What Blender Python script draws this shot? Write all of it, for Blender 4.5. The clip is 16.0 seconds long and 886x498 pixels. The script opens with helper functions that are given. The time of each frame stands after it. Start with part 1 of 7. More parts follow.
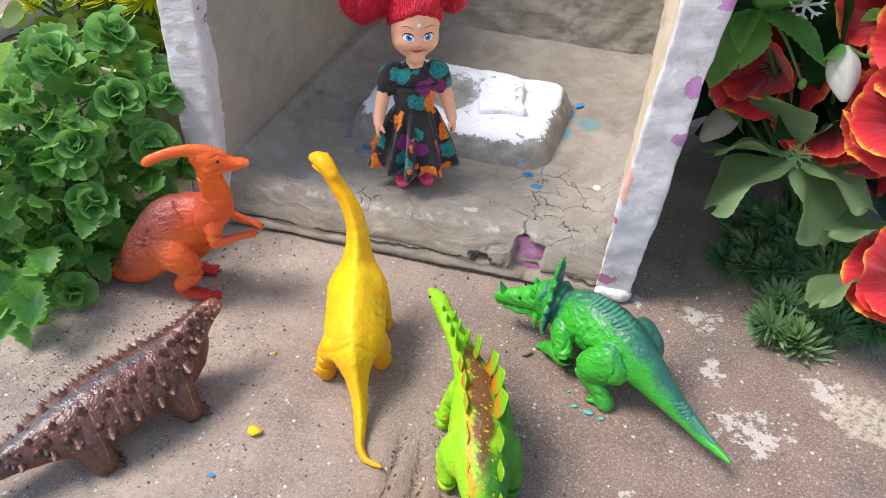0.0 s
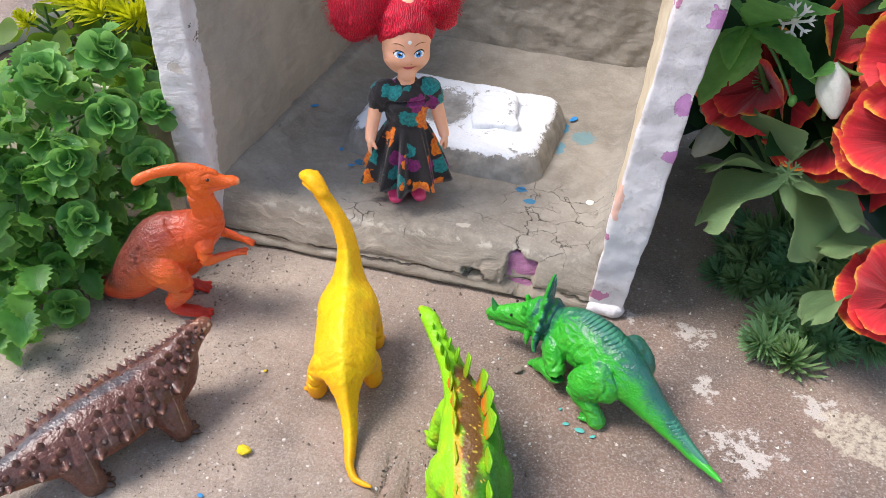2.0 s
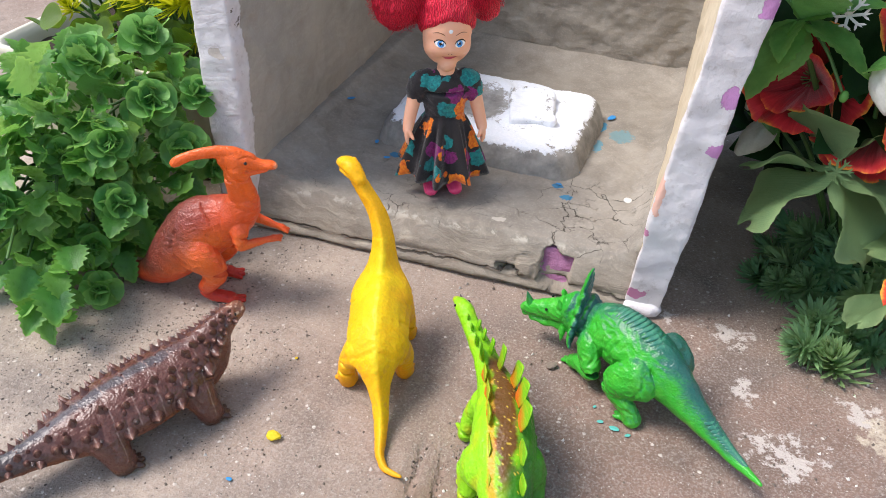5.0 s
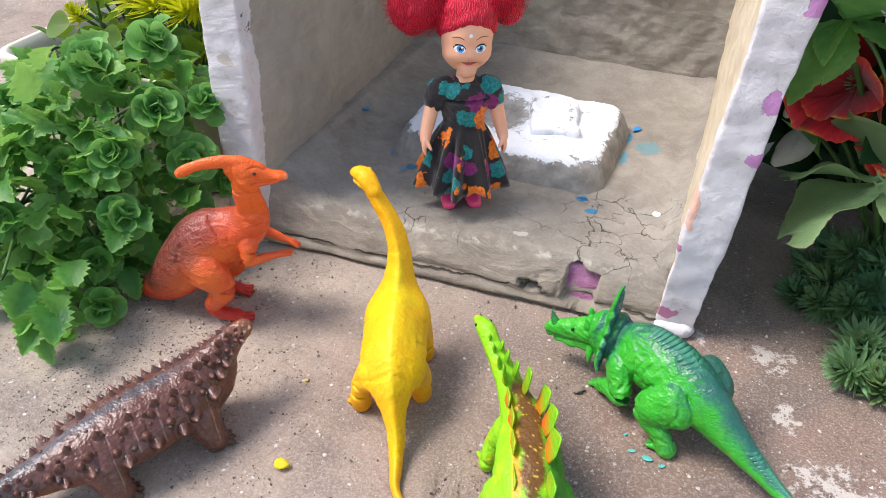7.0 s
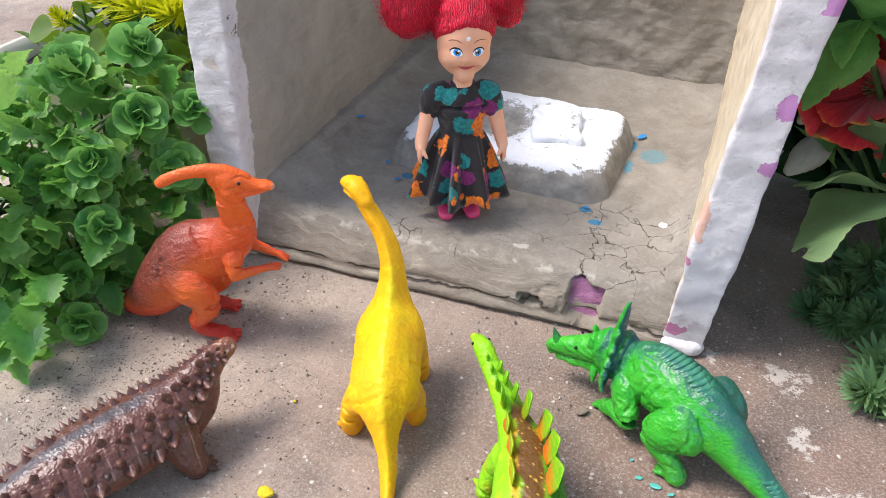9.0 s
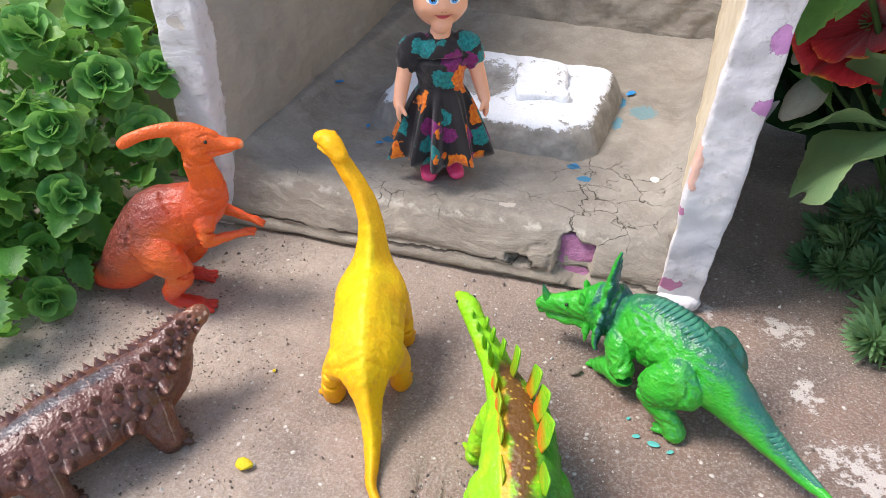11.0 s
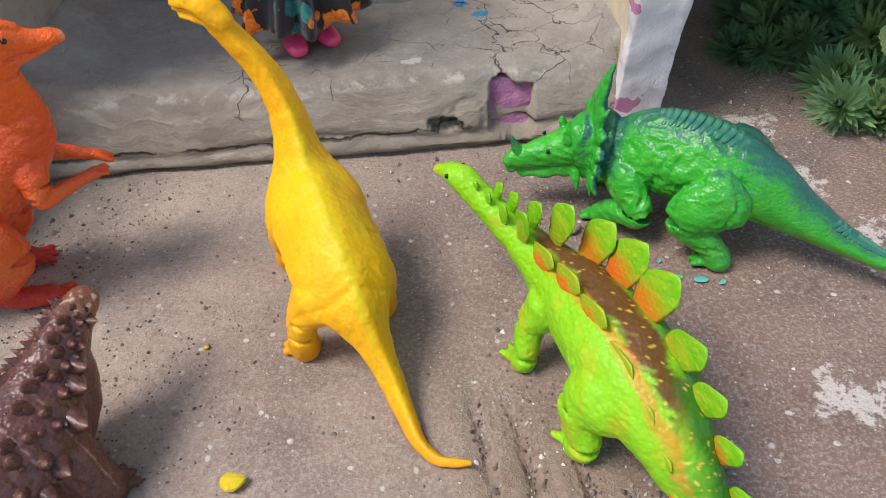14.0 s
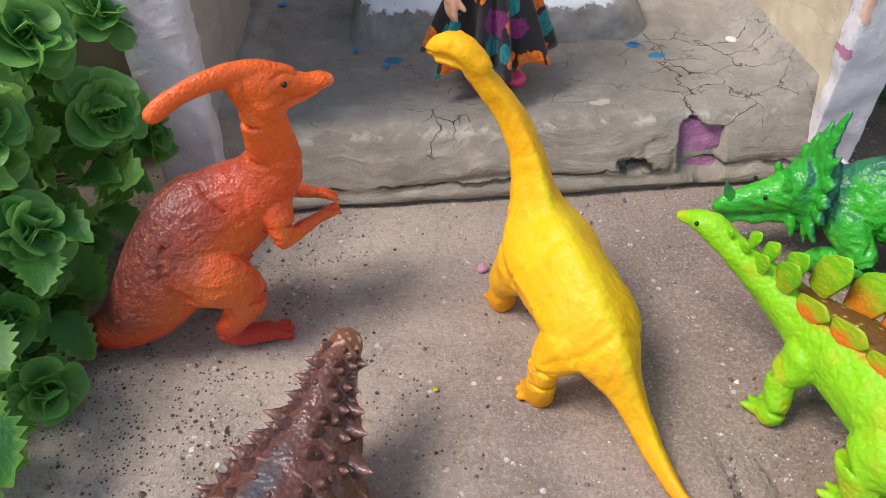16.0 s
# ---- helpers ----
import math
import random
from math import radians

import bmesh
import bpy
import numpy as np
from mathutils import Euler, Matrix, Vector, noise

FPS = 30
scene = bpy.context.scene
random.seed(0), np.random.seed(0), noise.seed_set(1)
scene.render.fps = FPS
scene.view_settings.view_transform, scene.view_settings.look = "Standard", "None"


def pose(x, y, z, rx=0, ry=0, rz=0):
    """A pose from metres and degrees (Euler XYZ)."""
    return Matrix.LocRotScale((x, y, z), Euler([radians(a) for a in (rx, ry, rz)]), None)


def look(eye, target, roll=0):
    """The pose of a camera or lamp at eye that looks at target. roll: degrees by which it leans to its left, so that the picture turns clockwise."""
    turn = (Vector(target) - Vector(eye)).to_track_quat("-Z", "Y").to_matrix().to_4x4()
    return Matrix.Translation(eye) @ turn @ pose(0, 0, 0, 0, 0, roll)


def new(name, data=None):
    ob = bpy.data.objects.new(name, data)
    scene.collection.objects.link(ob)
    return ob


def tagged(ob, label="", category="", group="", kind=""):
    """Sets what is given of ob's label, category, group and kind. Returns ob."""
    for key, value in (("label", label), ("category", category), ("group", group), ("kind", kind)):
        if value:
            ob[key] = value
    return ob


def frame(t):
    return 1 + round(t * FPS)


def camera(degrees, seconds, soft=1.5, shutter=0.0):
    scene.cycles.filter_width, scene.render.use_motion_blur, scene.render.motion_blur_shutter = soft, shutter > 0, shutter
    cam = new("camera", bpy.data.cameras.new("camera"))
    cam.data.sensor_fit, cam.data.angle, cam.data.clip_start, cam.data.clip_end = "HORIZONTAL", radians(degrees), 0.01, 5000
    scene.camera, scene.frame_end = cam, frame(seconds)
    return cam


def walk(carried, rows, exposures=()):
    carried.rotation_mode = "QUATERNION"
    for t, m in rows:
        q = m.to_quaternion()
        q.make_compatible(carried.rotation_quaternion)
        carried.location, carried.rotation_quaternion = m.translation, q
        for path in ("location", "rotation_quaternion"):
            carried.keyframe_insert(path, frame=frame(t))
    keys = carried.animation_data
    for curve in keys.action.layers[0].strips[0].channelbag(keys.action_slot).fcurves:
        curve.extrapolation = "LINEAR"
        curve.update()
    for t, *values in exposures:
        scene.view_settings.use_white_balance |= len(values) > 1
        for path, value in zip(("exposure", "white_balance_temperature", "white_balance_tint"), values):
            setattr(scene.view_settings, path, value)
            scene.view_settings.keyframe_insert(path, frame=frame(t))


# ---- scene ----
cam = camera(60.15, 16.0, soft=0.8)
EXPOSURES = [(0, 0.92), (4.5, 0.92), (7, 1.0), (11, 1.0), (12.5, 0.72), (14, 0.56), (16, 0.58)]
PATH = [
    (0, (0.04516, -0.30880, 0.26243), (-0.02483, -0.08290, 0.07785), 2.34),
    (0.5, (0.04733, -0.30569, 0.26011), (-0.02276, -0.07988, 0.07546), 2.29),
    (1, (0.04654, -0.30474, 0.26328), (-0.02307, -0.07849, 0.07899), 2.32),
    (1.5, (0.04924, -0.30230, 0.26436), (-0.02147, -0.07563, 0.08101), 2.14),
    (2, (0.04916, -0.30380, 0.26611), (-0.02242, -0.07676, 0.08355), 2.02),
    (2.5, (0.05013, -0.30448, 0.26198), (-0.02225, -0.07737, 0.07983), 2.05),
    (3, (0.05111, -0.30280, 0.26129), (-0.02158, -0.07601, 0.07886), 2.21),
    (3.5, (0.05063, -0.30551, 0.25770), (-0.02355, -0.07908, 0.07541), 2.19),
    (4, (0.05194, -0.30327, 0.26197), (-0.02527, -0.07787, 0.07967), 1.96),
    (4.5, (0.05021, -0.30496, 0.25639), (-0.02985, -0.07891, 0.07613), 1.97),
    (4.7, (0.04783, -0.30667, 0.25777), (-0.03242, -0.08097, 0.07715), 2.16),
    (6.8, (0.03909, -0.29701, 0.24435), (-0.04996, -0.07014, 0.06942), 1.44),
    (7, (0.03742, -0.29269, 0.24411), (-0.05067, -0.06547, 0.06915), 1.56),
    (7.5, (0.02893, -0.27959, 0.23555), (-0.05696, -0.05026, 0.06225), 1.94),
    (8, (0.02675, -0.27317, 0.23627), (-0.05798, -0.04245, 0.06426), 2.16),
    (8.5, (0.02845, -0.27876, 0.23403), (-0.05541, -0.04619, 0.06410), 2.65),
    (8.7, (0.03166, -0.27828, 0.23582), (-0.05554, -0.04813, 0.06428), 2.13),
    (10.8, (0.03979, -0.27181, 0.22036), (-0.05249, -0.04454, 0.04764), -0.55),
    (11, (0.03788, -0.27051, 0.21695), (-0.04946, -0.04374, 0.04103), -0.26),
    (11.5, (0.03745, -0.26281, 0.19611), (-0.03375, -0.03622, 0.01284), 0.17),
    (12, (0.03048, -0.25148, 0.17931), (-0.02001, -0.02453, -0.01028), 0.16),
    (12.5, (0.00567, -0.24570, 0.17730), (-0.02469, -0.01935, -0.01724), -0.54),
    (13, (-0.01002, -0.23733, 0.17121), (-0.02183, -0.01328, -0.02795), -1.17),
    (13.5, (-0.02408, -0.23344, 0.16444), (-0.02536, -0.01128, -0.03716), -2.01),
    (14, (-0.03726, -0.23525, 0.16555), (-0.03345, -0.01473, -0.03781), -2.43),
    (14.5, (-0.05149, -0.23536, 0.17019), (-0.04763, -0.01537, -0.03374), -2.78),
    (15, (-0.06791, -0.23460, 0.16913), (-0.06753, -0.01354, -0.03368), -3.13),
    (15.5, (-0.08155, -0.23689, 0.16572), (-0.08507, -0.01315, -0.03410), -3.24),
    (16, (-0.09512, -0.22919, 0.17006), (-0.10135, -0.00145, -0.02512), -2.88),
]
walk(cam, [(t, look(eye, target, roll)) for t, eye, target, roll in PATH], exposures=EXPOSURES)

# ---------------------------------------------------------------- light
world = bpy.data.worlds.new("sky")
scene.world = world
world.use_nodes = True
sky = world.node_tree.nodes.new("ShaderNodeTexSky")
sky.sky_type, sky.sun_disc = "NISHITA", False
SUN_WAY = Vector((0.50, 0.16, -0.85)).normalized()          # the way the sunlight travels
sky.sun_elevation = math.asin(-SUN_WAY.z)
sky.sun_rotation = math.atan2(-SUN_WAY.x, -SUN_WAY.y)
background = world.node_tree.nodes["Background"]
background.inputs["Strength"].default_value = 0.135
haze = world.node_tree.nodes.new("ShaderNodeHueSaturation")      # a hazy, whitish sky
haze.inputs["Saturation"].default_value = 0.8
world.node_tree.links.new(sky.outputs["Color"], haze.inputs["Color"])
world.node_tree.links.new(haze.outputs["Color"], background.inputs["Color"])
sun = new("sun", bpy.data.lights.new("sun", "SUN"))
sun.data.energy, sun.data.angle, sun.data.color = 2.2, radians(24), (1.0, 0.925, 0.895)
sun.matrix_world = look(-SUN_WAY * 3, (0, 0, 0))


# ---------------------------------------------------------------- material tools
def rgb(r, g, b):
    """Linear colour from the usual 0..255 values."""
    return tuple(((c / 255) / 12.92 if c / 255 <= 0.04045 else ((c / 255 + 0.055) / 1.055) ** 2.4) for c in (r, g, b))


class Nodes:
    """A short way to write a node material."""

    def __init__(self, name):
        self.mat = bpy.data.materials.new(name)
        self.mat.use_nodes = True
        self.tree = self.mat.node_tree
        self.shader = self.tree.nodes["Principled BSDF"]
        self.place = self.tree.nodes.new("ShaderNodeTexCoord").outputs["Object"]

    def put(self, socket, value):
        if isinstance(value, bpy.types.NodeSocket):
            self.tree.links.new(value, socket)
        elif isinstance(value, (tuple, list)) and len(value) == 3 and socket.type == "RGBA":
            socket.default_value = (*value, 1)
        else:
            socket.default_value = value

    def node(self, kind, **values):
        n = self.tree.nodes.new(kind)
        for key, value in values.items():
            self.put(n.inputs[key.replace("_", " ")], value)
        return n

    def noise(self, scale, detail=4, rough=0.55, vector=None, distortion=0.0):
        n = self.node("ShaderNodeTexNoise", Scale=scale, Detail=detail, Roughness=rough, Distortion=distortion, Vector=vector or self.place)
        return n.outputs["Fac"]

    def voronoi(self, scale, feature="F1", vector=None, out="Distance", random=1.0):
        n = self.tree.nodes.new("ShaderNodeTexVoronoi")
        n.feature = feature
        self.put(n.inputs["Scale"], scale), self.put(n.inputs["Vector"], vector or self.place)
        self.put(n.inputs["Randomness"], random)
        return n.outputs[out]

    def math(self, op, a, b=0.0, c=0.0, clamp=False):
        n = self.tree.nodes.new("ShaderNodeMath")
        n.operation, n.use_clamp = op, clamp
        for socket, value in zip(n.inputs, (a, b, c)):
            self.put(socket, value)
        return n.outputs[0]

    def span(self, value, low, high, a=0.0, b=1.0):
        n = self.node("ShaderNodeMapRange", Value=value, From_Min=low, From_Max=high, To_Min=a, To_Max=b)
        return n.outputs[0]

    def mix(self, fac, a, b, kind="MIX"):
        n = self.tree.nodes.new("ShaderNodeMix")
        n.data_type, n.blend_type = "RGBA", kind
        self.put(n.inputs[0], fac), self.put(n.inputs[6], a), self.put(n.inputs[7], b)
        return n.outputs[2]

    def axis(self, name):
        return self.node("ShaderNodeSeparateXYZ", Vector=self.place).outputs[name]

    def warped(self, scale, amount):
        """The place, pushed about by noise."""
        n = self.node("ShaderNodeTexNoise", Scale=scale, Detail=3, Vector=self.place).outputs["Color"]
        off = self.tree.nodes.new("ShaderNodeVectorMath")
        off.operation = "MULTIPLY_ADD"
        self.put(off.inputs[0], n), self.put(off.inputs[1], (amount,) * 3), self.put(off.inputs[2], self.place)
        return off.outputs[0]

    def blot(self, centre, radii, place, soft=0.25):
        """1 inside an ellipsoid, 0 outside it."""
        n = self.tree.nodes.new("ShaderNodeMapping")
        n.vector_type = "TEXTURE"
        self.put(n.inputs["Vector"], place)
        n.inputs["Location"].default_value, n.inputs["Scale"].default_value = centre, radii
        size = self.tree.nodes.new("ShaderNodeVectorMath")
        size.operation = "LENGTH"
        self.put(size.inputs[0], n.outputs[0])
        return self.span(size.outputs["Value"], 1.0, 1.0 - soft)

    def bump(self, height, metres, strength=1.0, under=None):
        n = self.node("ShaderNodeBump", Height=height, Distance=metres, Strength=strength)
        if under is not None:
            self.put(n.inputs["Normal"], under)
        return n.outputs[0]

    def done(self, colour, rough, normal=None, **more):
        self.put(self.shader.inputs["Base Color"], colour)
        self.put(self.shader.inputs["Roughness"], rough)
        if normal is not None:
            self.put(self.shader.inputs["Normal"], normal)
        for key, value in more.items():
            self.put(self.shader.inputs[key.replace("_", " ")], value)
        return self.mat


def speckled(name, a, b, scale, rough=0.5, relief=0.0002, **more):
    """Two tones of one colour with fine grain."""
    n = Nodes(name)
    big, fine = n.noise(scale, 5), n.noise(scale * 9, 4)
    fac = n.math("ADD", n.math("MULTIPLY", n.span(big, 0.3, 0.7), 0.7), n.math("MULTIPLY", n.span(fine, 0.3, 0.7), 0.3))
    return n.done(n.mix(fac, a, b), n.span(fine, 0.3, 0.7, rough - 0.08, rough + 0.1), n.bump(fine, relief), **more)


def toy_skin(name, scale, relief, rough, gloss=0.3):
    """Painted soft plastic: the colour is sprayed on, with crease shade mixed into it; the relief is moulded."""
    n = Nodes(name)
    paint = n.node("ShaderNodeAttribute")
    paint.attribute_name = "paint"
    warp = n.warped(scale * 0.5, 0.5 / scale)
    cells = n.voronoi(scale, "SMOOTH_F1", warp)
    fine = n.noise(scale * 2.2, 5)
    wear = n.span(n.noise(scale * 0.7, 8, 0.7), 0.3, 0.75)
    shade = n.mix(n.math("MULTIPLY", wear, 0.04), paint.outputs["Color"], (1, 0.9, 0.6))
    creases = n.span(cells, 0.05, 0.75)
    # shade of the creases, painted into the colour
    shade = n.mix(n.math("MULTIPLY", creases, 0.22), shade, n.mix(0.6, shade, (0.02, 0.012, 0.008)))
    first = n.bump(n.math("SUBTRACT", 1.0, creases), relief, 0.8)
    return n.done(shade, n.span(fine, 0.3, 0.7, rough - 0.06, rough + 0.1), n.bump(fine, relief * 0.5, 0.8, first), Specular_IOR_Level=gloss)


# ---------------------------------------------------------------- mesh tools
def mesh_of(bm, name, smooth=True):
    data = bpy.data.meshes.new(name)
    bm.normal_update()
    bm.to_mesh(data)
    bm.free()
    if smooth:
        data.polygons.foreach_set("use_smooth", [True] * len(data.polygons))
    return data


def part(name, data, material, parent, label="", m=None):
    """One mesh object under a thing or a part. data: a bmesh or a mesh."""
    if isinstance(data, bmesh.types.BMesh):
        data = mesh_of(data, name)
    if material is not None and not data.materials:
        data.materials.append(material)
    ob = new(name, data)
    ob.parent = parent
    if m is not None:
        ob.matrix_local = m
    return tagged(ob, label)


def thing(name, label, category, m=None, group="", kind=""):
    ob = new(name)
    ob.empty_display_size = 0.01
    if m is not None:
        ob.matrix_world = m
    return tagged(ob, label, category, group, kind)


def glide(points, steps=5):
    """Rows of numbers, smoothly filled in between."""
    p = np.array(points, float)
    if len(p) < 3:
        return np.array([p[0] + (p[-1] - p[0]) * i / steps for i in range(steps + 1)])
    ext = np.vstack([2 * p[0] - p[1], p, 2 * p[-1] - p[-2]])
    out = []
    for i in range(1, len(ext) - 2):
        a, b, c, d = ext[i - 1:i + 3]
        for k in range(steps):
            t = k / steps
            out.append(0.5 * (2 * b + (c - a) * t + (2 * a - 5 * b + 4 * c - d) * t * t + (3 * b - a - 3 * c + d) * t ** 3))
    out.append(p[-1])
    return np.array(out)


def rings_of(points, side=(0, 1, 0), steps=5):
    """Centre, width axis, height axis, half width and half height along a limb."""
    rows = glide(points, steps)
    way = np.gradient(rows[:, :3], axis=0)
    out = []
    for row, t in zip(rows, way):
        t = Vector(t).normalized()
        w = Vector(side) - Vector(side).dot(t) * t
        w.normalize()
        h = t.cross(w)
        if h.z < -1e-6:
            h = -h
        out.append((Vector(row[:3]), w, h, max(row[3], 2e-4), max(row[4], 2e-4), t))
    return out


def limb(bm, points, side=(0, 1, 0), keel=0.0, n=18, steps=5):
    """A closed tapered limb. points: x, y, z, half width, half height. keel: how far the top is drawn to an edge."""
    rows = rings_of(points, side, steps)
    loops = []

    def ring(c, w, h, a, b):
        loop = []
        for k in range(n):
            th = 2 * math.pi * k / n
            cx, sz = math.cos(th), math.sin(th)
            if keel and sz > 0:
                cx *= 1 - keel * sz
            loop.append(bm.verts.new(c + w * (a * cx) + h * (b * sz)))
        loops.append(loop)

    c, w, h, a, b, t = rows[0]
    for u in (0.92, 0.6):
        s = math.sqrt(1 - u * u)
        ring(c - t * (min(a, b) * u), w, h, a * s, b * s)
    for c, w, h, a, b, t in rows:
        ring(c, w, h, a, b)
    for u in (0.6, 0.92):
        s = math.sqrt(1 - u * u)
        ring(c + t * (min(a, b) * u), w, h, a * s, b * s)
    for p, q in zip(loops, loops[1:]):
        for k in range(n):
            bm.faces.new((p[k], p[(k + 1) % n], q[(k + 1) % n], q[k]))
    bm.faces.new(loops[0][::-1]), bm.faces.new(loops[-1])
    bmesh.ops.recalc_face_normals(bm, faces=bm.faces)


def fused(bm, voxel, rounds=4, name="body"):
    """The closed shells in bm grown into one skin."""
    ob = new("raw", mesh_of(bm, "raw"))
    grow = ob.modifiers.new("grow", "REMESH")
    grow.mode, grow.voxel_size, grow.use_smooth_shade = "VOXEL", voxel, True
    if rounds:
        ease = ob.modifiers.new("ease", "SMOOTH")
        ease.factor, ease.iterations = 0.5, rounds
    data = bpy.data.meshes.new_from_object(ob.evaluated_get(bpy.context.evaluated_depsgraph_get()))
    data.name = name
    old = ob.data
    bpy.data.objects.remove(ob), bpy.data.meshes.remove(old)
    data.polygons.foreach_set("use_smooth", [True] * len(data.polygons))
    return data


def co_of(data):
    co = np.empty(len(data.vertices) * 3)
    data.vertices.foreach_get("co", co)
    no = np.empty(len(data.vertices) * 3)
    data.vertices.foreach_get("normal", no)
    return co.reshape(-1, 3), no.reshape(-1, 3)


def roughen(data, *layers):
    """Push the skin in and out. layers: (waves a metre, metres, kind)."""
    co, no = co_of(data)
    push = np.zeros(len(co))
    for scale, amount, kind in layers:
        if kind == "ridge":
            push += [amount * (1 - 2 * abs(noise.noise(Vector(p) * scale))) for p in co]
        else:
            push += [amount * noise.noise(Vector(p) * scale) for p in co]
    data.vertices.foreach_set("co", (co + no * push[:, None]).ravel())
    data.update()
    return data


def creased(data, lines, width, depth, side=0, flat="y"):
    """Press moulded lines into a skin (depth < 0 raises them). lines: rows of points seen along the axis flat; side: which flank, 0 for both."""
    co, no = co_of(data)
    k = "xyz".index(flat)
    keep = [i for i in range(3) if i != k]
    p = co[:, keep]
    near = np.full(len(p), 1e3)
    for line in lines:
        for a, b in zip(line, line[1:]):
            a, b = np.array(a), np.array(b)
            ab = b - a
            u = np.clip(((p - a) @ ab) / (ab @ ab), 0, 1)
            near = np.minimum(near, np.linalg.norm(p - a - u[:, None] * ab, axis=1) / (width * (0.35 + 0.65 * np.sin(np.pi * np.clip(u, 0.08, 0.92)))))
    press = depth * np.exp(-near ** 2) * np.clip(np.abs(no[:, k]) * 2.5 - 0.3, 0, 1)
    if side:
        press = press * (no[:, k] * side > 0)
    data.vertices.foreach_set("co", (co - no * press[:, None]).ravel())
    data.update()
    return data


def swollen(data, spots):
    """Muscles and hollows. spots: centre, reach, metres outwards."""
    co, no = co_of(data)
    push = np.zeros(len(co))
    for c, r, amount in spots:
        push += amount * np.exp(-(((co - np.array(c)) / r) ** 2).sum(1))
    data.vertices.foreach_set("co", (co + no * push[:, None]).ravel())
    data.update()
    return data


def wrinkled(data, scale, stretch, amount, where=None):
    """Fine folds of skin, drawn out along the axes that stretch makes small."""
    co, no = co_of(data)
    q = co * scale * np.array(stretch)
    push = np.array([amount * (0.5 - 2 * abs(noise.noise(Vector(p)))) for p in q])
    if where is not None:
        push *= where(co)
    data.vertices.foreach_set("co", (co + no * push[:, None]).ravel())
    data.update()
    return data


def painted(data, rule):
    """Colour set by a rule of place and normal (arrays)."""
    co, no = co_of(data)
    col = np.ones((len(co), 4))
    col[:, :3] = rule(co, no)
    data.color_attributes.new("paint", "FLOAT_COLOR", "POINT").data.foreach_set("color", col.ravel())
    return data


def ramp(v, a, b):
    t = np.clip((v - a) / (b - a), 0, 1)
    return (t * t * (3 - 2 * t))[:, None]


def blend(base, over, fac):
    return base * (1 - fac) + np.array(over) * fac


def wobble(co, scale):
    return np.array([noise.noise(Vector(p) * scale) for p in co])


def ball(bm, c, r, u=10, v=7, squash=(1, 1, 1)):
    bmesh.ops.create_uvsphere(bm, u_segments=u, v_segments=v, radius=1, matrix=Matrix.LocRotScale(c, None, [r * s for s in squash]))


def box(bm, lo, hi):
    lo, hi = Vector(lo), Vector(hi)
    bmesh.ops.create_cube(bm, size=1, matrix=Matrix.LocRotScale((lo + hi) / 2, None, hi - lo))


def cone_mesh(name, r, h, lean=0.0, n=8):
    """A blunt moulded cone on z = 0, rounded at its tip."""
    bm = bmesh.new()
    loops = []
    for s, z in ((1.3, -0.35), (1.0, 0.0), (0.58, 0.33), (0.28, 0.68), (0.07, 0.97)):
        loops.append([bm.verts.new((r * s * math.cos(a) + lean * h * z * z, r * s * math.sin(a), h * z)) for a in [2 * math.pi * k / n for k in range(n)]])
    for p, q in zip(loops, loops[1:]):
        for k in range(n):
            bm.faces.new((p[k], p[(k + 1) % n], q[(k + 1) % n], q[k]))
    tip = bm.verts.new((lean * h * 1.03, 0, h))
    for k in range(n):
        bm.faces.new((loops[-1][k], loops[-1][(k + 1) % n], tip))
    return mesh_of(bm, name)


def blade(bm, length, width, outline, m, cup=0.0, curl=0.0, teeth=0.0, nu=8, nv=4, fold=0.0, wave=0.0, lobes=0.0):
    """A leaf or petal along +x from the origin, bent up (cup across, curl along), set at m. outline: half width (0..1) along it."""
    grid = []
    ang, px_, pz_ = 0.0, 0.0, 0.0
    for i in range(nu + 1):
        u = i / nu
        half = width * outline(u)
        row = []
        for j in range(nv + 1):
            v = 2 * j / nv - 1
            jag = 1 + (teeth * (1 if i % 2 else -1) if abs(v) > 0.99 else 0)
            y = half * v * jag
            z = cup * half * v * v + fold * half * abs(v) + wave * width * math.sin(u * 9 + v * 3) * abs(v)
            far = lobes * length * u ** 4 * (math.cos(1.6 * math.pi * v + 0.7) - 0.5 * v * v)
            row.append(bm.verts.new(m @ Vector((px_ - z * math.sin(ang) + far * math.cos(ang), y, pz_ + z * math.cos(ang) + far * math.sin(ang)))))
        grid.append(row)
        ang += curl / nu
        px_ += length / nu * math.cos(ang)
        pz_ += length / nu * math.sin(ang)
    for i in range(nu):
        for j in range(nv):
            bm.faces.new((grid[i][j], grid[i + 1][j], grid[i + 1][j + 1], grid[i][j + 1]))


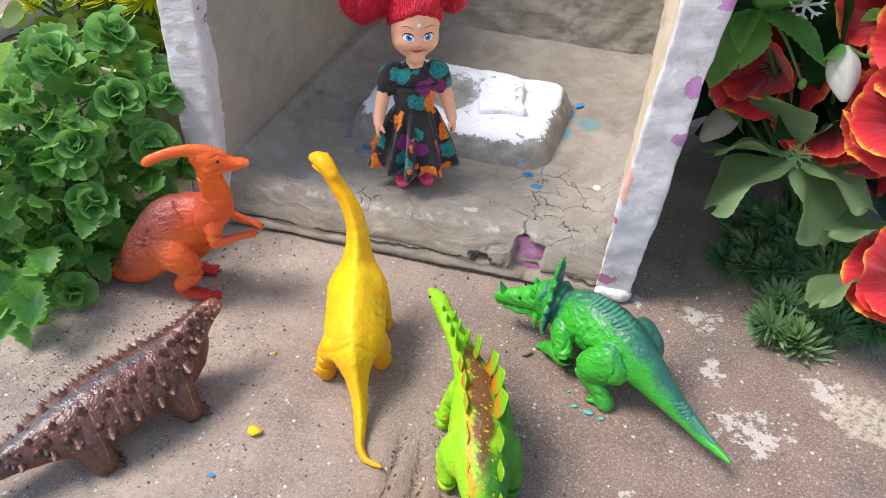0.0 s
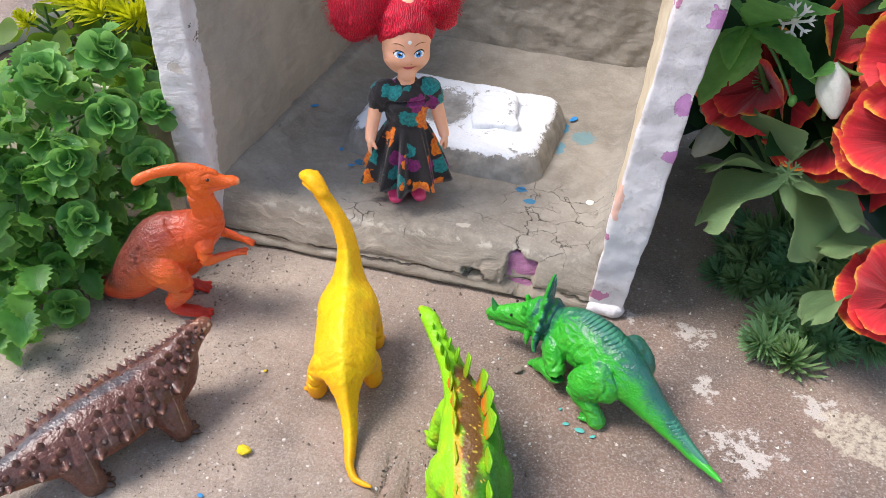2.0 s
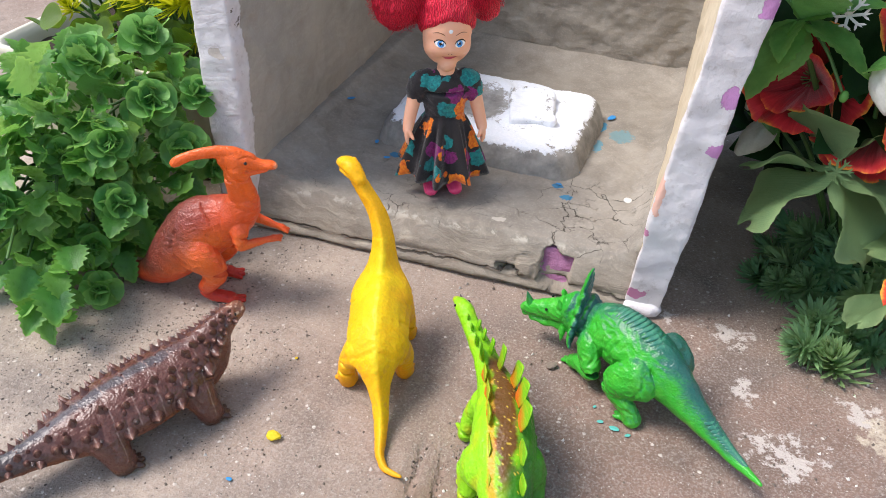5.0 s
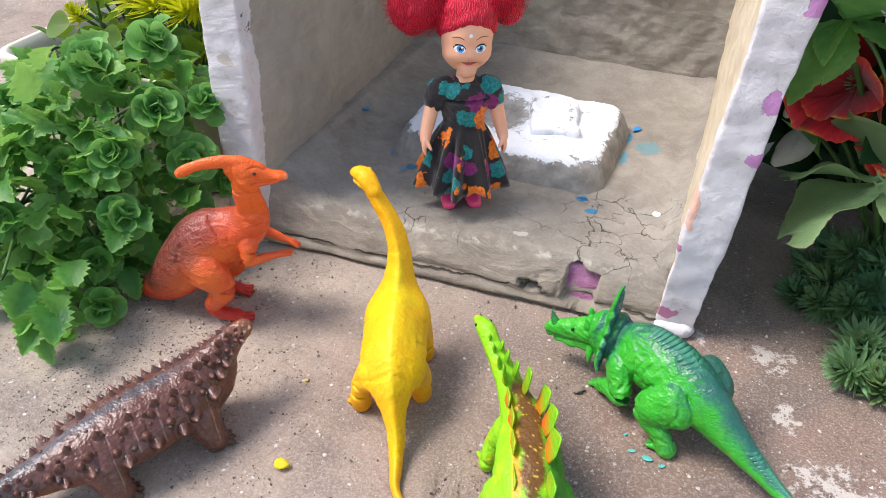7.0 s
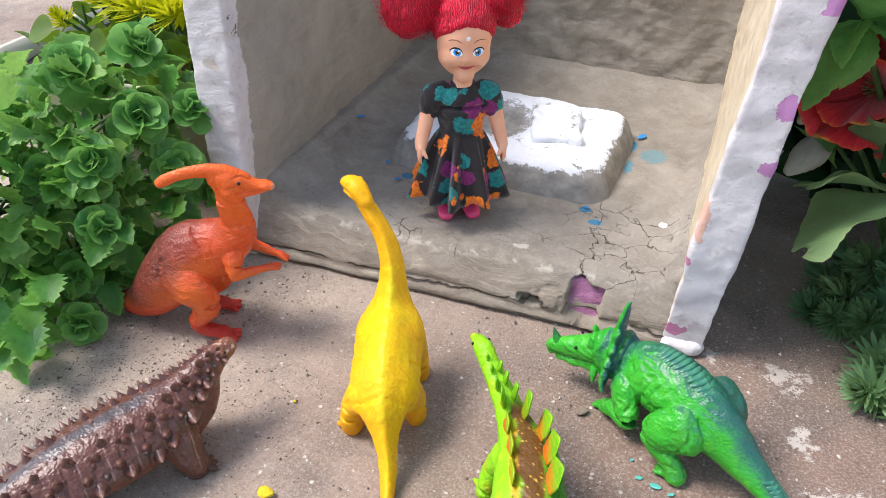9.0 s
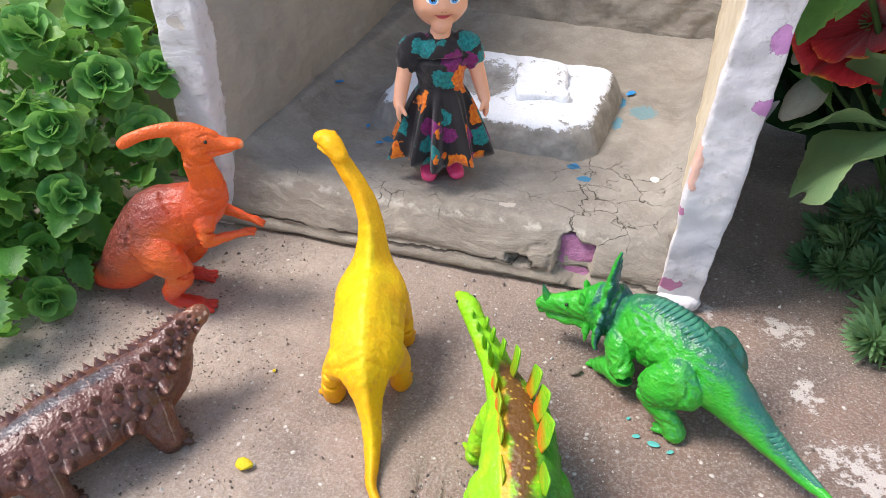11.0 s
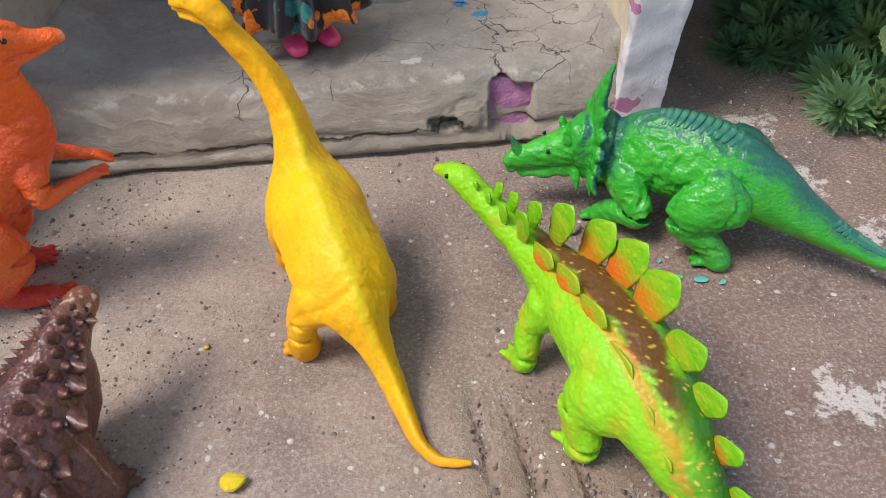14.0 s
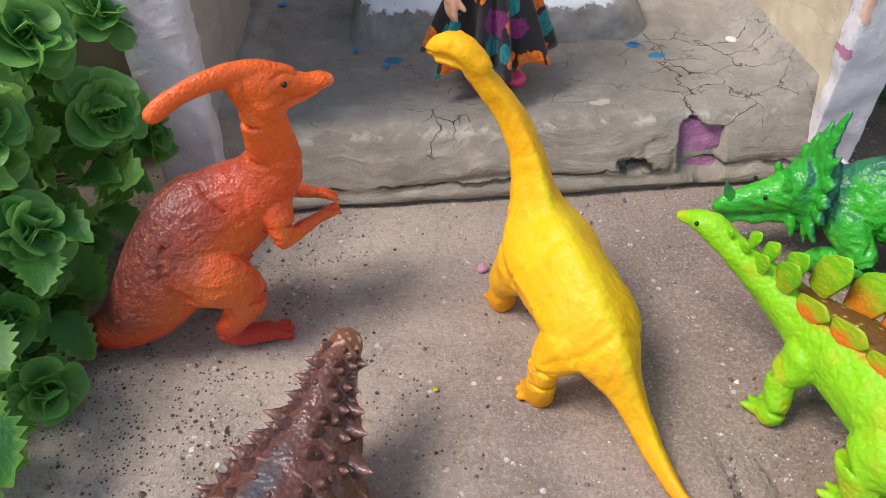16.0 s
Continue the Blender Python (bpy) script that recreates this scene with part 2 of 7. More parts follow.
# ---------------------------------------------------------------- materials
def ground_material():
    n = Nodes("weathered_concrete")
    warp = n.warped(60, 0.012)
    big, mid, fine = n.noise(7, 4), n.noise(38, 6, 0.62), n.noise(900, 4, 0.7)
    side = n.math("MAXIMUM", n.blot((0.16, -0.06, 0), (0.26, 0.30, 9), n.warped(7, 0.12), 0.7), n.math("MULTIPLY", n.span(n.noise(3, 4), 0.45, 0.6), n.span(n.blot((0, 0, 0), (0.6, 0.6, 9), n.place, 0.4), 0.0, 1.0, 0.8, 0.0)))
    grey = n.mix(n.span(mid, 0.3, 0.7), rgb(160, 145, 131), rgb(188, 172, 156))
    brown = n.mix(n.span(mid, 0.3, 0.7), rgb(120, 98, 86), rgb(150, 125, 111))
    colour = n.mix(side, grey, brown)
    colour = n.mix(n.math("MULTIPLY", n.span(n.noise(16, 5, 0.6), 0.48, 0.64), 0.6), colour, rgb(106, 97, 91))
    colour = n.mix(n.math("MULTIPLY", n.span(n.noise(75, 7, 0.72), 0.54, 0.66), 0.4), colour, rgb(112, 98, 86))
    colour = n.mix(n.math("MULTIPLY", n.span(fine, 0.47, 0.62), 0.38), colour, rgb(198, 188, 176))
    colour = n.mix(n.math("MULTIPLY", n.span(n.noise(520, 5, 0.7), 0.46, 0.34), 0.35), colour, rgb(92, 84, 78))
    # worn lime wash
    lime = n.blot((0.092, 0.012, 0), (0.024, 0.016, 1), warp, 0.9)
    for c, r in (((0.120, -0.056, 0), (0.030, 0.022, 1)), ((0.150, -0.018, 0), (0.022, 0.014, 1)), ((0.100, -0.024, 0), (0.010, 0.016, 1)), ((0.058, 0.014, 0), (0.012, 0.008, 1)), ((0.075, -0.115, 0), (0.022, 0.014, 1)), ((0.14, -0.11, 0), (0.030, 0.020, 1))):
        lime = n.math("MAXIMUM", lime, n.blot(c, r, warp, 0.9))
    ragged = n.noise(150, 7, 0.72)
    wash_or_lift = n.span(n.math("ADD", n.math("MULTIPLY", lime, 0.30), n.math("ADD", ragged, n.span(n.noise(650, 4, 0.7), 0.35, 0.65, -0.05, 0.05))), 0.70, 0.76)
    colour = n.mix(n.math("MULTIPLY", wash_or_lift, 0.75), colour, rgb(214, 205, 196))
    cream = n.span(n.math("ADD", n.math("MULTIPLY", n.blot((0.167, -0.031, 0), (0.024, 0.017, 1), warp, 0.4), 0.5), n.noise(120, 5)), 0.70, 0.76)
    colour = n.mix(n.math("MULTIPLY", n.math("MULTIPLY", cream, 0.75), n.span(n.noise(420, 5, 0.7), 0.36, 0.56)), colour, rgb(208, 195, 172))
    # aggregate: pale chips and dark pits, each at two sizes
    def dots(scale, radius, share, where=1.0):
        d = n.voronoi(scale, "F1", n.warped(scale * 1.3, 0.35 / scale))
        pick = n.node("ShaderNodeSeparateColor", Color=n.voronoi(scale, "F1", n.warped(scale * 1.3, 0.35 / scale), "Color"))
        on = n.math("MULTIPLY", n.span(d, radius, radius * 0.6), n.math("LESS_THAN", pick.outputs[0], n.math("MULTIPLY", where, share)))
        return on, pick.outputs[1]
    chips, tone = dots(680, 0.28, 0.17)
    more, tone2 = dots(250, 0.26, 0.17)
    chips = n.math("MAXIMUM", chips, more)
    colour = n.mix(n.math("MULTIPLY", chips, 0.85), colour, n.mix(tone, rgb(228, 219, 208), rgb(170, 160, 148)))
    patchy = n.math("MULTIPLY", n.blot((-0.195, -0.10, 0), (0.12, 0.13, 9), warp, 0.8), n.span(n.noise(22, 3), 0.35, 0.65, 0.3, 1.3))
    pits, _ = dots(1000, 0.40, 0.20, patchy)
    deep, _ = dots(420, 0.30, 0.17, patchy)
    pits = n.math("MULTIPLY", n.math("MAXIMUM", pits, deep), n.span(n.math("MAXIMUM", wash_or_lift, cream), 0.0, 1.0, 1.0, 0.1))
    colour = n.mix(n.math("MULTIPLY", pits, 0.9), colour, rgb(66, 60, 56))
    relief = n.math("SUBTRACT", n.math("ADD", n.math("MULTIPLY", fine, 0.8), n.math("MULTIPLY", chips, 0.25)), n.math("MULTIPLY", pits, 0.8))
    # loose brown sand with three scratched grooves
    sand = n.span(n.math("ADD", n.math("MULTIPLY", n.blot((-0.008, -0.150, 0), (0.045, 0.050, 9), warp, 0.9), 0.5), n.noise(60, 6, 0.65)), 0.62, 0.82)
    colour = n.mix(n.math("MULTIPLY", sand, 0.5), colour, rgb(150, 126, 106))
    for x0, y0, k, end in ((-0.030, -0.108, -0.111, -0.182), (-0.020, -0.115, -0.149, -0.184), (-0.006, -0.128, -0.19, -0.182)):
        run = n.math("MULTIPLY", n.math("SUBTRACT", n.axis("Y"), y0), k)
        off = n.math("ADD", n.math("SUBTRACT", n.math("SUBTRACT", n.axis("X"), x0), run), n.math("MULTIPLY", n.math("SUBTRACT", n.noise(90, 5, 0.65), 0.5), 0.006))
        within = n.math("MULTIPLY", n.span(n.axis("Y"), y0, y0 - 0.012), n.span(n.axis("Y"), end, end + 0.012))
        groove = n.math("MULTIPLY", n.span(n.math("ABSOLUTE", off), 0.0016, 0.0003), within)
        ridge = n.math("MULTIPLY", n.span(n.math("ABSOLUTE", n.math("SUBTRACT", off, 0.0026)), 0.0016, 0.0), within)
        relief = n.math("ADD", n.math("SUBTRACT", relief, n.math("MULTIPLY", groove, 0.9)), n.math("MULTIPLY", ridge, 0.5))
        colour = n.mix(n.math("MULTIPLY", groove, 0.25), colour, rgb(96, 80, 68))
    return n.done(colour, n.span(fine, 0.3, 0.7, 0.8, 0.95), n.bump(relief, 0.0009, 1.0, n.bump(mid, 0.0018, 0.8)), Specular_IOR_Level=0.25)


def clay_material(name, white_edge=None, patches=(), cream=False, cracks=0.0, stains=(), wash_or_lift=0.0):
    """Grey mud plaster; where white_edge is given, lime paint covers what stands in front of it; patches: peeled pink spots."""
    n = Nodes(name)
    warp, warp2 = n.warped(150, 0.006), n.warped(420, 0.0025)
    big, mid, fine = n.noise(14, 5), n.noise(70, 6, 0.6), n.noise(700, 5, 0.7)
    colour = n.mix(n.span(big, 0.3, 0.7), rgb(125, 119, 110), rgb(152, 145, 134))
    colour = n.mix(n.math("MULTIPLY", n.span(mid, 0.45, 0.7), 0.38), colour, rgb(174, 168, 156))
    colour = n.mix(n.math("MULTIPLY", n.span(n.noise(45, 6, 0.65), 0.52, 0.7), 0.5), colour, rgb(116, 108, 98))
    colour = n.mix(n.math("MULTIPLY", n.span(fine, 0.5, 0.7), 0.25), colour, rgb(200, 192, 178))
    flat = n.node("ShaderNodeMapping", Vector=n.warped(40, 0.02), Scale=(0.25, 0.25, 2.2))
    trowel = n.noise(110, 4, 0.6, flat.outputs[0])
    colour = n.mix(n.math("MULTIPLY", n.span(trowel, 0.5, 0.66), 0.2), colour, rgb(192, 184, 172))
    height = n.math("ADD", n.math("ADD", n.math("MULTIPLY", mid, 0.8), n.math("MULTIPLY", fine, 0.3)), n.math("MULTIPLY", trowel, 0.8))
    # pale mix that brightens walls too little light reaches
    if wash_or_lift:
        colour = n.mix(n.span(n.noise(30, 5, 0.6), 0.3, 0.7, wash_or_lift * 0.6, wash_or_lift * 1.2), colour, rgb(196, 188, 176))
    if cream:
        height = n.math("ADD", n.math("MULTIPLY", mid, 0.6), n.math("MULTIPLY", fine, 0.25))
        colour = n.mix(0.9, colour, n.mix(n.span(mid, 0.35, 0.65), rgb(203, 186, 156), rgb(218, 203, 175)))
    if cracks:
        seam = n.voronoi(46, "DISTANCE_TO_EDGE", n.warped(110, 0.013))
        seam2 = n.voronoi(115, "DISTANCE_TO_EDGE", n.warped(260, 0.007))
        zone = n.span(n.math("ADD", n.noise(26, 3), n.math("ADD", n.span(n.axis("Y"), 0.03, 0.12, 0.10, -0.16), n.math("ADD", n.span(n.axis("X"), -0.13, 0.0, -0.13, 0.05), n.span(n.axis("Y"), 0.004, 0.014, -0.13, 0.0)))), 0.52, 0.60)
        line = n.math("MULTIPLY", n.math("MAXIMUM", n.span(seam, n.span(n.noise(80, 3), 0.35, 0.65, 0.004, 0.014), 0.002), n.math("MULTIPLY", n.span(seam2, 0.018, 0.005), n.span(n.noise(60, 3), 0.54, 0.66))), zone)
        main = n.math("ABSOLUTE", n.math("ADD", n.math("ADD", n.axis("X"), 0.0095), n.math("MULTIPLY", n.math("SUBTRACT", n.noise(75, 5, 0.6), 0.5), 0.034)))
        line = n.math("MAXIMUM", line, n.math("MULTIPLY", n.span(main, 0.0006, 0.0002), n.math("MULTIPLY", n.span(n.axis("Y"), 0.052, 0.046), n.span(n.axis("Z"), 0.010, 0.013))))
        # trowelled streaks along the front
        flat2 = n.node("ShaderNodeMapping", Vector=n.warped(35, 0.022), Scale=(0.30, 0.30, 1.3))
        streak = n.noise(120, 7, 0.66, flat2.outputs[0])
        fore = n.span(n.axis("Y"), 0.016, 0.004)
        colour = n.mix(n.math("MULTIPLY", fore, 0.35), colour, rgb(166, 150, 128))
        colour = n.mix(n.math("MULTIPLY", n.math("MULTIPLY", n.span(streak, 0.54, 0.66), fore), 0.5), colour, rgb(206, 193, 172))
        colour = n.mix(n.math("MULTIPLY", n.math("MULTIPLY", n.span(streak, 0.46, 0.36), fore), 0.4), colour, rgb(104, 95, 84))
        height = n.math("ADD", height, n.math("MULTIPLY", n.math("MULTIPLY", streak, fore), 1.5))
        run = n.math("ADD", n.axis("Z"), n.math("ADD", n.math("MULTIPLY", n.math("SUBTRACT", n.noise(28, 4, 0.6), 0.5), 0.010), n.math("MULTIPLY", n.math("SUBTRACT", n.noise(240, 4, 0.6), 0.5), 0.0022)))
        seam3 = n.math("MULTIPLY", n.math("MULTIPLY", n.span(n.math("ABSOLUTE", n.math("SUBTRACT", run, 0.0072)), 0.00075, 0.00025), fore), n.span(n.noise(42, 3), 0.40, 0.47))
        line = n.math("MAXIMUM", line, seam3)
        worn = n.math("MULTIPLY", n.span(n.math("ABSOLUTE", n.math("SUBTRACT", n.axis("Z"), 0.0235)), 0.0022, 0.0004), n.math("MULTIPLY", n.span(n.noise(85, 6, 0.7), 0.52, 0.60), n.span(n.axis("Y"), 0.022, 0.010)))
        colour = n.mix(n.math("MULTIPLY", worn, 0.7), colour, rgb(206, 198, 182))
        colour = n.mix(n.math("MULTIPLY", line, cracks), colour, rgb(52, 47, 43))
        height = n.math("SUBTRACT", height, n.math("MULTIPLY", line, 1.2))
    for c, r, tint in stains:
        colour = n.mix(n.math("MULTIPLY", n.span(n.math("ADD", n.math("MULTIPLY", n.blot(c, r, warp2, 0.6), 0.5), n.noise(330, 5, 0.7)), 0.78, 0.86), 0.85), colour, tint)
    rough = n.span(fine, 0.3, 0.7, 0.72, 0.92)
    if white_edge is not None:
        edge = n.math("ADD", n.axis("Y"), n.math("MULTIPLY", n.math("SUBTRACT", n.noise(110, 5, 0.6), 0.5), 0.010))
        white = n.span(edge, white_edge + 0.0006, white_edge - 0.0006)
        tone = n.mix(n.span(mid, 0.3, 0.7), rgb(206, 200, 201), rgb(226, 222, 222))
        tone = n.mix(n.math("MULTIPLY", n.span(n.noise(180, 6, 0.7), 0.56, 0.66), 0.4), tone, rgb(168, 158, 152))
        for c, r, tint in patches:
            chip = n.span(n.math("ADD", n.math("MULTIPLY", n.blot((c[0] + 0.005, c[1], c[2] + 0.005), r, n.warped(110, 0.010), 0.9), 0.5), n.math("MULTIPLY", n.noise(140, 6, 0.65), 0.9)), 0.66, 0.68)
            tone = n.mix(chip, tone, tint)
            height = n.math("SUBTRACT", height, n.math("MULTIPLY", chip, 0.3))
        colour = n.mix(white, colour, tone)
        flakes = n.math("ADD", n.span(n.noise(190, 5, 0.6), 0.47, 0.53), n.math("MULTIPLY", n.span(n.noise(430, 5, 0.65), 0.46, 0.54), 0.6))
        tone = n.mix(n.math("MULTIPLY", n.span(n.noise(120, 6, 0.7), 0.62, 0.70), 0.4), tone, rgb(166, 154, 148))
        colour = n.mix(white, colour, tone)
        height = n.math("ADD", height, n.math("MULTIPLY", white, n.math("ADD", 0.35, n.math("MULTIPLY", flakes, 0.10))))
    return n.done(colour, rough, n.bump(height, 0.0011, 0.8), Specular_IOR_Level=0.25)


def fabric_print():
    """Black cotton with brush blots in orange, teal and plum."""
    n = Nodes("printed_cotton")
    warp = n.warped(170, 0.009)
    d, c = n.voronoi(104, "F1", warp), n.node("ShaderNodeSeparateColor", Color=n.voronoi(104, "F1", warp, "Color"))
    streak = n.noise(700, 4, 0.7)
    teal = n.mix(n.span(streak, 0.35, 0.7), rgb(10, 92, 96), rgb(24, 150, 146))
    orange = n.mix(n.span(streak, 0.35, 0.7), rgb(206, 78, 8), rgb(246, 150, 16))
    plum = n.mix(n.span(streak, 0.35, 0.7), rgb(92, 16, 76), rgb(150, 34, 118))
    ink = n.mix(n.math("GREATER_THAN", c.outputs[0], 0.37), orange, n.mix(n.math("GREATER_THAN", c.outputs[0], 0.78), teal, plum))
    on = n.math("MULTIPLY", n.span(d, 0.53, 0.50), n.math("GREATER_THAN", c.outputs[1], 0.10))
    weave = n.noise(5200, 2)
    cloth = n.mix(n.span(n.noise(120, 4), 0.3, 0.7), rgb(24, 20, 22), rgb(38, 32, 34))
    return n.done(n.mix(on, cloth, ink), 0.85, n.bump(weave, 0.00012), Sheen_Weight=0.25)


def leaf_material(name, deep, bright, edge, rough=0.42, scale=60, cloth=False, through_light=0.4):
    n = Nodes(name)
    tone = n.noise(scale, 4)
    each = n.node("ShaderNodeObjectInfo").outputs["Random"]
    rim = n.node("ShaderNodeAttribute")
    rim.attribute_name = "rim"
    colour = n.mix(n.span(tone, 0.3, 0.7), deep, bright)
    colour = n.mix(n.math("MULTIPLY", each, 0.4), colour, edge)
    colour = n.mix(n.math("MULTIPLY", n.span(rim.outputs["Fac"], 0.35, 1.0), 0.55), colour, edge)
    fine = n.noise(1400 if not cloth else 4200, 3)
    if cloth:
        threads = n.node("ShaderNodeTexWave", Scale=900, Distortion=2.0, Detail=3.0, Vector=n.place).outputs["Fac"]
        colour = n.mix(n.math("MULTIPLY", n.span(threads, 0.3, 0.9), 0.15), colour, n.mix(0.5, colour, edge))
        fine = n.math("ADD", n.math("MULTIPLY", fine, 0.5), threads)
        colour = n.mix(n.math("MULTIPLY", n.span(fine, 0.4, 0.65), 0.3), colour, edge)
    vein = n.noise(330, 3)
    mat = n.done(colour, n.span(vein, 0.3, 0.7, rough - 0.05, rough + 0.12), n.bump(n.math("ADD", n.math("MULTIPLY", vein, 1.5), fine), 0.00025), Specular_IOR_Level=0.4)
    glow = n.node("ShaderNodeBsdfTranslucent", Color=n.mix(0.5, colour, edge))
    both = n.tree.nodes.new("ShaderNodeMixShader")
    n.put(both.inputs[0], through_light)
    n.tree.links.new(n.shader.outputs[0], both.inputs[1]), n.tree.links.new(glow.outputs[0], both.inputs[2])
    n.tree.links.new(both.outputs[0], n.tree.nodes["Material Output"].inputs["Surface"])
    return mat


M_GROUND = ground_material()
PINK, LILAC = rgb(190, 128, 160), rgb(196, 140, 188)
M_STEP = clay_material("cracked_mud_plaster", cracks=0.8, stains=(
    ((-0.118, 0.06, 0.027), (0.006, 0.005, 0.01), rgb(40, 120, 160)), ((-0.0195, 0.0650, 0.028), (0.005, 0.005, 0.01), rgb(30, 120, 165)), ((-0.0120, 0.0545, 0.028), (0.005, 0.005, 0.01), rgb(40, 130, 170)), ((0.0030, 0.139, 0.028), (0.011, 0.014, 0.01), rgb(108, 142, 148)), ((-0.0080, 0.120, 0.028), (0.004, 0.012, 0.01), rgb(90, 140, 156)), ((-0.0105, 0.146, 0.028), (0.004, 0.012, 0.01), rgb(50, 135, 170)),
    ((-0.040, 0.02, 0.028), (0.007, 0.003, 0.01), rgb(184, 176, 164)), ((-0.112, -0.003, 0.024), (0.004, 0.004, 0.004), PINK),
    ((-0.10, 0.002, 0.026), (0.04, 0.003, 0.003), rgb(214, 206, 194)), ((-0.02, 0.002, 0.024), (0.04, 0.003, 0.003), rgb(210, 200, 186))))
# both walls' plaster is paled in colour to make up for missing light
M_BACK = clay_material("mud_plaster", wash_or_lift=0.12)
M_LEFT = clay_material("limewashed_mud_left", white_edge=0.001, wash_or_lift=0.4, patches=(((-0.171, 0.0, 0.121), (0.0065, 0.1, 0.0085), rgb(120, 112, 104)), ((-0.187, -0.003, 0.103), (0.007, 0.1, 0.005), rgb(196, 186, 176))))
M_RIGHT = clay_material("limewashed_mud_right", white_edge=0.0095, cream=True, patches=(
    ((0.0550, -0.004, 0.1225), (0.0070, 0.1, 0.0100), LILAC), ((0.0560, -0.002, 0.097), (0.0080, 0.1, 0.0060), LILAC), ((0.0605, -0.004, 0.161), (0.006, 0.1, 0.010), LILAC),
    ((0.0345, 0.003, 0.049), (0.0035, 0.1, 0.0032), PINK), ((0.038, 0.003, 0.0125), (0.010, 0.1, 0.004), PINK), ((0.036, 0.004, 0.07), (0.003, 0.1, 0.016), rgb(222, 178, 160)), ((0.044, 0.004, 0.17), (0.003, 0.1, 0.014), PINK)))
M_PINK = speckled("old_pink_plaster", rgb(140, 84, 122), rgb(186, 132, 164), 130, 0.85, 0.0006)
def tablet_material():
    n = Nodes("worn_lime_paint")
    mid, fine = n.noise(80, 6, 0.65), n.noise(620, 5, 0.7)
    grey = n.mix(n.span(mid, 0.3, 0.7), rgb(120, 118, 114), rgb(172, 168, 162))
    white = n.mix(n.span(fine, 0.3, 0.7), rgb(224, 229, 236), rgb(238, 241, 246))
    level = n.math("ADD", n.axis("Z"), n.math("MULTIPLY", n.math("SUBTRACT", n.noise(170, 8, 0.72), 0.5), 0.012))
    cover = n.span(level, 0.0392, 0.0400)
    rubbed_and_ring = n.span(n.math("ADD", n.math("MULTIPLY", n.blot((-0.083, 0.120, 0.04), (0.024, 0.036, 1), n.warped(200, 0.006), 0.7), 0.42), n.noise(210, 7, 0.75)), 0.66, 0.74)
    # grey ring along the crease around the raised boss, besides the rubbed spots
    around = n.math("SUBTRACT", n.blot((-0.055, 0.119, 0.04), (0.022, 0.034, 1), n.warped(120, 0.008), 0.35), n.blot((-0.055, 0.119, 0.04), (0.016, 0.027, 1), n.warped(120, 0.008), 0.3))
    rubbed_and_ring = n.math("MAXIMUM", rubbed_and_ring, n.span(n.math("ADD", n.math("MULTIPLY", around, 0.30), n.noise(260, 7, 0.75)), 0.72, 0.80))
    rubbed_and_ring = n.math("MAXIMUM", rubbed_and_ring, n.span(n.noise(150, 8, 0.75), 0.63, 0.70))
    cover = n.math("MULTIPLY", cover, n.span(rubbed_and_ring, 0, 1, 1, 0.1))
    return n.done(n.mix(cover, grey, white), 0.75, n.bump(n.math("ADD", mid, n.math("ADD", n.math("MULTIPLY", fine, 0.3), n.math("MULTIPLY", cover, 0.25))), 0.0010, 0.8), Specular_IOR_Level=0.25)


M_LIME = tablet_material()
M_YELLOW = toy_skin("yellow_toy_plastic", 1100, 0.00005, 0.42, 0.2)
M_ORANGE = toy_skin("orange_toy_plastic", 1300, 0.00026, 0.30, 0.45)
M_BROWN = toy_skin("brown_toy_plastic", 1000, 0.0002, 0.28, 0.5)
M_GREEN = toy_skin("green_toy_plastic", 1200, 0.00018, 0.3, 0.45)
M_LIMEGREEN = toy_skin("lime_toy_plastic", 900, 0.0002, 0.38, 0.28)
M_YELLOWEYE = speckled("moulded_eye", rgb(206, 140, 4), rgb(226, 160, 4), 400, 0.4, 0)
M_EYE = speckled("black_enamel", (0.006, 0.005, 0.005), (0.012, 0.01, 0.01), 400, 0.2, 0)


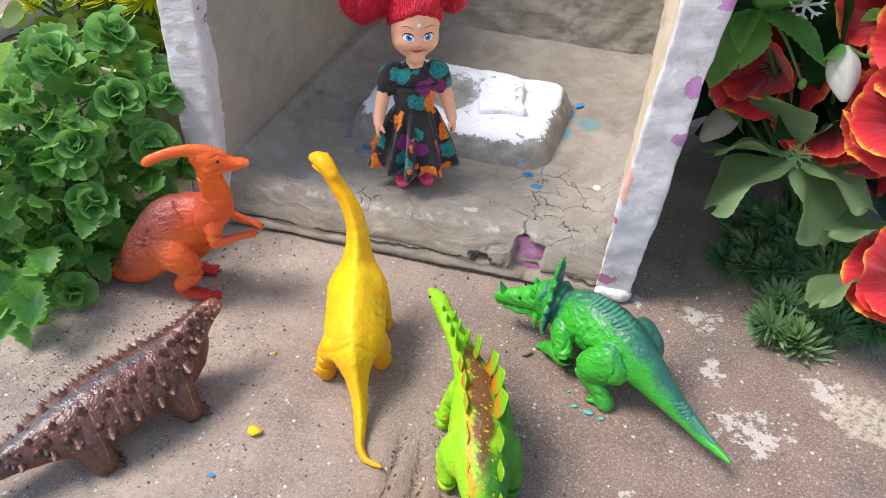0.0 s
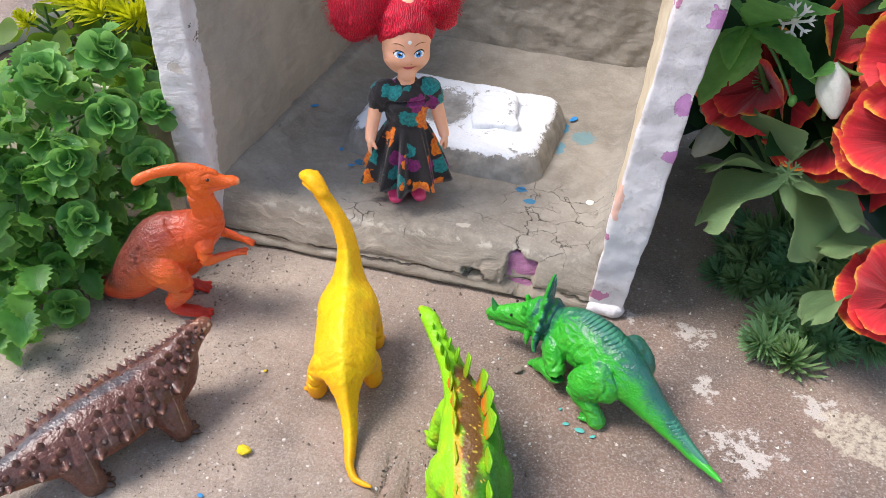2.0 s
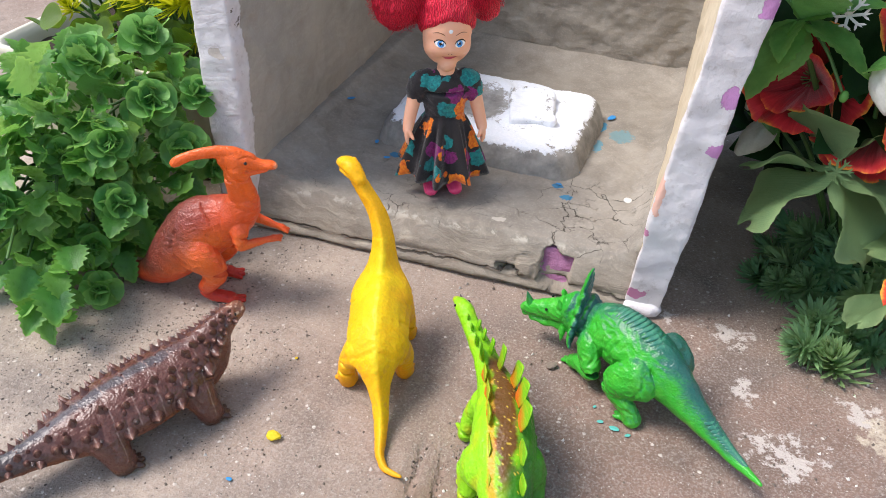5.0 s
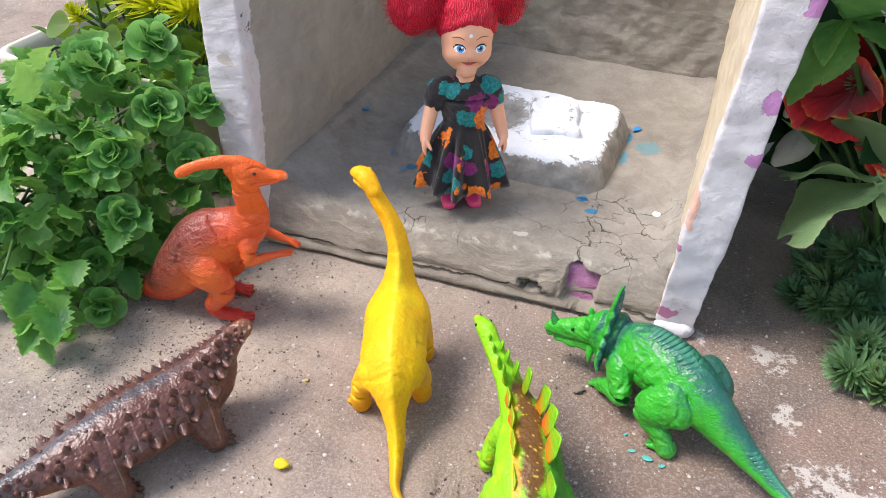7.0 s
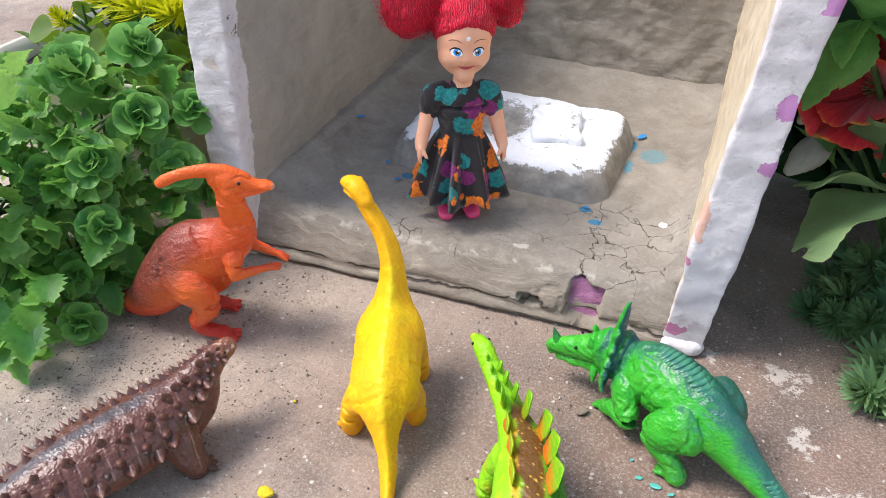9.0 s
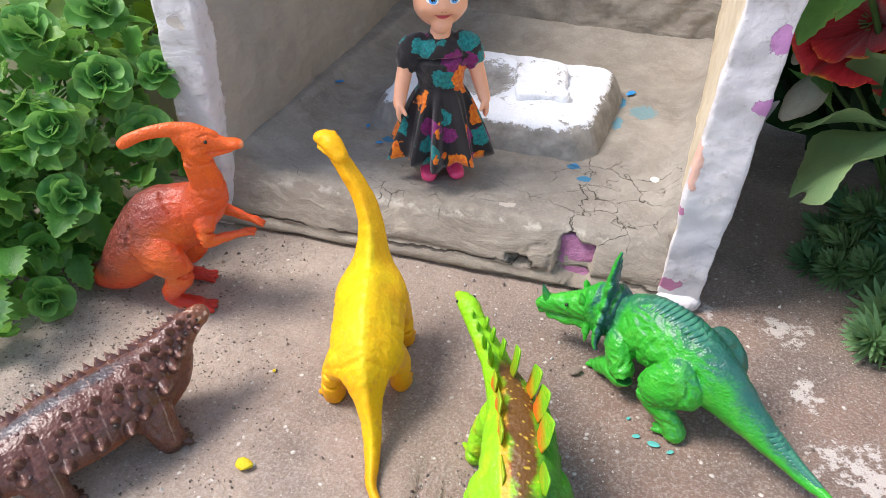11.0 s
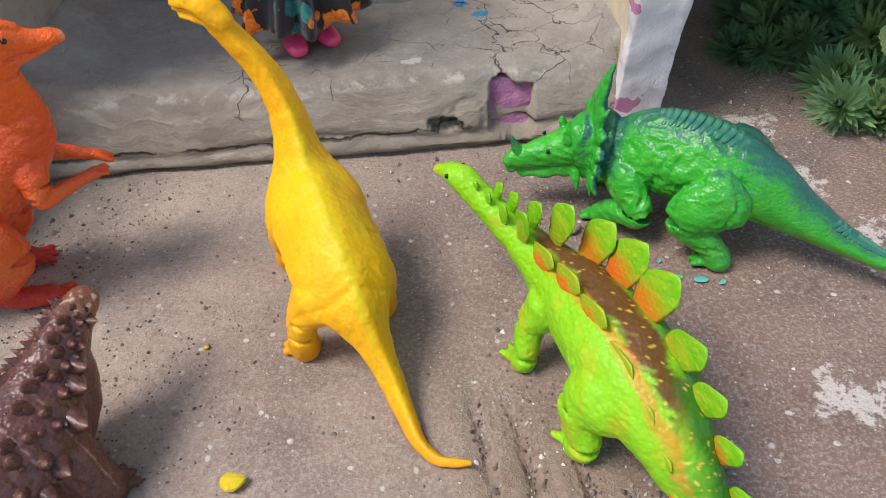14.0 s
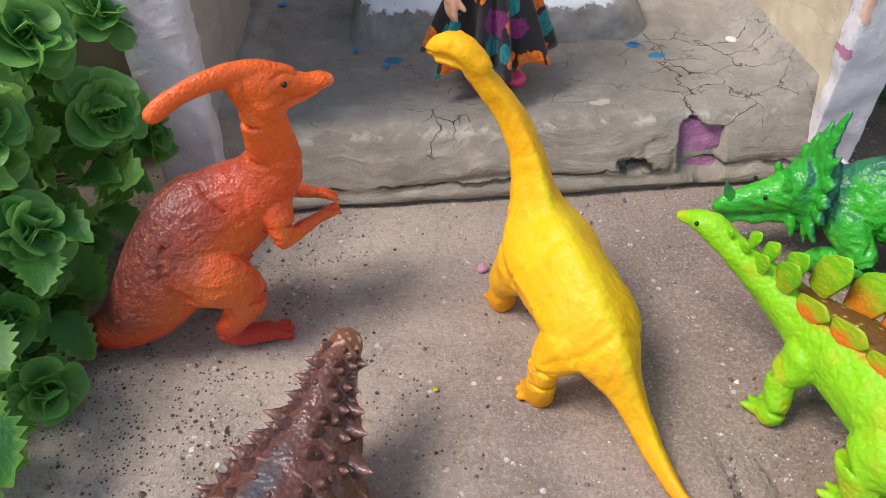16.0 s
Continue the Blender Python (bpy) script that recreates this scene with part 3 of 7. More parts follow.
# ---------------------------------------------------------------- ground
def ground():
    fine = np.arange(-0.34, 0.30, 0.0035)
    out = np.array([0.0, 0.03, 0.08, 0.16, 0.3, 0.6, 1.2, 3, 8, 25, 80, 300, 1200])
    xs = np.concatenate([-0.345 - out[::-1], fine, 0.305 + out])
    ys = np.concatenate([-0.30 - out[::-1], np.arange(-0.295, 0.30, 0.0035), 0.305 + out])
    verts = []
    for y in ys:
        for x in xs:
            near = 1.0 if abs(x) < 0.4 and abs(y) < 0.4 else 0.0
            z = near * (0.0011 * noise.noise(Vector((x * 14, y * 14, 0))) + 0.0005 * noise.noise(Vector((x * 70, y * 70, 3))) + 0.00025 * noise.noise(Vector((x * 240, y * 240, 7)))) - 0.0006
            for a, b, cut in (((-0.030, -0.108), (-0.022, -0.180), 0.0020), ((-0.020, -0.115), (-0.010, -0.182), 0.0026), ((-0.006, -0.128), (0.004, -0.180), 0.0014)):
                ab, ap = Vector(b) - Vector(a), Vector((x, y)) - Vector(a)
                k = ap.dot(ab) / ab.dot(ab)
                if 0 < k < 1:
                    far = (ap - ab * k).length + 0.001 * noise.noise(Vector((x * 90, y * 90, 1)))
                    z -= cut * math.exp(-(far / 0.0022) ** 2) * min(1, 6 * k, 6 * (1 - k))
                    z += 0.6 * cut * math.exp(-((far - 0.004) / 0.002) ** 2) * min(1, 6 * k, 6 * (1 - k))
            verts.append((x, y, z))
    w = len(xs)
    faces = [(j * w + i, j * w + i + 1, (j + 1) * w + i + 1, (j + 1) * w + i) for j in range(len(ys) - 1) for i in range(w - 1)]
    data = bpy.data.meshes.new("ground")
    data.from_pydata(verts, [], faces)
    data.polygons.foreach_set("use_smooth", [True] * len(data.polygons))
    data.materials.append(M_GROUND)
    return tagged(new("ground", data), "grey-brown weathered concrete ground with pale chips and pits", "ground", kind="structure")


ground()


# ---------------------------------------------------------------- the little shrine
def front(x):
    """Where the foot of the shrine's front stands."""
    return -0.007 + 0.05 * (x + 0.17)


def slab_part(name, boxes, voxel, layers, material, parent, label, shape=None):
    bm = bmesh.new()
    for lo, hi in boxes:
        box(bm, lo, hi)
    data = fused(bm, voxel, 6, name)
    if shape:
        co, no = co_of(data)
        data.vertices.foreach_set("co", shape(co).ravel())
        data.update()
    roughen(data, *layers)
    return part(name, data, material, parent, label)


def step_shape(co):
    """The front leans back, is cracked along its foot, and has lost a piece of plaster."""
    x, y, z = co.T.copy()
    lean = np.clip((0.03 - y) / 0.03, 0, 1)
    y = y + lean * (-0.007 + 0.05 * (x + 0.17) + 0.012 * np.clip((z - 0.006) / 0.02, 0, 1) ** 1.5)
    lip = np.exp(-((z - 0.0065 - 0.002 * np.sin(x * 60)) / 0.0014) ** 2) * lean
    y = y + 0.0014 * lip
    ledge = np.clip((0.006 - z) / 0.002, 0, 1) * lean
    y = y - 0.0016 * ledge
    y = y + 0.0028 * np.clip((0.0014 - z) / 0.0012, 0, 1) * lean
    lost = np.array([noise.noise(Vector((a * 170, c * 170, 2))) for a, c in zip(x, z)])
    hole = np.abs((x + 0.0060) / 0.0088) ** 3 + np.abs((z - 0.0125) / 0.0095) ** 3 + 0.8 * lost
    y = y + 0.0060 * np.clip((1.0 - hole) * 5, 0, 1) * lean
    nick = ((x + 0.0300) / 0.0062) ** 2 + ((z - 0.0092 + 0.12 * (x + 0.0300)) / 0.0023) ** 2 + 0.5 * lost
    y = y + 0.016 * np.clip((1.0 - nick) * 4, 0, 1) * lean
    lump = ((x + 0.0215) / 0.0055) ** 2 + ((z - 0.0115) / 0.0055) ** 2
    y = y - 0.0012 * np.clip(1.0 - lump, 0, 1) * lean + 0.0012 * np.exp(-((lump - 1.15) / 0.18) ** 2) * lean
    # the floor rises into a cove along the walls
    top = np.clip((z - 0.015) / 0.01, 0, 1)
    cove = np.clip(1 - (x + 0.178) / 0.03, 0, 1) ** 2 + np.clip(1 - (0.236 - y) / 0.03, 0, 1) ** 2 + np.clip(1 - (0.033 - x) / 0.014, 0, 1) ** 2
    z = z + top * 0.010 * np.clip(cove, 0, 1.2)
    return np.stack([x, y, z], 1)


def wall_shape(flare, taper):
    """flare: how far the front leans out with height; taper: how far the back stands to one side."""
    def shape(co):
        x, y, z = co.T.copy()
        deep = np.clip(y / 0.24, 0, 1)
        y = y + np.clip((0.06 - y) / 0.06, 0, 1) * (-0.0035 + 0.05 * (x + 0.10) - 0.035 * np.clip(z - 0.09, 0, 1))
        x = x + flare * z * (1 - deep) + taper * deep
        return np.stack([x, y, z], 1)
    return shape


shrine = thing("miniature_shrine", "small open shrine of grey mud plaster with flaking white edges", "shrine")
slab_part("floor_step", [((-0.196, 0.0, -0.003), (0.046, 0.25, 0.026))], 0.0011, [(18, 0.0012, ""), (75, 0.0007, ""), (300, 0.0003, "")], M_STEP, shrine, "cracked grey plaster step with a broken front", step_shape)
slab_part("left_wall", [((-0.198, 0.0, -0.003), (-0.177, 0.26, 0.235))], 0.0013, [(25, 0.0016, ""), (85, 0.0008, ""), (160, 0.0005, ""), (420, 0.00022, "ridge")], M_LEFT, shrine, "grey plaster wall with a white front edge", wall_shape(0.012, -0.013))
slab_part("right_wall", [((0.031, 0.0, -0.003), (0.0495, 0.26, 0.235))], 0.0013, [(25, 0.0014, ""), (85, 0.0008, ""), (160, 0.0005, ""), (420, 0.00022, "ridge")], M_RIGHT, shrine, "cream plaster wall with a flaking white front edge", wall_shape(0.075, -0.001))
slab_part("back_wall", [((-0.190, 0.238, -0.003), (0.050, 0.262, 0.235))], 0.0016, [(22, 0.003, ""), (80, 0.0018, ""), (200, 0.0007, "ridge"), (480, 0.0003, "ridge")], M_BACK, shrine, "uneven grey plaster wall")
bm = bmesh.new()
box(bm, (-0.0155, 0.0068, 0.003), (0.0030, 0.0145, 0.0215))
for v in bm.verts:
    v.co.y += 0.25 * (v.co.z - 0.003)
part("bare_patch", roughen(fused(bm, 0.0008, 2), (160, 0.0008, ""), (500, 0.0004, "")), M_PINK, shrine, "old pink plaster laid bare")

bm = bmesh.new()
limb(bm, [(0.033, 0.0066, 0.0036, 0.0076, 0.0042), (0.0455, 0.0086, 0.0036, 0.0072, 0.0042)], side=(0, 1, 0))
part("foot", roughen(fused(bm, 0.0007, 2), (120, 0.0012, ""), (420, 0.0004, "")), M_RIGHT, shrine, "worn white plaster foot of the wall")


def tablet():
    me = thing("plaster_tablet", "worn block of white-painted plaster set on the shrine floor", "plaster block")
    bm = bmesh.new()
    loops = []
    for z, grow in ((0.020, 0.0), (0.034, -0.0012), (0.0395, -0.0034), (0.0418, -0.0068)):
        loop = []
        for cx, cy, a0 in ((1, 1, 0), (-1, 1, 90), (-1, -1, 180), (1, -1, 270)):
            r = 0.017 + grow
            for k in range(7):
                a = radians(a0 + 15 * k)
                loop.append(bm.verts.new((-0.076 + cx * (0.065 - 0.017) + r * math.cos(a), 0.116 + cy * (0.050 - 0.017) + r * math.sin(a), z)))
        loops.append(loop)
    for p, q in zip(loops, loops[1:]):
        for k in range(28):
            bm.faces.new((p[k], p[(k + 1) % 28], q[(k + 1) % 28], q[k]))
    bm.faces.new(loops[0][::-1]), bm.faces.new(loops[-1])
    data = fused(bm, 0.0012, 10)
    co, _ = co_of(data)
    up = np.clip((co[:, 2] - 0.024) / 0.018, 0, 1)
    co[:, 0] += (-0.076 - co[:, 0]) * 0.07 * up
    co[:, 1] += (0.116 - co[:, 1]) * 0.07 * up
    x, y = co[:, 0] + 0.004 * wobble(co, 60), co[:, 1] + 0.004 * wobble(co, 70)
    bowl = np.exp(-(((x + 0.082) / 0.011) ** 2 + ((y - 0.118) / 0.021) ** 2))
    rim = np.exp(-((np.hypot((x + 0.082) / 1.0, (y - 0.118) / 1.5) - 0.019) / 0.004) ** 2)
    co[:, 2] += np.clip((up - 0.8) * 5, 0, 1) * (0.0018 * rim - 0.0045 * bowl)
    # chipped corner
    chip = np.exp(-((co[:, 0] + 0.018) / 0.010) ** 2 - ((co[:, 1] - 0.074) / 0.009) ** 2)
    co[:, 2] -= 0.0035 * chip * up
    data.vertices.foreach_set("co", co.ravel())
    data.update()
    roughen(data, (30, 0.001, ""), (110, 0.0009, ""), (380, 0.0004, ""))
    part("block", data, M_LIME, me)
    bm = bmesh.new()
    bmesh.ops.create_cube(bm, size=1, matrix=pose(-0.054, 0.120, 0.0418, 0, 0, 16) @ Matrix.Diagonal((0.029, 0.046, 0.0100, 1)))
    part("raised_boss", roughen(fused(bm, 0.0012, 34), (60, 0.0026, ""), (150, 0.0014, ""), (420, 0.0003, "")), M_LIME, me, "worn boss on the block's top")
    return me


tablet()


# ---------------------------------------------------------------- toy dinosaurs
def eyes(parent, spots, r, material=None):
    bm = bmesh.new()
    ball(bm, (0, 0, 0), r, 8, 6)
    data = mesh_of(bm, "eye")
    for p in spots:
        part("eye", data, material or M_EYE, parent, m=Matrix.Translation(p))


def feet(bm, spot, r, ahead=0.6, toes=3, spread=0.55, turn=0):
    """A flat foot with toes at spot, pointing along +x turned by so many degrees."""
    x, y, z = spot
    for k in range(toes):
        a = spread * (k - (toes - 1) / 2) + radians(turn)
        limb(bm, [(x - r * 0.3, y, 0.45 * r + z, r * 0.6, r * 0.45), (x + r * ahead * math.cos(a), y + r * ahead * math.sin(a), 0.36 * r + z, r * 0.34, r * 0.36), (x + r * (ahead + 0.75) * math.cos(a), y + r * (ahead + 0.75) * math.sin(a), 0.25 * r + z, r * 0.24, r * 0.25)], n=10, steps=3)


def long_neck():
    me = thing("toy_long_necked_dinosaur", "bright yellow plastic long-necked dinosaur toy standing on concrete", "toy dinosaur", pose(-0.066, -0.078, 0, 0, 0, 110), "toy dinosaurs")
    bm = bmesh.new()
    limb(bm, [(-0.0655, -0.0132, 0.0026, 0.0009, 0.0009), (-0.0612, -0.0068, 0.0018, 0.0016, 0.0015), (-0.055, -0.0042, 0.0021, 0.0020, 0.0020), (-0.0495, -0.0040, 0.0028, 0.0024, 0.0025), (-0.044, -0.0038, 0.0044, 0.0029, 0.0031), (-0.0385, -0.0034, 0.0077, 0.0034, 0.0038), (-0.0335, -0.0026, 0.0122, 0.0041, 0.0048), (-0.0282, -0.0014, 0.0172, 0.0060, 0.0066),
              (-0.0220, -0.0004, 0.0222, 0.0096, 0.0094), (-0.008, 0, 0.0275, 0.0134, 0.0126), (0.006, 0, 0.0298, 0.0138, 0.0140), (0.016, 0, 0.0345, 0.0108, 0.0122), (0.022, 0.0, 0.043, 0.0066, 0.0085),
              (0.027, 0.0005, 0.053, 0.0049, 0.0060), (0.031, 0.0035, 0.063, 0.0042, 0.0047), (0.034, 0.0085, 0.0715, 0.0037, 0.0039), (0.036, 0.0125, 0.0775, 0.0033, 0.0034)], keel=0.5, n=24)
    limb(bm, [(0.0345, 0.0110, 0.0775, 0.0032, 0.0034), (0.0372, 0.0140, 0.0812, 0.0040, 0.0036), (0.0400, 0.0168, 0.0822, 0.0038, 0.0032), (0.0430, 0.0192, 0.0812, 0.0032, 0.0026), (0.0442, 0.0202, 0.0802, 0.0027, 0.0020)], side=(-0.6, 0.8, 0))
    limb(bm, [(0.0362, 0.0130, 0.0775, 0.0030, 0.0022), (0.0400, 0.0166, 0.0782, 0.0031, 0.0014), (0.0428, 0.0190, 0.0780, 0.0026, 0.0011)], side=(-0.6, 0.8, 0))
    ball(bm, (0.0408, 0.0140, 0.0838), 0.0013), ball(bm, (0.0376, 0.0180, 0.0838), 0.0013)
    ball(bm, (-0.0225, -0.0006, 0.0315), 0.0010)
    for (hx, hy, hz), (kx, ky, kz), (fx, fy), r in (((-0.0155, 0.0080, 0.022), (-0.0140, 0.0125, 0.0150), (-0.0125, 0.0137), 0.0047), ((-0.013, -0.0080, 0.022), (-0.0090, -0.0112, 0.0150), (-0.0062, -0.0114), 0.0047),
                                                    ((0.013, 0.0085, 0.025), (0.0205, 0.0095, 0.014), (0.0248, 0.0085), 0.0046), ((0.014, -0.0085, 0.025), (0.018, -0.0108, 0.014), (0.0185, -0.0115), 0.0046)):
        limb(bm, [(hx, hy, hz, r * 1.15, r * 1.85), (kx, ky, kz, r * 0.94, r * 1.15), (fx - 0.0018, fy, 0.0085, r * 0.86, r * 0.94), (fx - 0.0012, fy, 0.005, r * 0.90, r * 0.98), (fx, fy, 0.0022, r * 0.98, r * 1.05)])
        feet(bm, (fx, fy, 0), r, 0.36, 4, 0.5, 40 if fx < -0.01 else 0)
    data = fused(bm, 0.00045, 5)
    swollen(data, [((0.0135, 0.0115, 0.0340), 0.007, 0.0014), ((0.0135, -0.0115, 0.0340), 0.007, 0.0014), ((-0.0165, 0.0110, 0.0270), 0.0075, 0.0013), ((-0.0165, -0.0110, 0.0270), 0.0075, 0.0013), ((0.000, 0.0135, 0.028), 0.005, -0.0007), ((0.000, -0.0135, 0.028), 0.005, -0.0007)])
    # ribs and skin folds on the flanks, knees, mouth
    creased(data, [[(-0.0260, 0.0315), (-0.0235, 0.0250), (-0.0170, 0.0180)], [(-0.0085, 0.0330), (-0.0060, 0.0270), (-0.0070, 0.0190)], [(0.0040, 0.0330), (0.0060, 0.0290), (0.0100, 0.0200)], [(0.0210, 0.0390), (0.0225, 0.0320), (0.0220, 0.0250)]], 0.0013, 0.0004)
    creased(data, [[(-0.0150, 0.0110), (-0.0080, 0.0118)], [(-0.0148, 0.0086), (-0.0075, 0.0092)], [(0.0165, 0.0118), (0.0235, 0.0110)], [(0.0170, 0.0090), (0.0240, 0.0084)], [(-0.0200, 0.0170), (-0.0150, 0.0140), (-0.0090, 0.0150)]], 0.0005, 0.00030)
    creased(data, [[(0.0365, 0.0797), (0.0405, 0.0802), (0.0450, 0.0796)]], 0.0005, 0.0009)
    wrinkled(data, 380, (1.0, 0.5, 0.5), 0.00016)
    wrinkled(data, 900, (1, 0.6, 1), 0.00009)
    roughen(data, (220, 0.00022, ""))

    def coat(co, no):
        w, v = wobble(co, 110), wobble(co, 500)
        c = np.tile(rgb(247, 180, 0), (len(co), 1))
        # deeper orange where the skin faces down, lemon where it faces up
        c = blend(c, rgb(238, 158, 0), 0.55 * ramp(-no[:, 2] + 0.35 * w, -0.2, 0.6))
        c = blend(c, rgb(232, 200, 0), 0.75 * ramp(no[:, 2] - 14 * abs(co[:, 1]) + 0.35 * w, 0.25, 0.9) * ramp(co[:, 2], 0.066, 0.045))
        c = blend(c, rgb(196, 190, 10), 0.5 * ramp(0.0022 - abs(co[:, 1]), 0.0, 0.0016) * ramp(no[:, 2], 0.1, 0.5) * ramp(co[:, 0], 0.024, 0.016))
        # deeper orange towards the feet
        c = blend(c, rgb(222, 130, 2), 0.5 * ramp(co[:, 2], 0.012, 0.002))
        c = blend(c, rgb(226, 150, 60), 0.55 * ramp(v + 0.6 * w, 0.25, 0.6) * ramp(abs(no[:, 1]), 0.3, 0.8) * ramp(co[:, 2], 0.034, 0.018))
        return c

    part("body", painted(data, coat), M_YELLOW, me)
    eyes(me, [(0.0424, 0.0158, 0.0825), (0.0392, 0.0200, 0.0825)], 0.0006, M_YELLOWEYE)
    return me


def crested():
    me = thing("toy_crested_dinosaur", "orange plastic crested dinosaur toy with dark back standing beside leaves", "toy dinosaur", pose(-0.160, -0.063, 0, 0, 0, 20), "toy dinosaurs")
    bm = bmesh.new()
    limb(bm, [(-0.064, 0.018, 0.0030, 0.0014, 0.0014), (-0.053, 0.0125, 0.0042, 0.0030, 0.0030), (-0.0415, 0.006, 0.0072, 0.0056, 0.0060), (-0.0300, 0.001, 0.0150, 0.0088, 0.0102), (-0.0185, 0, 0.0272, 0.0116, 0.0136), (-0.0065, 0, 0.0395, 0.0124, 0.0156),
              (0.0045, 0, 0.0452, 0.0106, 0.0132), (0.0125, -0.001, 0.0508, 0.0086, 0.0098), (0.0168, -0.003, 0.0590, 0.0062, 0.0074), (0.0166, -0.005, 0.0665, 0.0048, 0.0062), (0.0162, -0.0065, 0.0735, 0.0042, 0.0059), (0.0168, -0.0072, 0.0790, 0.0040, 0.0054)], n=24)
    # skull, bill and lower jaw
    limb(bm, [(0.0120, -0.0078, 0.0836, 0.0032, 0.0046), (0.0180, -0.0074, 0.0820, 0.0040, 0.0054), (0.0235, -0.0070, 0.0808, 0.0031, 0.0040), (0.0285, -0.0066, 0.0800, 0.0025, 0.0026), (0.0318, -0.0063, 0.0798, 0.0029, 0.0022), (0.0336, -0.0062, 0.0797, 0.0024, 0.0015)])
    limb(bm, [(0.0165, -0.0073, 0.0762, 0.0034, 0.0036), (0.0225, -0.0069, 0.0766, 0.0025, 0.0021), (0.0275, -0.0066, 0.0772, 0.0020, 0.0011), (0.0300, -0.0064, 0.0775, 0.0018, 0.0008)])
    ball(bm, (0.0180, -0.0036, 0.0590), 0.0062, 16, 12), ball(bm, (0.0160, -0.002, 0.0540), 0.0078, 16, 12)
    # crest swept back from the brow
    limb(bm, [(0.0245, -0.0070, 0.0838, 0.0020, 0.0016), (0.0170, -0.0074, 0.0862, 0.0025, 0.0026), (0.0100, -0.0085, 0.0868, 0.0023, 0.0029), (0.0040, -0.0097, 0.0867, 0.0020, 0.0026), (-0.0020, -0.0108, 0.0854, 0.0019, 0.0023), (-0.0065, -0.0117, 0.0837, 0.0021, 0.0024), (-0.0086, -0.0121, 0.0826, 0.0021, 0.0022)])
    limb(bm, [(0.0125, -0.0076, 0.0845, 0.0024, 0.0030), (0.0130, -0.0070, 0.0790, 0.0030, 0.0032)])
    for s, tx, ty in ((-1, 0.0030, -0.0082), (1, -0.0022, 0.0128)):
        limb(bm, [(-0.0130, s * 0.0076, 0.0345, 0.0054, 0.0105), (-0.0060, s * 0.0108, 0.0300, 0.0054, 0.0100), (0.0003, s * 0.0120, 0.0232, 0.0046, 0.0066), (-0.0030, s * 0.0115, 0.0150, 0.0034, 0.0046), (tx - 0.0100, ty * 0.9 + s * 0.0014, 0.0086, 0.0028, 0.0036), (tx - 0.0085, ty, 0.0050, 0.0029, 0.0032), (tx - 0.0035, ty, 0.0036, 0.0033, 0.0031), (tx + 0.0015, ty, 0.0028, 0.0036, 0.0026)])
        feet(bm, (tx, ty, 0), 0.0048, 0.9, 3, 0.42)
        ball(bm, (0.0006, s * 0.0118, 0.0192), 0.0050, 14, 10, (1, 0.85, 1))
    for s, hx, hy, hz in ((-1, 0.0308, -0.0022, 0.0375), (1, 0.0322, 0.0078, 0.0350)):
        e = Vector((0.0142, s * 0.0106, 0.0372)) if s < 0 else Vector((0.0175, 0.0092, 0.0405))
        hand = Vector((hx, hy, hz))
        ball(bm, e, 0.0025)
        limb(bm, [(0.0135, s * 0.0066, 0.0462, 0.0036, 0.0052), (0.0142, s * 0.0094, 0.0420, 0.0029, 0.0038), (*e, 0.0024, 0.0027), (*(e * 0.62 + hand * 0.38), 0.0018, 0.0021), (*(e * 0.28 + hand * 0.72), 0.0014, 0.0016), (*(e * 0.12 + hand * 0.88), 0.0021, 0.0015)])
        for j in (-1, 0, 1):
            limb(bm, [(*(e * 0.16 + hand * 0.84 + Vector((0, 0.0010 * j, 0))), 0.0011, 0.0011), (*(hand + Vector((0, 0.0016 * j, -0.0004 * abs(j)))), 0.0008, 0.0008), (*(hand + Vector((0.0012, 0.0018 * j, -0.0012))), 0.0005, 0.0005)], n=8, steps=3)
    data = fused(bm, 0.00045, 5)
    swollen(data, [((0.0135, -0.010, 0.048), 0.006, 0.0009), ((-0.006, -0.016, 0.031), 0.009, 0.0010), ((0.018, -0.0115, 0.0775), 0.0032, 0.0010), ((0.018, -0.004, 0.0775), 0.0032, 0.0010), ((0.0225, -0.0112, 0.0836), 0.0014, 0.0007), ((0.0225, -0.0030, 0.0836), 0.0014, 0.0007), ((-0.008, -0.013, 0.0085), 0.003, 0.0005)])
    # haunch, back seam, folds of belly and throat, mouth, brow
    creased(data, [[(-0.0165, 0.0430), (-0.0190, 0.0370), (-0.0180, 0.0300), (-0.0120, 0.0240), (-0.0050, 0.0190)]], 0.0017, 0.0010)
    creased(data, [[(0.0045, 0.0335), (0.0055, 0.0270), (0.0020, 0.0190)], [(-0.0105, 0.0150), (-0.0080, 0.0060)]], 0.0011, 0.0005)
    creased(data, [[(-0.0045, 0.0580), (-0.0020, 0.0535), (0.0010, 0.0500)]], 0.00045, 0.0012)
    creased(data, [[(0.0010, 0.0500), (0.0025, 0.0450), (0.0050, 0.0400)], [(0.0070, 0.0540), (0.0060, 0.0480), (0.0080, 0.0410)], [(0.0045, 0.0390), (0.0090, 0.0350)], [(-0.0010, 0.0440), (0.0050, 0.0370), (0.0080, 0.0330)],], 0.0008, 0.00030)
    creased(data, [[(0.0130, 0.0850), (0.0125, 0.0795), (0.0150, 0.0745), (0.0200, 0.0715)], [(0.0200, 0.0715), (0.0215, 0.0650), (0.0230, 0.0600)], [(0.0190, 0.0720), (0.0185, 0.0660), (0.0205, 0.0590)]], 0.0013, 0.0005)
    creased(data, [[(0.0205, 0.0775), (0.0250, 0.0778), (0.0330, 0.0784)]], 0.0005, 0.0009)
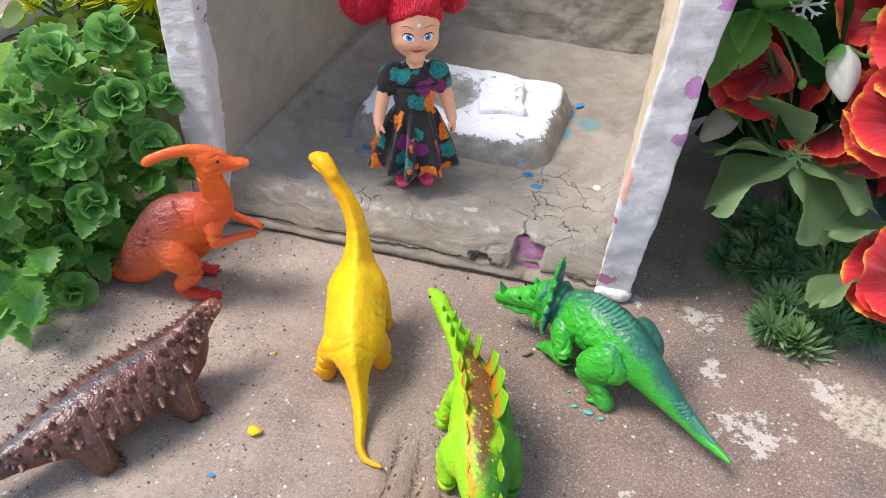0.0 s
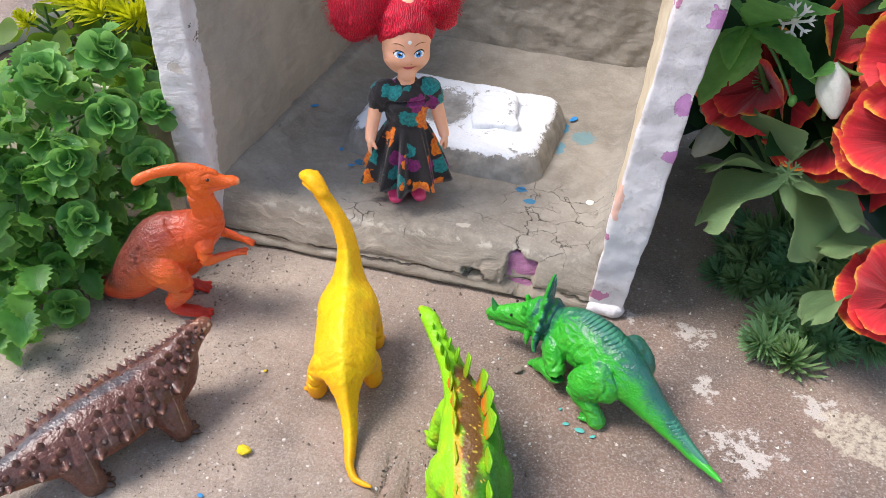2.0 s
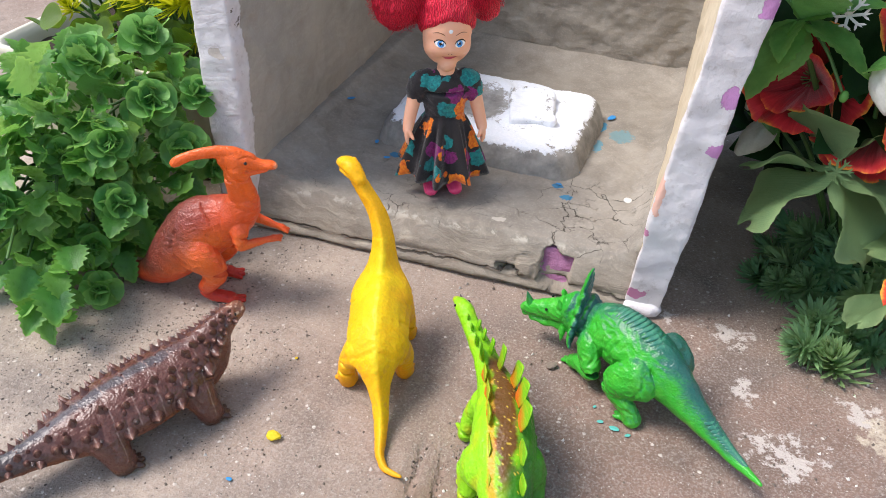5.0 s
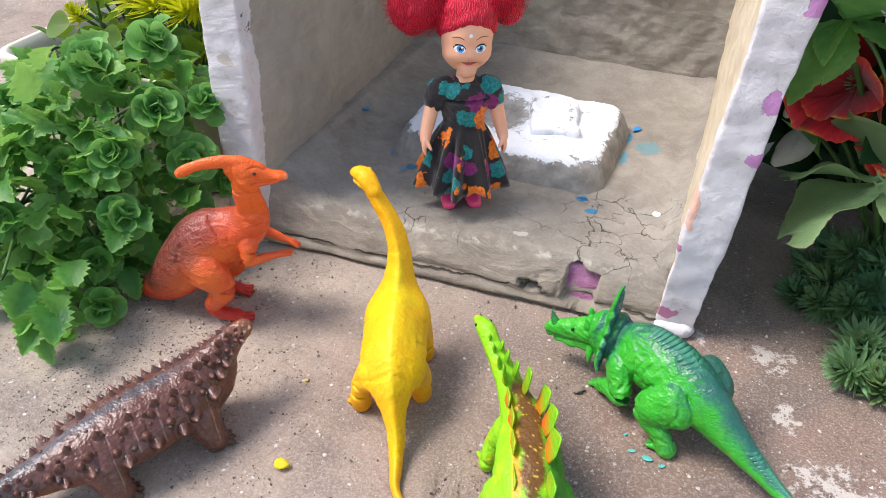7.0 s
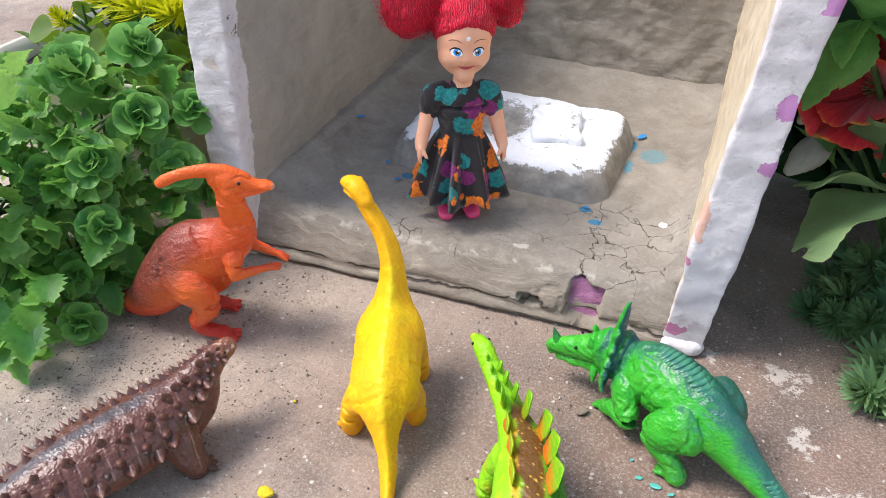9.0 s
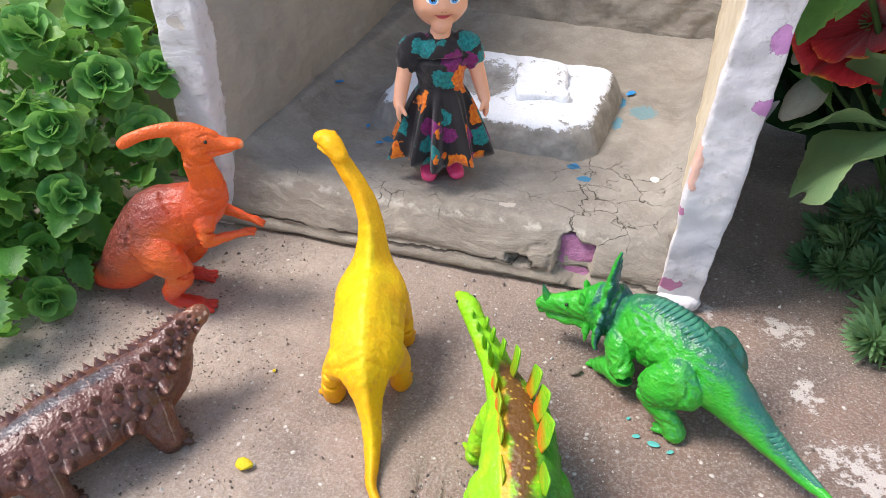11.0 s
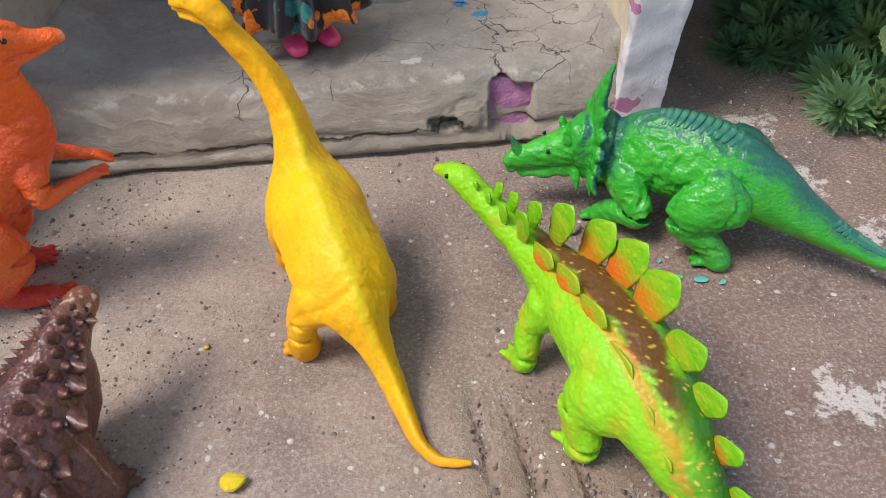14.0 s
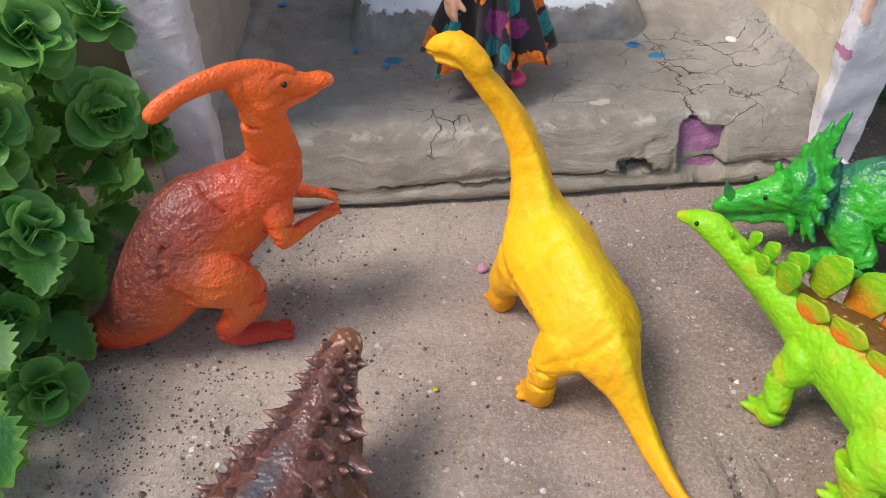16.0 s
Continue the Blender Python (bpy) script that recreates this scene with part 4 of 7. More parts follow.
    creased(data, [[(0.0195, 0.0848), (0.0230, 0.0852), (0.0258, 0.0835)], [(0.0170, 0.0800), (0.0200, 0.0812), (0.0235, 0.0795)]], 0.0005, 0.0005)
    wrinkled(data, 420, (0.5, 1, 0.8), 0.00026, lambda co: np.clip((0.074 - co[:, 2]) / 0.01, 0.15, 1))
    roughen(data, (230, 0.0002, ""), (1100, 0.00010, "ridge"))

    def coat(co, no):
        c = np.tile(rgb(222, 78, 20), (len(co), 1))
        w, v = wobble(co, 130), wobble(co, 420)
        c = blend(c, rgb(240, 98, 14), 0.85 * ramp(co[:, 2] + 0.004 * w, 0.052, 0.072))
        c = blend(c, rgb(236, 110, 34), 0.7 * ramp(-no[:, 1] + 0.3 * w, 0.5, 1.0) * ramp(co[:, 2], 0.012, 0.022) * ramp(co[:, 2], 0.05, 0.04))
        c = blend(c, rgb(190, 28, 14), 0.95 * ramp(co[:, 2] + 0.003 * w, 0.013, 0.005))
        rear = -co[:, 0] * 0.75 + 0.5 * (co[:, 2] - 0.03)
        back = ramp(rear + 0.0035 * w + 0.0015 * v + 0.004 * (no[:, 2] - no[:, 0]), 0.004, 0.022) * ramp(co[:, 2], 0.008, 0.020) * ramp(co[:, 2], 0.068, 0.058)
        c = blend(c, rgb(106, 38, 36), 0.85 * back)
        c = blend(c, rgb(50, 22, 30), 0.8 * back * ramp(rear + 0.004 * w, 0.016, 0.028))
        # pale specks painted in for the sparkle of the back's scales
        c = blend(c, rgb(190, 112, 96), 0.30 * back * ramp(wobble(co, 900), 0.05, 0.50))
        c = blend(c, rgb(120, 12, 10), 0.75 * ramp(co[:, 0] + 0.002 * w, -0.040, -0.048))
        c = blend(c, rgb(226, 160, 120), 0.8 * ramp(co[:, 0], 0.0334, 0.0350) * ramp(co[:, 2], 0.06, 0.07))
        return c

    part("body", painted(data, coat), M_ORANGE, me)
    eyes(me, [(0.0223, -0.0110, 0.0829), (0.0223, -0.0034, 0.0829)], 0.00075)
    return me


def dome_mesh(name, r, h):
    """A rounded boss on z = 0 with a spreading foot."""
    bm = bmesh.new()
    loops = []
    for s, z in ((1.35, -0.3), (1.05, 0.05), (0.86, 0.4), (0.62, 0.72), (0.32, 0.93)):
        loops.append([bm.verts.new((r * s * math.cos(a), r * s * math.sin(a), h * z)) for a in [math.pi * k / 5 for k in range(10)]])
    for p, q in zip(loops, loops[1:]):
        for k in range(10):
            bm.faces.new((p[k], p[(k + 1) % 10], q[(k + 1) % 10], q[k]))
    tip = bm.verts.new((0, 0, h))
    for k in range(10):
        bm.faces.new((loops[-1][k], loops[-1][(k + 1) % 10], tip))
    return mesh_of(bm, name)


def armoured():
    me = thing("toy_armoured_dinosaur", "glossy brown plastic armoured dinosaur toy covered in spikes", "toy dinosaur", pose(-0.141, -0.148, 0, 0, 0, 64), "toy dinosaurs")
    bm = bmesh.new()
    spine = [(-0.092, 0.006, 0.0128, 0.0016, 0.0016), (-0.074, 0.003, 0.0142, 0.0030, 0.0028), (-0.056, 0.001, 0.0150, 0.0048, 0.0044), (-0.040, 0, 0.0156, 0.0078, 0.0068), (-0.024, 0, 0.0162, 0.0140, 0.0104), (-0.006, 0, 0.0172, 0.0168, 0.0124),
             (0.010, 0, 0.0185, 0.0160, 0.0124), (0.022, 0, 0.0212, 0.0126, 0.0112), (0.031, 0.001, 0.0256, 0.0082, 0.0088), (0.0385, 0.002, 0.0298, 0.0057, 0.0066), (0.0440, 0.003, 0.0322, 0.0048, 0.0050), (0.0485, 0.004, 0.0328, 0.0044, 0.0036)]
    limb(bm, spine, n=28, keel=0.15)
    # deep chest, brow and cheeks
    limb(bm, [(0.0345, 0.001, 0.0245, 0.0066, 0.0080), (0.0300, 0.0005, 0.0170, 0.0088, 0.0090), (0.0230, 0, 0.0125, 0.0110, 0.0085)], n=20)
    for s in (-1, 1):
        ball(bm, (0.0440, 0.003 + s * 0.0034, 0.0346), 0.0017), ball(bm, (0.0415, 0.003 + s * 0.0044, 0.0318), 0.0020)
    for x, y in ((0.0205, -0.0158), (0.021, 0.0152), (-0.0180, -0.0158), (-0.0165, 0.0152)):
        limb(bm, [(x - 0.002, y * 0.70, 0.0145, 0.0062, 0.0078), (x - 0.001, y * 0.94, 0.0080, 0.0052, 0.0058), (x, y, 0.003, 0.0050, 0.0054)])
        feet(bm, (x, y, 0), 0.0050, 0.6, 4, 0.45)
    data = fused(bm, 0.0005, 5)
    creased(data, [[(x, 0.026), (x - 0.0015, 0.018), (x + 0.0005, 0.010)] for x in (-0.020, -0.011, -0.002, 0.007, 0.016, 0.026)], 0.0006, 0.0005)
    creased(data, [[(0.0430, 0.0300), (0.0470, 0.0312), (0.0530, 0.0315)]], 0.0005, 0.0008)
    roughen(data, (300, 0.0003, ""), (800, 0.00016, "ridge"))

    def coat(co, no):
        w, v = wobble(co, 140), wobble(co, 600)
        c = np.tile(rgb(92, 50, 42), (len(co), 1))
        c = blend(c, rgb(120, 78, 70), 0.5 * ramp(v, 0.1, 0.5))
        c = blend(c, rgb(150, 82, 32), 0.85 * ramp(-no[:, 2] + 0.3 * w, -0.1, 0.6) * ramp(co[:, 2], 0.020, 0.010))
        # darker brown towards the feet
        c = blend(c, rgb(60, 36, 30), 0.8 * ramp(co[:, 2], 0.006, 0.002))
        c = blend(c, rgb(66, 72, 80), 0.7 * ramp(0.3 * w - 190 * abs(co[:, 1] - 0.001), -0.80, -0.25) * ramp(no[:, 2], 0.3, 0.7) * ramp(co[:, 0], 0.026, 0.008))
        lines = np.abs(((co[:, 0] + 0.15 * abs(co[:, 1]) + 0.0006 * w) / 0.0095) % 1.0 - 0.5)
        c = blend(c, rgb(180, 150, 138), 0.55 * ramp(lines, 0.030, 0.008) * ramp(no[:, 2], 0.0, 0.4) * ramp(co[:, 0], 0.028, 0.02) * ramp(co[:, 0], -0.03, -0.02))
        c = blend(c, rgb(42, 42, 48), 0.75 * ramp(co[:, 0], -0.032, -0.056) * ramp(no[:, 2], -0.4, 0.2))
        c = blend(c, rgb(150, 96, 72), 0.5 * ramp(co[:, 0] + 0.004 * w, 0.036, 0.047))
        c = blend(c, rgb(226, 196, 170), 0.7 * ramp(v + 0.3 * w, 0.20, 0.40) * ramp(co[:, 0], 0.040, 0.046) * ramp(no[:, 2], 0.0, 0.5))
        return c

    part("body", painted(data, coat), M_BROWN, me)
    # paler tips are glossy highlights painted into the knobs' colour
    brown_lit_tip = lambda co, no: blend(np.tile(rgb(86, 50, 46), (len(co), 1)), rgb(150, 112, 98), 0.8 * ramp(co[:, 2], 0.0014, 0.0046))
    slate_lit_tip = lambda co, no: blend(np.tile(rgb(74, 56, 54), (len(co), 1)), rgb(112, 106, 108), 0.8 * ramp(co[:, 2], 0.0010, 0.0040))
    knobs = [painted(cone_mesh("spike", 0.0019, 0.0034, 0.05, 8), brown_lit_tip), painted(cone_mesh("spike", 0.0026, 0.0048, 0.1, 10), brown_lit_tip), painted(dome_mesh("boss", 0.0011, 0.0010), brown_lit_tip), painted(cone_mesh("spike", 0.0020, 0.0040, 0.1, 10), slate_lit_tip)]
    rows = rings_of(spine, steps=8)
    rng = random.Random(3)
    for th, which, start, gap, size in ((2, 1, 12, 5, 1.15), (22, 1, 11, 5, 0.80), (42, 1, 8, 5, 0.80), (62, 0, 10, 5, 1.15), (14, 3, 9, 6, 0.85), (33, 2, 8, 5, 0.9), (54, 0, 7, 7, 0.8), (78, 2, 6, 7, 0.9)):
        for s in (-1, 1):
            for i in range(start, len(rows) - 8, gap):
                c, w, h, a, b, t = rows[i]
                an = radians(th + rng.uniform(-6, 6))
                c = c + t * rng.uniform(-0.0014, 0.0014)
                out = (w * (s * math.cos(an) / a) + h * (math.sin(an) / b)).normalized()
                spot = c + w * (s * a * math.cos(an) * (1 - 0.15 * math.sin(an))) + h * (b * math.sin(an))
                scale = size * rng.uniform(0.85, 1.1) * min(1.0, a / 0.011 + 0.25)
                turn = (out - t * 0.2 + Vector((0, 0, 0.35))).normalized().to_track_quat("Z", "X")
                part(knobs[which].name.split(".")[0], knobs[which], M_BROWN, me, m=Matrix.LocRotScale(spot - out * 0.0004, turn, (scale,) * 3))
    eyes(me, [(0.0450, -0.0014, 0.0351), (0.0450, 0.0074, 0.0351)], 0.0007)
    return me


def horned():
    me = thing("toy_horned_dinosaur", "green plastic horned dinosaur toy with a dark frill and long tail", "toy dinosaur", pose(0.040, -0.048, 0, 0, 0, 147), "toy dinosaurs")
    bm = bmesh.new()
    limb(bm, [(-0.0745, 0.003, 0.0112, 0.0009, 0.0009), (-0.062, 0.001, 0.0108, 0.0025, 0.0027), (-0.049, 0, 0.0132, 0.0042, 0.0048), (-0.036, 0, 0.0180, 0.0066, 0.0078), (-0.022, 0, 0.0235, 0.0098, 0.0120), (-0.008, 0, 0.0262, 0.0126, 0.0140),
              (0.006, 0, 0.0258, 0.0120, 0.0140), (0.017, 0.001, 0.0232, 0.0095, 0.0112), (0.027, 0.003, 0.0225, 0.0076, 0.0086)], keel=0.2, n=26)
    # head with a hooked beak and a heavy jaw
    turned = (-0.5, 0.85, 0)
    limb(bm, [(0.026, 0.002, 0.0235, 0.0066, 0.0076), (0.033, 0.0060, 0.0230, 0.0064, 0.0066), (0.040, 0.0100, 0.0208, 0.0048, 0.0050), (0.0460, 0.0132, 0.0186, 0.0034, 0.0042), (0.0492, 0.0150, 0.0168, 0.0024, 0.0040), (0.0502, 0.0156, 0.0140, 0.0012, 0.0016)], side=turned)
    limb(bm, [(0.032, 0.006, 0.0165, 0.0050, 0.0036), (0.041, 0.0108, 0.0140, 0.0034, 0.0024), (0.0470, 0.0140, 0.0130, 0.0020, 0.0014)], side=turned)
    # cheek spikes under the eye
    for s in (-1, 1):
        c = Vector((0.0325, 0.0057, 0.0165)) + Vector((-0.5, 0.85, 0)) * (s * 0.0062)
        for dx, long in ((0.0, 1.0), (-0.0038, 1.25)):
            p = c + Vector((dx, dx * 0.6, 0))
            limb(bm, [(*p, 0.0018, 0.0018), (*(p + Vector((-0.0010, s * 0.0012, -0.0030 * long))), 0.0012, 0.0012), (*(p + Vector((-0.0016, s * 0.0020, -0.0056 * long))), 0.0003, 0.0003)], n=8, steps=3)
    # brow horns, short and blunt
    for s in (-1, 1):
        p = Vector((0.0352, 0.0072, 0.0272)) + Vector((-0.5, 0.85, 0)) * (s * 0.0042)
        limb(bm, [(*p, 0.0018, 0.0018), (*(p + Vector((0.0006, 0.0004, 0.0022))), 0.0012, 0.0012), (*(p + Vector((0.0010, 0.0006, 0.0038))), 0.0004, 0.0004)], n=8, steps=3)
    # hind legs: a round haunch, the shank drawn back under it
    limb(bm, [(-0.017, 0.0105, 0.0235, 0.0060, 0.0100), (-0.0095, 0.0140, 0.0175, 0.0052, 0.0078), (-0.0080, 0.0148, 0.0130, 0.0044, 0.0056), (-0.0160, 0.0140, 0.0078, 0.0036, 0.0040), (-0.0195, 0.0132, 0.0025, 0.0040, 0.0040)])
    limb(bm, [(-0.018, -0.0105, 0.0262, 0.0064, 0.0108), (-0.010, -0.0145, 0.0175, 0.0052, 0.0074), (-0.015, -0.0145, 0.0085, 0.0040, 0.0046), (-0.016, -0.0135, 0.0025, 0.0040, 0.0042)])
    feet(bm, (-0.0190, 0.0132, 0), 0.0046, 0.8, 4, 0.4), feet(bm, (-0.016, -0.0138, 0), 0.0046, 0.8, 4, 0.4)
    # crouched forelegs: the elbow back and low, the forearm along the ground
    limb(bm, [(0.0150, 0.0088, 0.0200, 0.0050, 0.0068), (0.0090, 0.0130, 0.0145, 0.0044, 0.0050), (0.0060, 0.0142, 0.0105, 0.0040, 0.0042), (0.0105, 0.0136, 0.0092, 0.0037, 0.0038), (0.0158, 0.0120, 0.0072, 0.0034, 0.0035), (0.0198, 0.0102, 0.0036, 0.0037, 0.0034)])
    limb(bm, [(0.016, -0.008, 0.017, 0.005, 0.006), (0.018, -0.011, 0.009, 0.0036, 0.004), (0.024, -0.011, 0.0025, 0.0036, 0.003)])
    feet(bm, (0.0198, 0.0102, 0), 0.0042, 0.55, 4, 0.42, -15), feet(bm, (0.0245, -0.011, 0), 0.004, 0.7, 4)
    data = fused(bm, 0.00045, 4)
    swollen(data, [((-0.012, 0.0165, 0.019), 0.006, 0.0010), ((0.012, 0.0115, 0.021), 0.0055, 0.0009), ((-0.0245, 0.006, 0.028), 0.005, 0.0006), ((0.0425, 0.0115, 0.0255), 0.0025, -0.0004)])
    creased(data, [[(-0.0195, 0.0300), (-0.0215, 0.0240), (-0.0190, 0.0170), (-0.0140, 0.0120)], [(-0.0100, 0.0290), (-0.0035, 0.0240), (-0.0030, 0.0170), (-0.0060, 0.0110)], [(0.0060, 0.0300), (0.0045, 0.0240), (0.0060, 0.0160)], [(0.0200, 0.0290), (0.0185, 0.0220), (0.0200, 0.0160)]], 0.0011, 0.0008)
    creased(data, [[(-0.0020, 0.0330), (0.0000, 0.0270), (-0.0010, 0.0210)], [(0.0020, 0.0320), (0.0035, 0.0260), (0.0020, 0.0190)], [(-0.0060, 0.0340), (-0.0045, 0.0300)], [(0.0100, 0.0310), (0.0110, 0.0270)], [(-0.0165, 0.0090), (-0.0205, 0.0075)], [(0.0140, 0.0330), (0.0150, 0.0290)]], 0.0008, 0.0005)
    creased(data, [[(0.0380, 0.0168), (0.0430, 0.0158), (0.0500, 0.0152)]], 0.0006, 0.0010)
    wrinkled(data, 330, (0.6, 1, 1), 0.00045, lambda co: np.clip((co[:, 0] + 0.03) / 0.01, 0, 1))
    roughen(data, (240, 0.0003, ""), (900, 0.00010, "ridge"))

    def coat(co, no):
        w, v = wobble(co, 150), wobble(co, 480)
        c = np.tile(rgb(44, 172, 40), (len(co), 1))
        c = blend(c, rgb(118, 150, 40), 0.75 * ramp(-no[:, 2] + 0.4 * w, -0.1, 0.7) * ramp(co[:, 2], 0.021, 0.008))
        top = ramp(no[:, 2] - 34 * abs(co[:, 1]) + 0.25 * w, 0.20, 0.75) * ramp(co[:, 0], 0.024, 0.010) * ramp(co[:, 0], -0.066, -0.050)
        c = blend(c, rgb(20, 92, 80), 0.9 * top)
        c = blend(c, rgb(20, 84, 72), 0.85 * ramp(-co[:, 1] + 0.003 * w, 0.000, 0.008) * ramp(co[:, 2], 0.012, 0.022) * ramp(co[:, 0], 0.02, 0.005) * ramp(co[:, 0], -0.066, -0.050))
        c = blend(c, rgb(18, 88, 84), 0.75 * ramp(no[:, 2] + 0.3 * w, 0.15, 0.75) * ramp(co[:, 0], -0.012, -0.026) * ramp(co[:, 0], -0.066, -0.054))
        c = blend(c, rgb(22, 100, 90), 0.8 * ramp(co[:, 0] + 0.002 * w, 0.014, 0.019) * ramp(co[:, 0], 0.029, 0.026) * ramp(co[:, 2], 0.016, 0.024))
        c = blend(c, rgb(92, 206, 60), 0.5 * ramp(0.6 * v + 1.2 * w, 0.05, 0.95) * ramp(co[:, 1], 0.002, 0.008))
        return c

    part("body", painted(data, coat), M_GREEN, me)
    # the frill behind the head, with its long spikes
    bm = bmesh.new()
    out = Vector((0.86, 0.5, 0.1)).normalized()
    across = Vector((-0.5, 0.86, 0))
    up = Vector((-0.06, -0.04, 0.99))
    mid = Vector((0.0275, 0.0032, 0.0248))
    limb(bm, [tuple(mid - out * 0.0013 - up * 0.001) + (0.0100, 0.0122), tuple(mid + out * 0.0022) + (0.0078, 0.0100)], side=across, n=24, steps=2)
    for a, long, thick in ((-120, 0.25, 1), (-84, 0.15, 1), (-56, 0.2, 1), (-32, 0.35, 1), (-11, 0.75, 1.1), (6, 1.28, 1.2), (26, 0.45, 1), (52, 0.2, 1), (80, 0.1, 1), (105, 0.2, 1), (132, 0.4, 1)):
        d = across * math.sin(radians(a)) + up * math.cos(radians(a))
        limb(bm, [tuple(mid + d * 0.007) + (0.0034 * thick, 0.0020), tuple(mid + d * (0.011 + 0.0045 * long)) + (0.0024 * thick, 0.0015), tuple(mid - out * 0.0004 + d * (0.012 + 0.0090 * long)) + (0.0015 * thick, 0.0010), tuple(mid - out * 0.001 + d * (0.012 + 0.0130 * long)) + (0.0006, 0.0006)], side=across, n=12)
    frill = roughen(fused(bm, 0.0005, 3, "frill"), (400, 0.0005, ""), (900, 0.0002, "ridge"))
    part("frill", painted(frill, lambda co, no: blend(np.tile(rgb(30, 160, 40), (len(co), 1)), rgb(30, 92, 92), 0.95 * ramp(-(no @ np.array(out)) + 0.2 * wobble(co, 200), -0.45, 0.1))), M_GREEN, me, "dark green neck frill")
    bm = bmesh.new()
    limb(bm, [(0.0475, 0.0142, 0.0196, 0.0024, 0.0026), (0.0490, 0.0150, 0.0232, 0.0014, 0.0015), (0.0500, 0.0156, 0.0266, 0.0004, 0.0004)], n=12)
    part("horn", painted(mesh_of(bm, "horn"), lambda co, no: blend(np.tile(rgb(26, 150, 40), (len(co), 1)), rgb(34, 104, 76), 0.8 * ramp(co[:, 2], 0.022, 0.026))), M_GREEN, me)
    # bands moulded across the back and tail
    bm = bmesh.new()
    limb(bm, [(0.0006, -0.0040, -0.0019, 0.00045, 0.0004), (0.0002, -0.0022, -0.0004, 0.0007, 0.0005), (0, 0, 0.0003, 0.0008, 0.0006), (0.0002, 0.0022, -0.0004, 0.0007, 0.0005), (0.0006, 0.0040, -0.0019, 0.00045, 0.0004)], side=(1, 0, 0), n=8, steps=2)
    # the pale crest is a rim highlight painted on each band
    scute = painted(mesh_of(bm, "scute"), lambda co, no: blend(np.tile(rgb(30, 112, 92), (len(co), 1)), rgb(84, 158, 118), 0.6 * ramp(co[:, 2], 0.0003, 0.0009)))
    for c, w, h, a, b, t in rings_of([(-0.066, 0.0012, 0.0126, 0.30, 1), (-0.058, 0.0006, 0.0146, 0.48, 1), (-0.049, 0, 0.0180, 0.72, 1), (-0.036, 0, 0.0257, 0.95, 1), (-0.022, 0, 0.0353, 1.15, 1), (-0.008, 0, 0.0400, 1.2, 1), (0.006, 0, 0.0396, 1.1, 1), (0.017, 0.001, 0.0342, 0.9, 1)], steps=6):
        part("scute", scute, M_GREEN, me, "blue-green back band", Matrix.LocRotScale(c + h * 0.0001, t.to_track_quat("X", "Z"), (1.5, 1.0 * a, 0.55 * a + 0.1)))
    eyes(me, [(0.0380, 0.0142, 0.0238), (0.0435, 0.0050, 0.0238)], 0.0007)
    return me


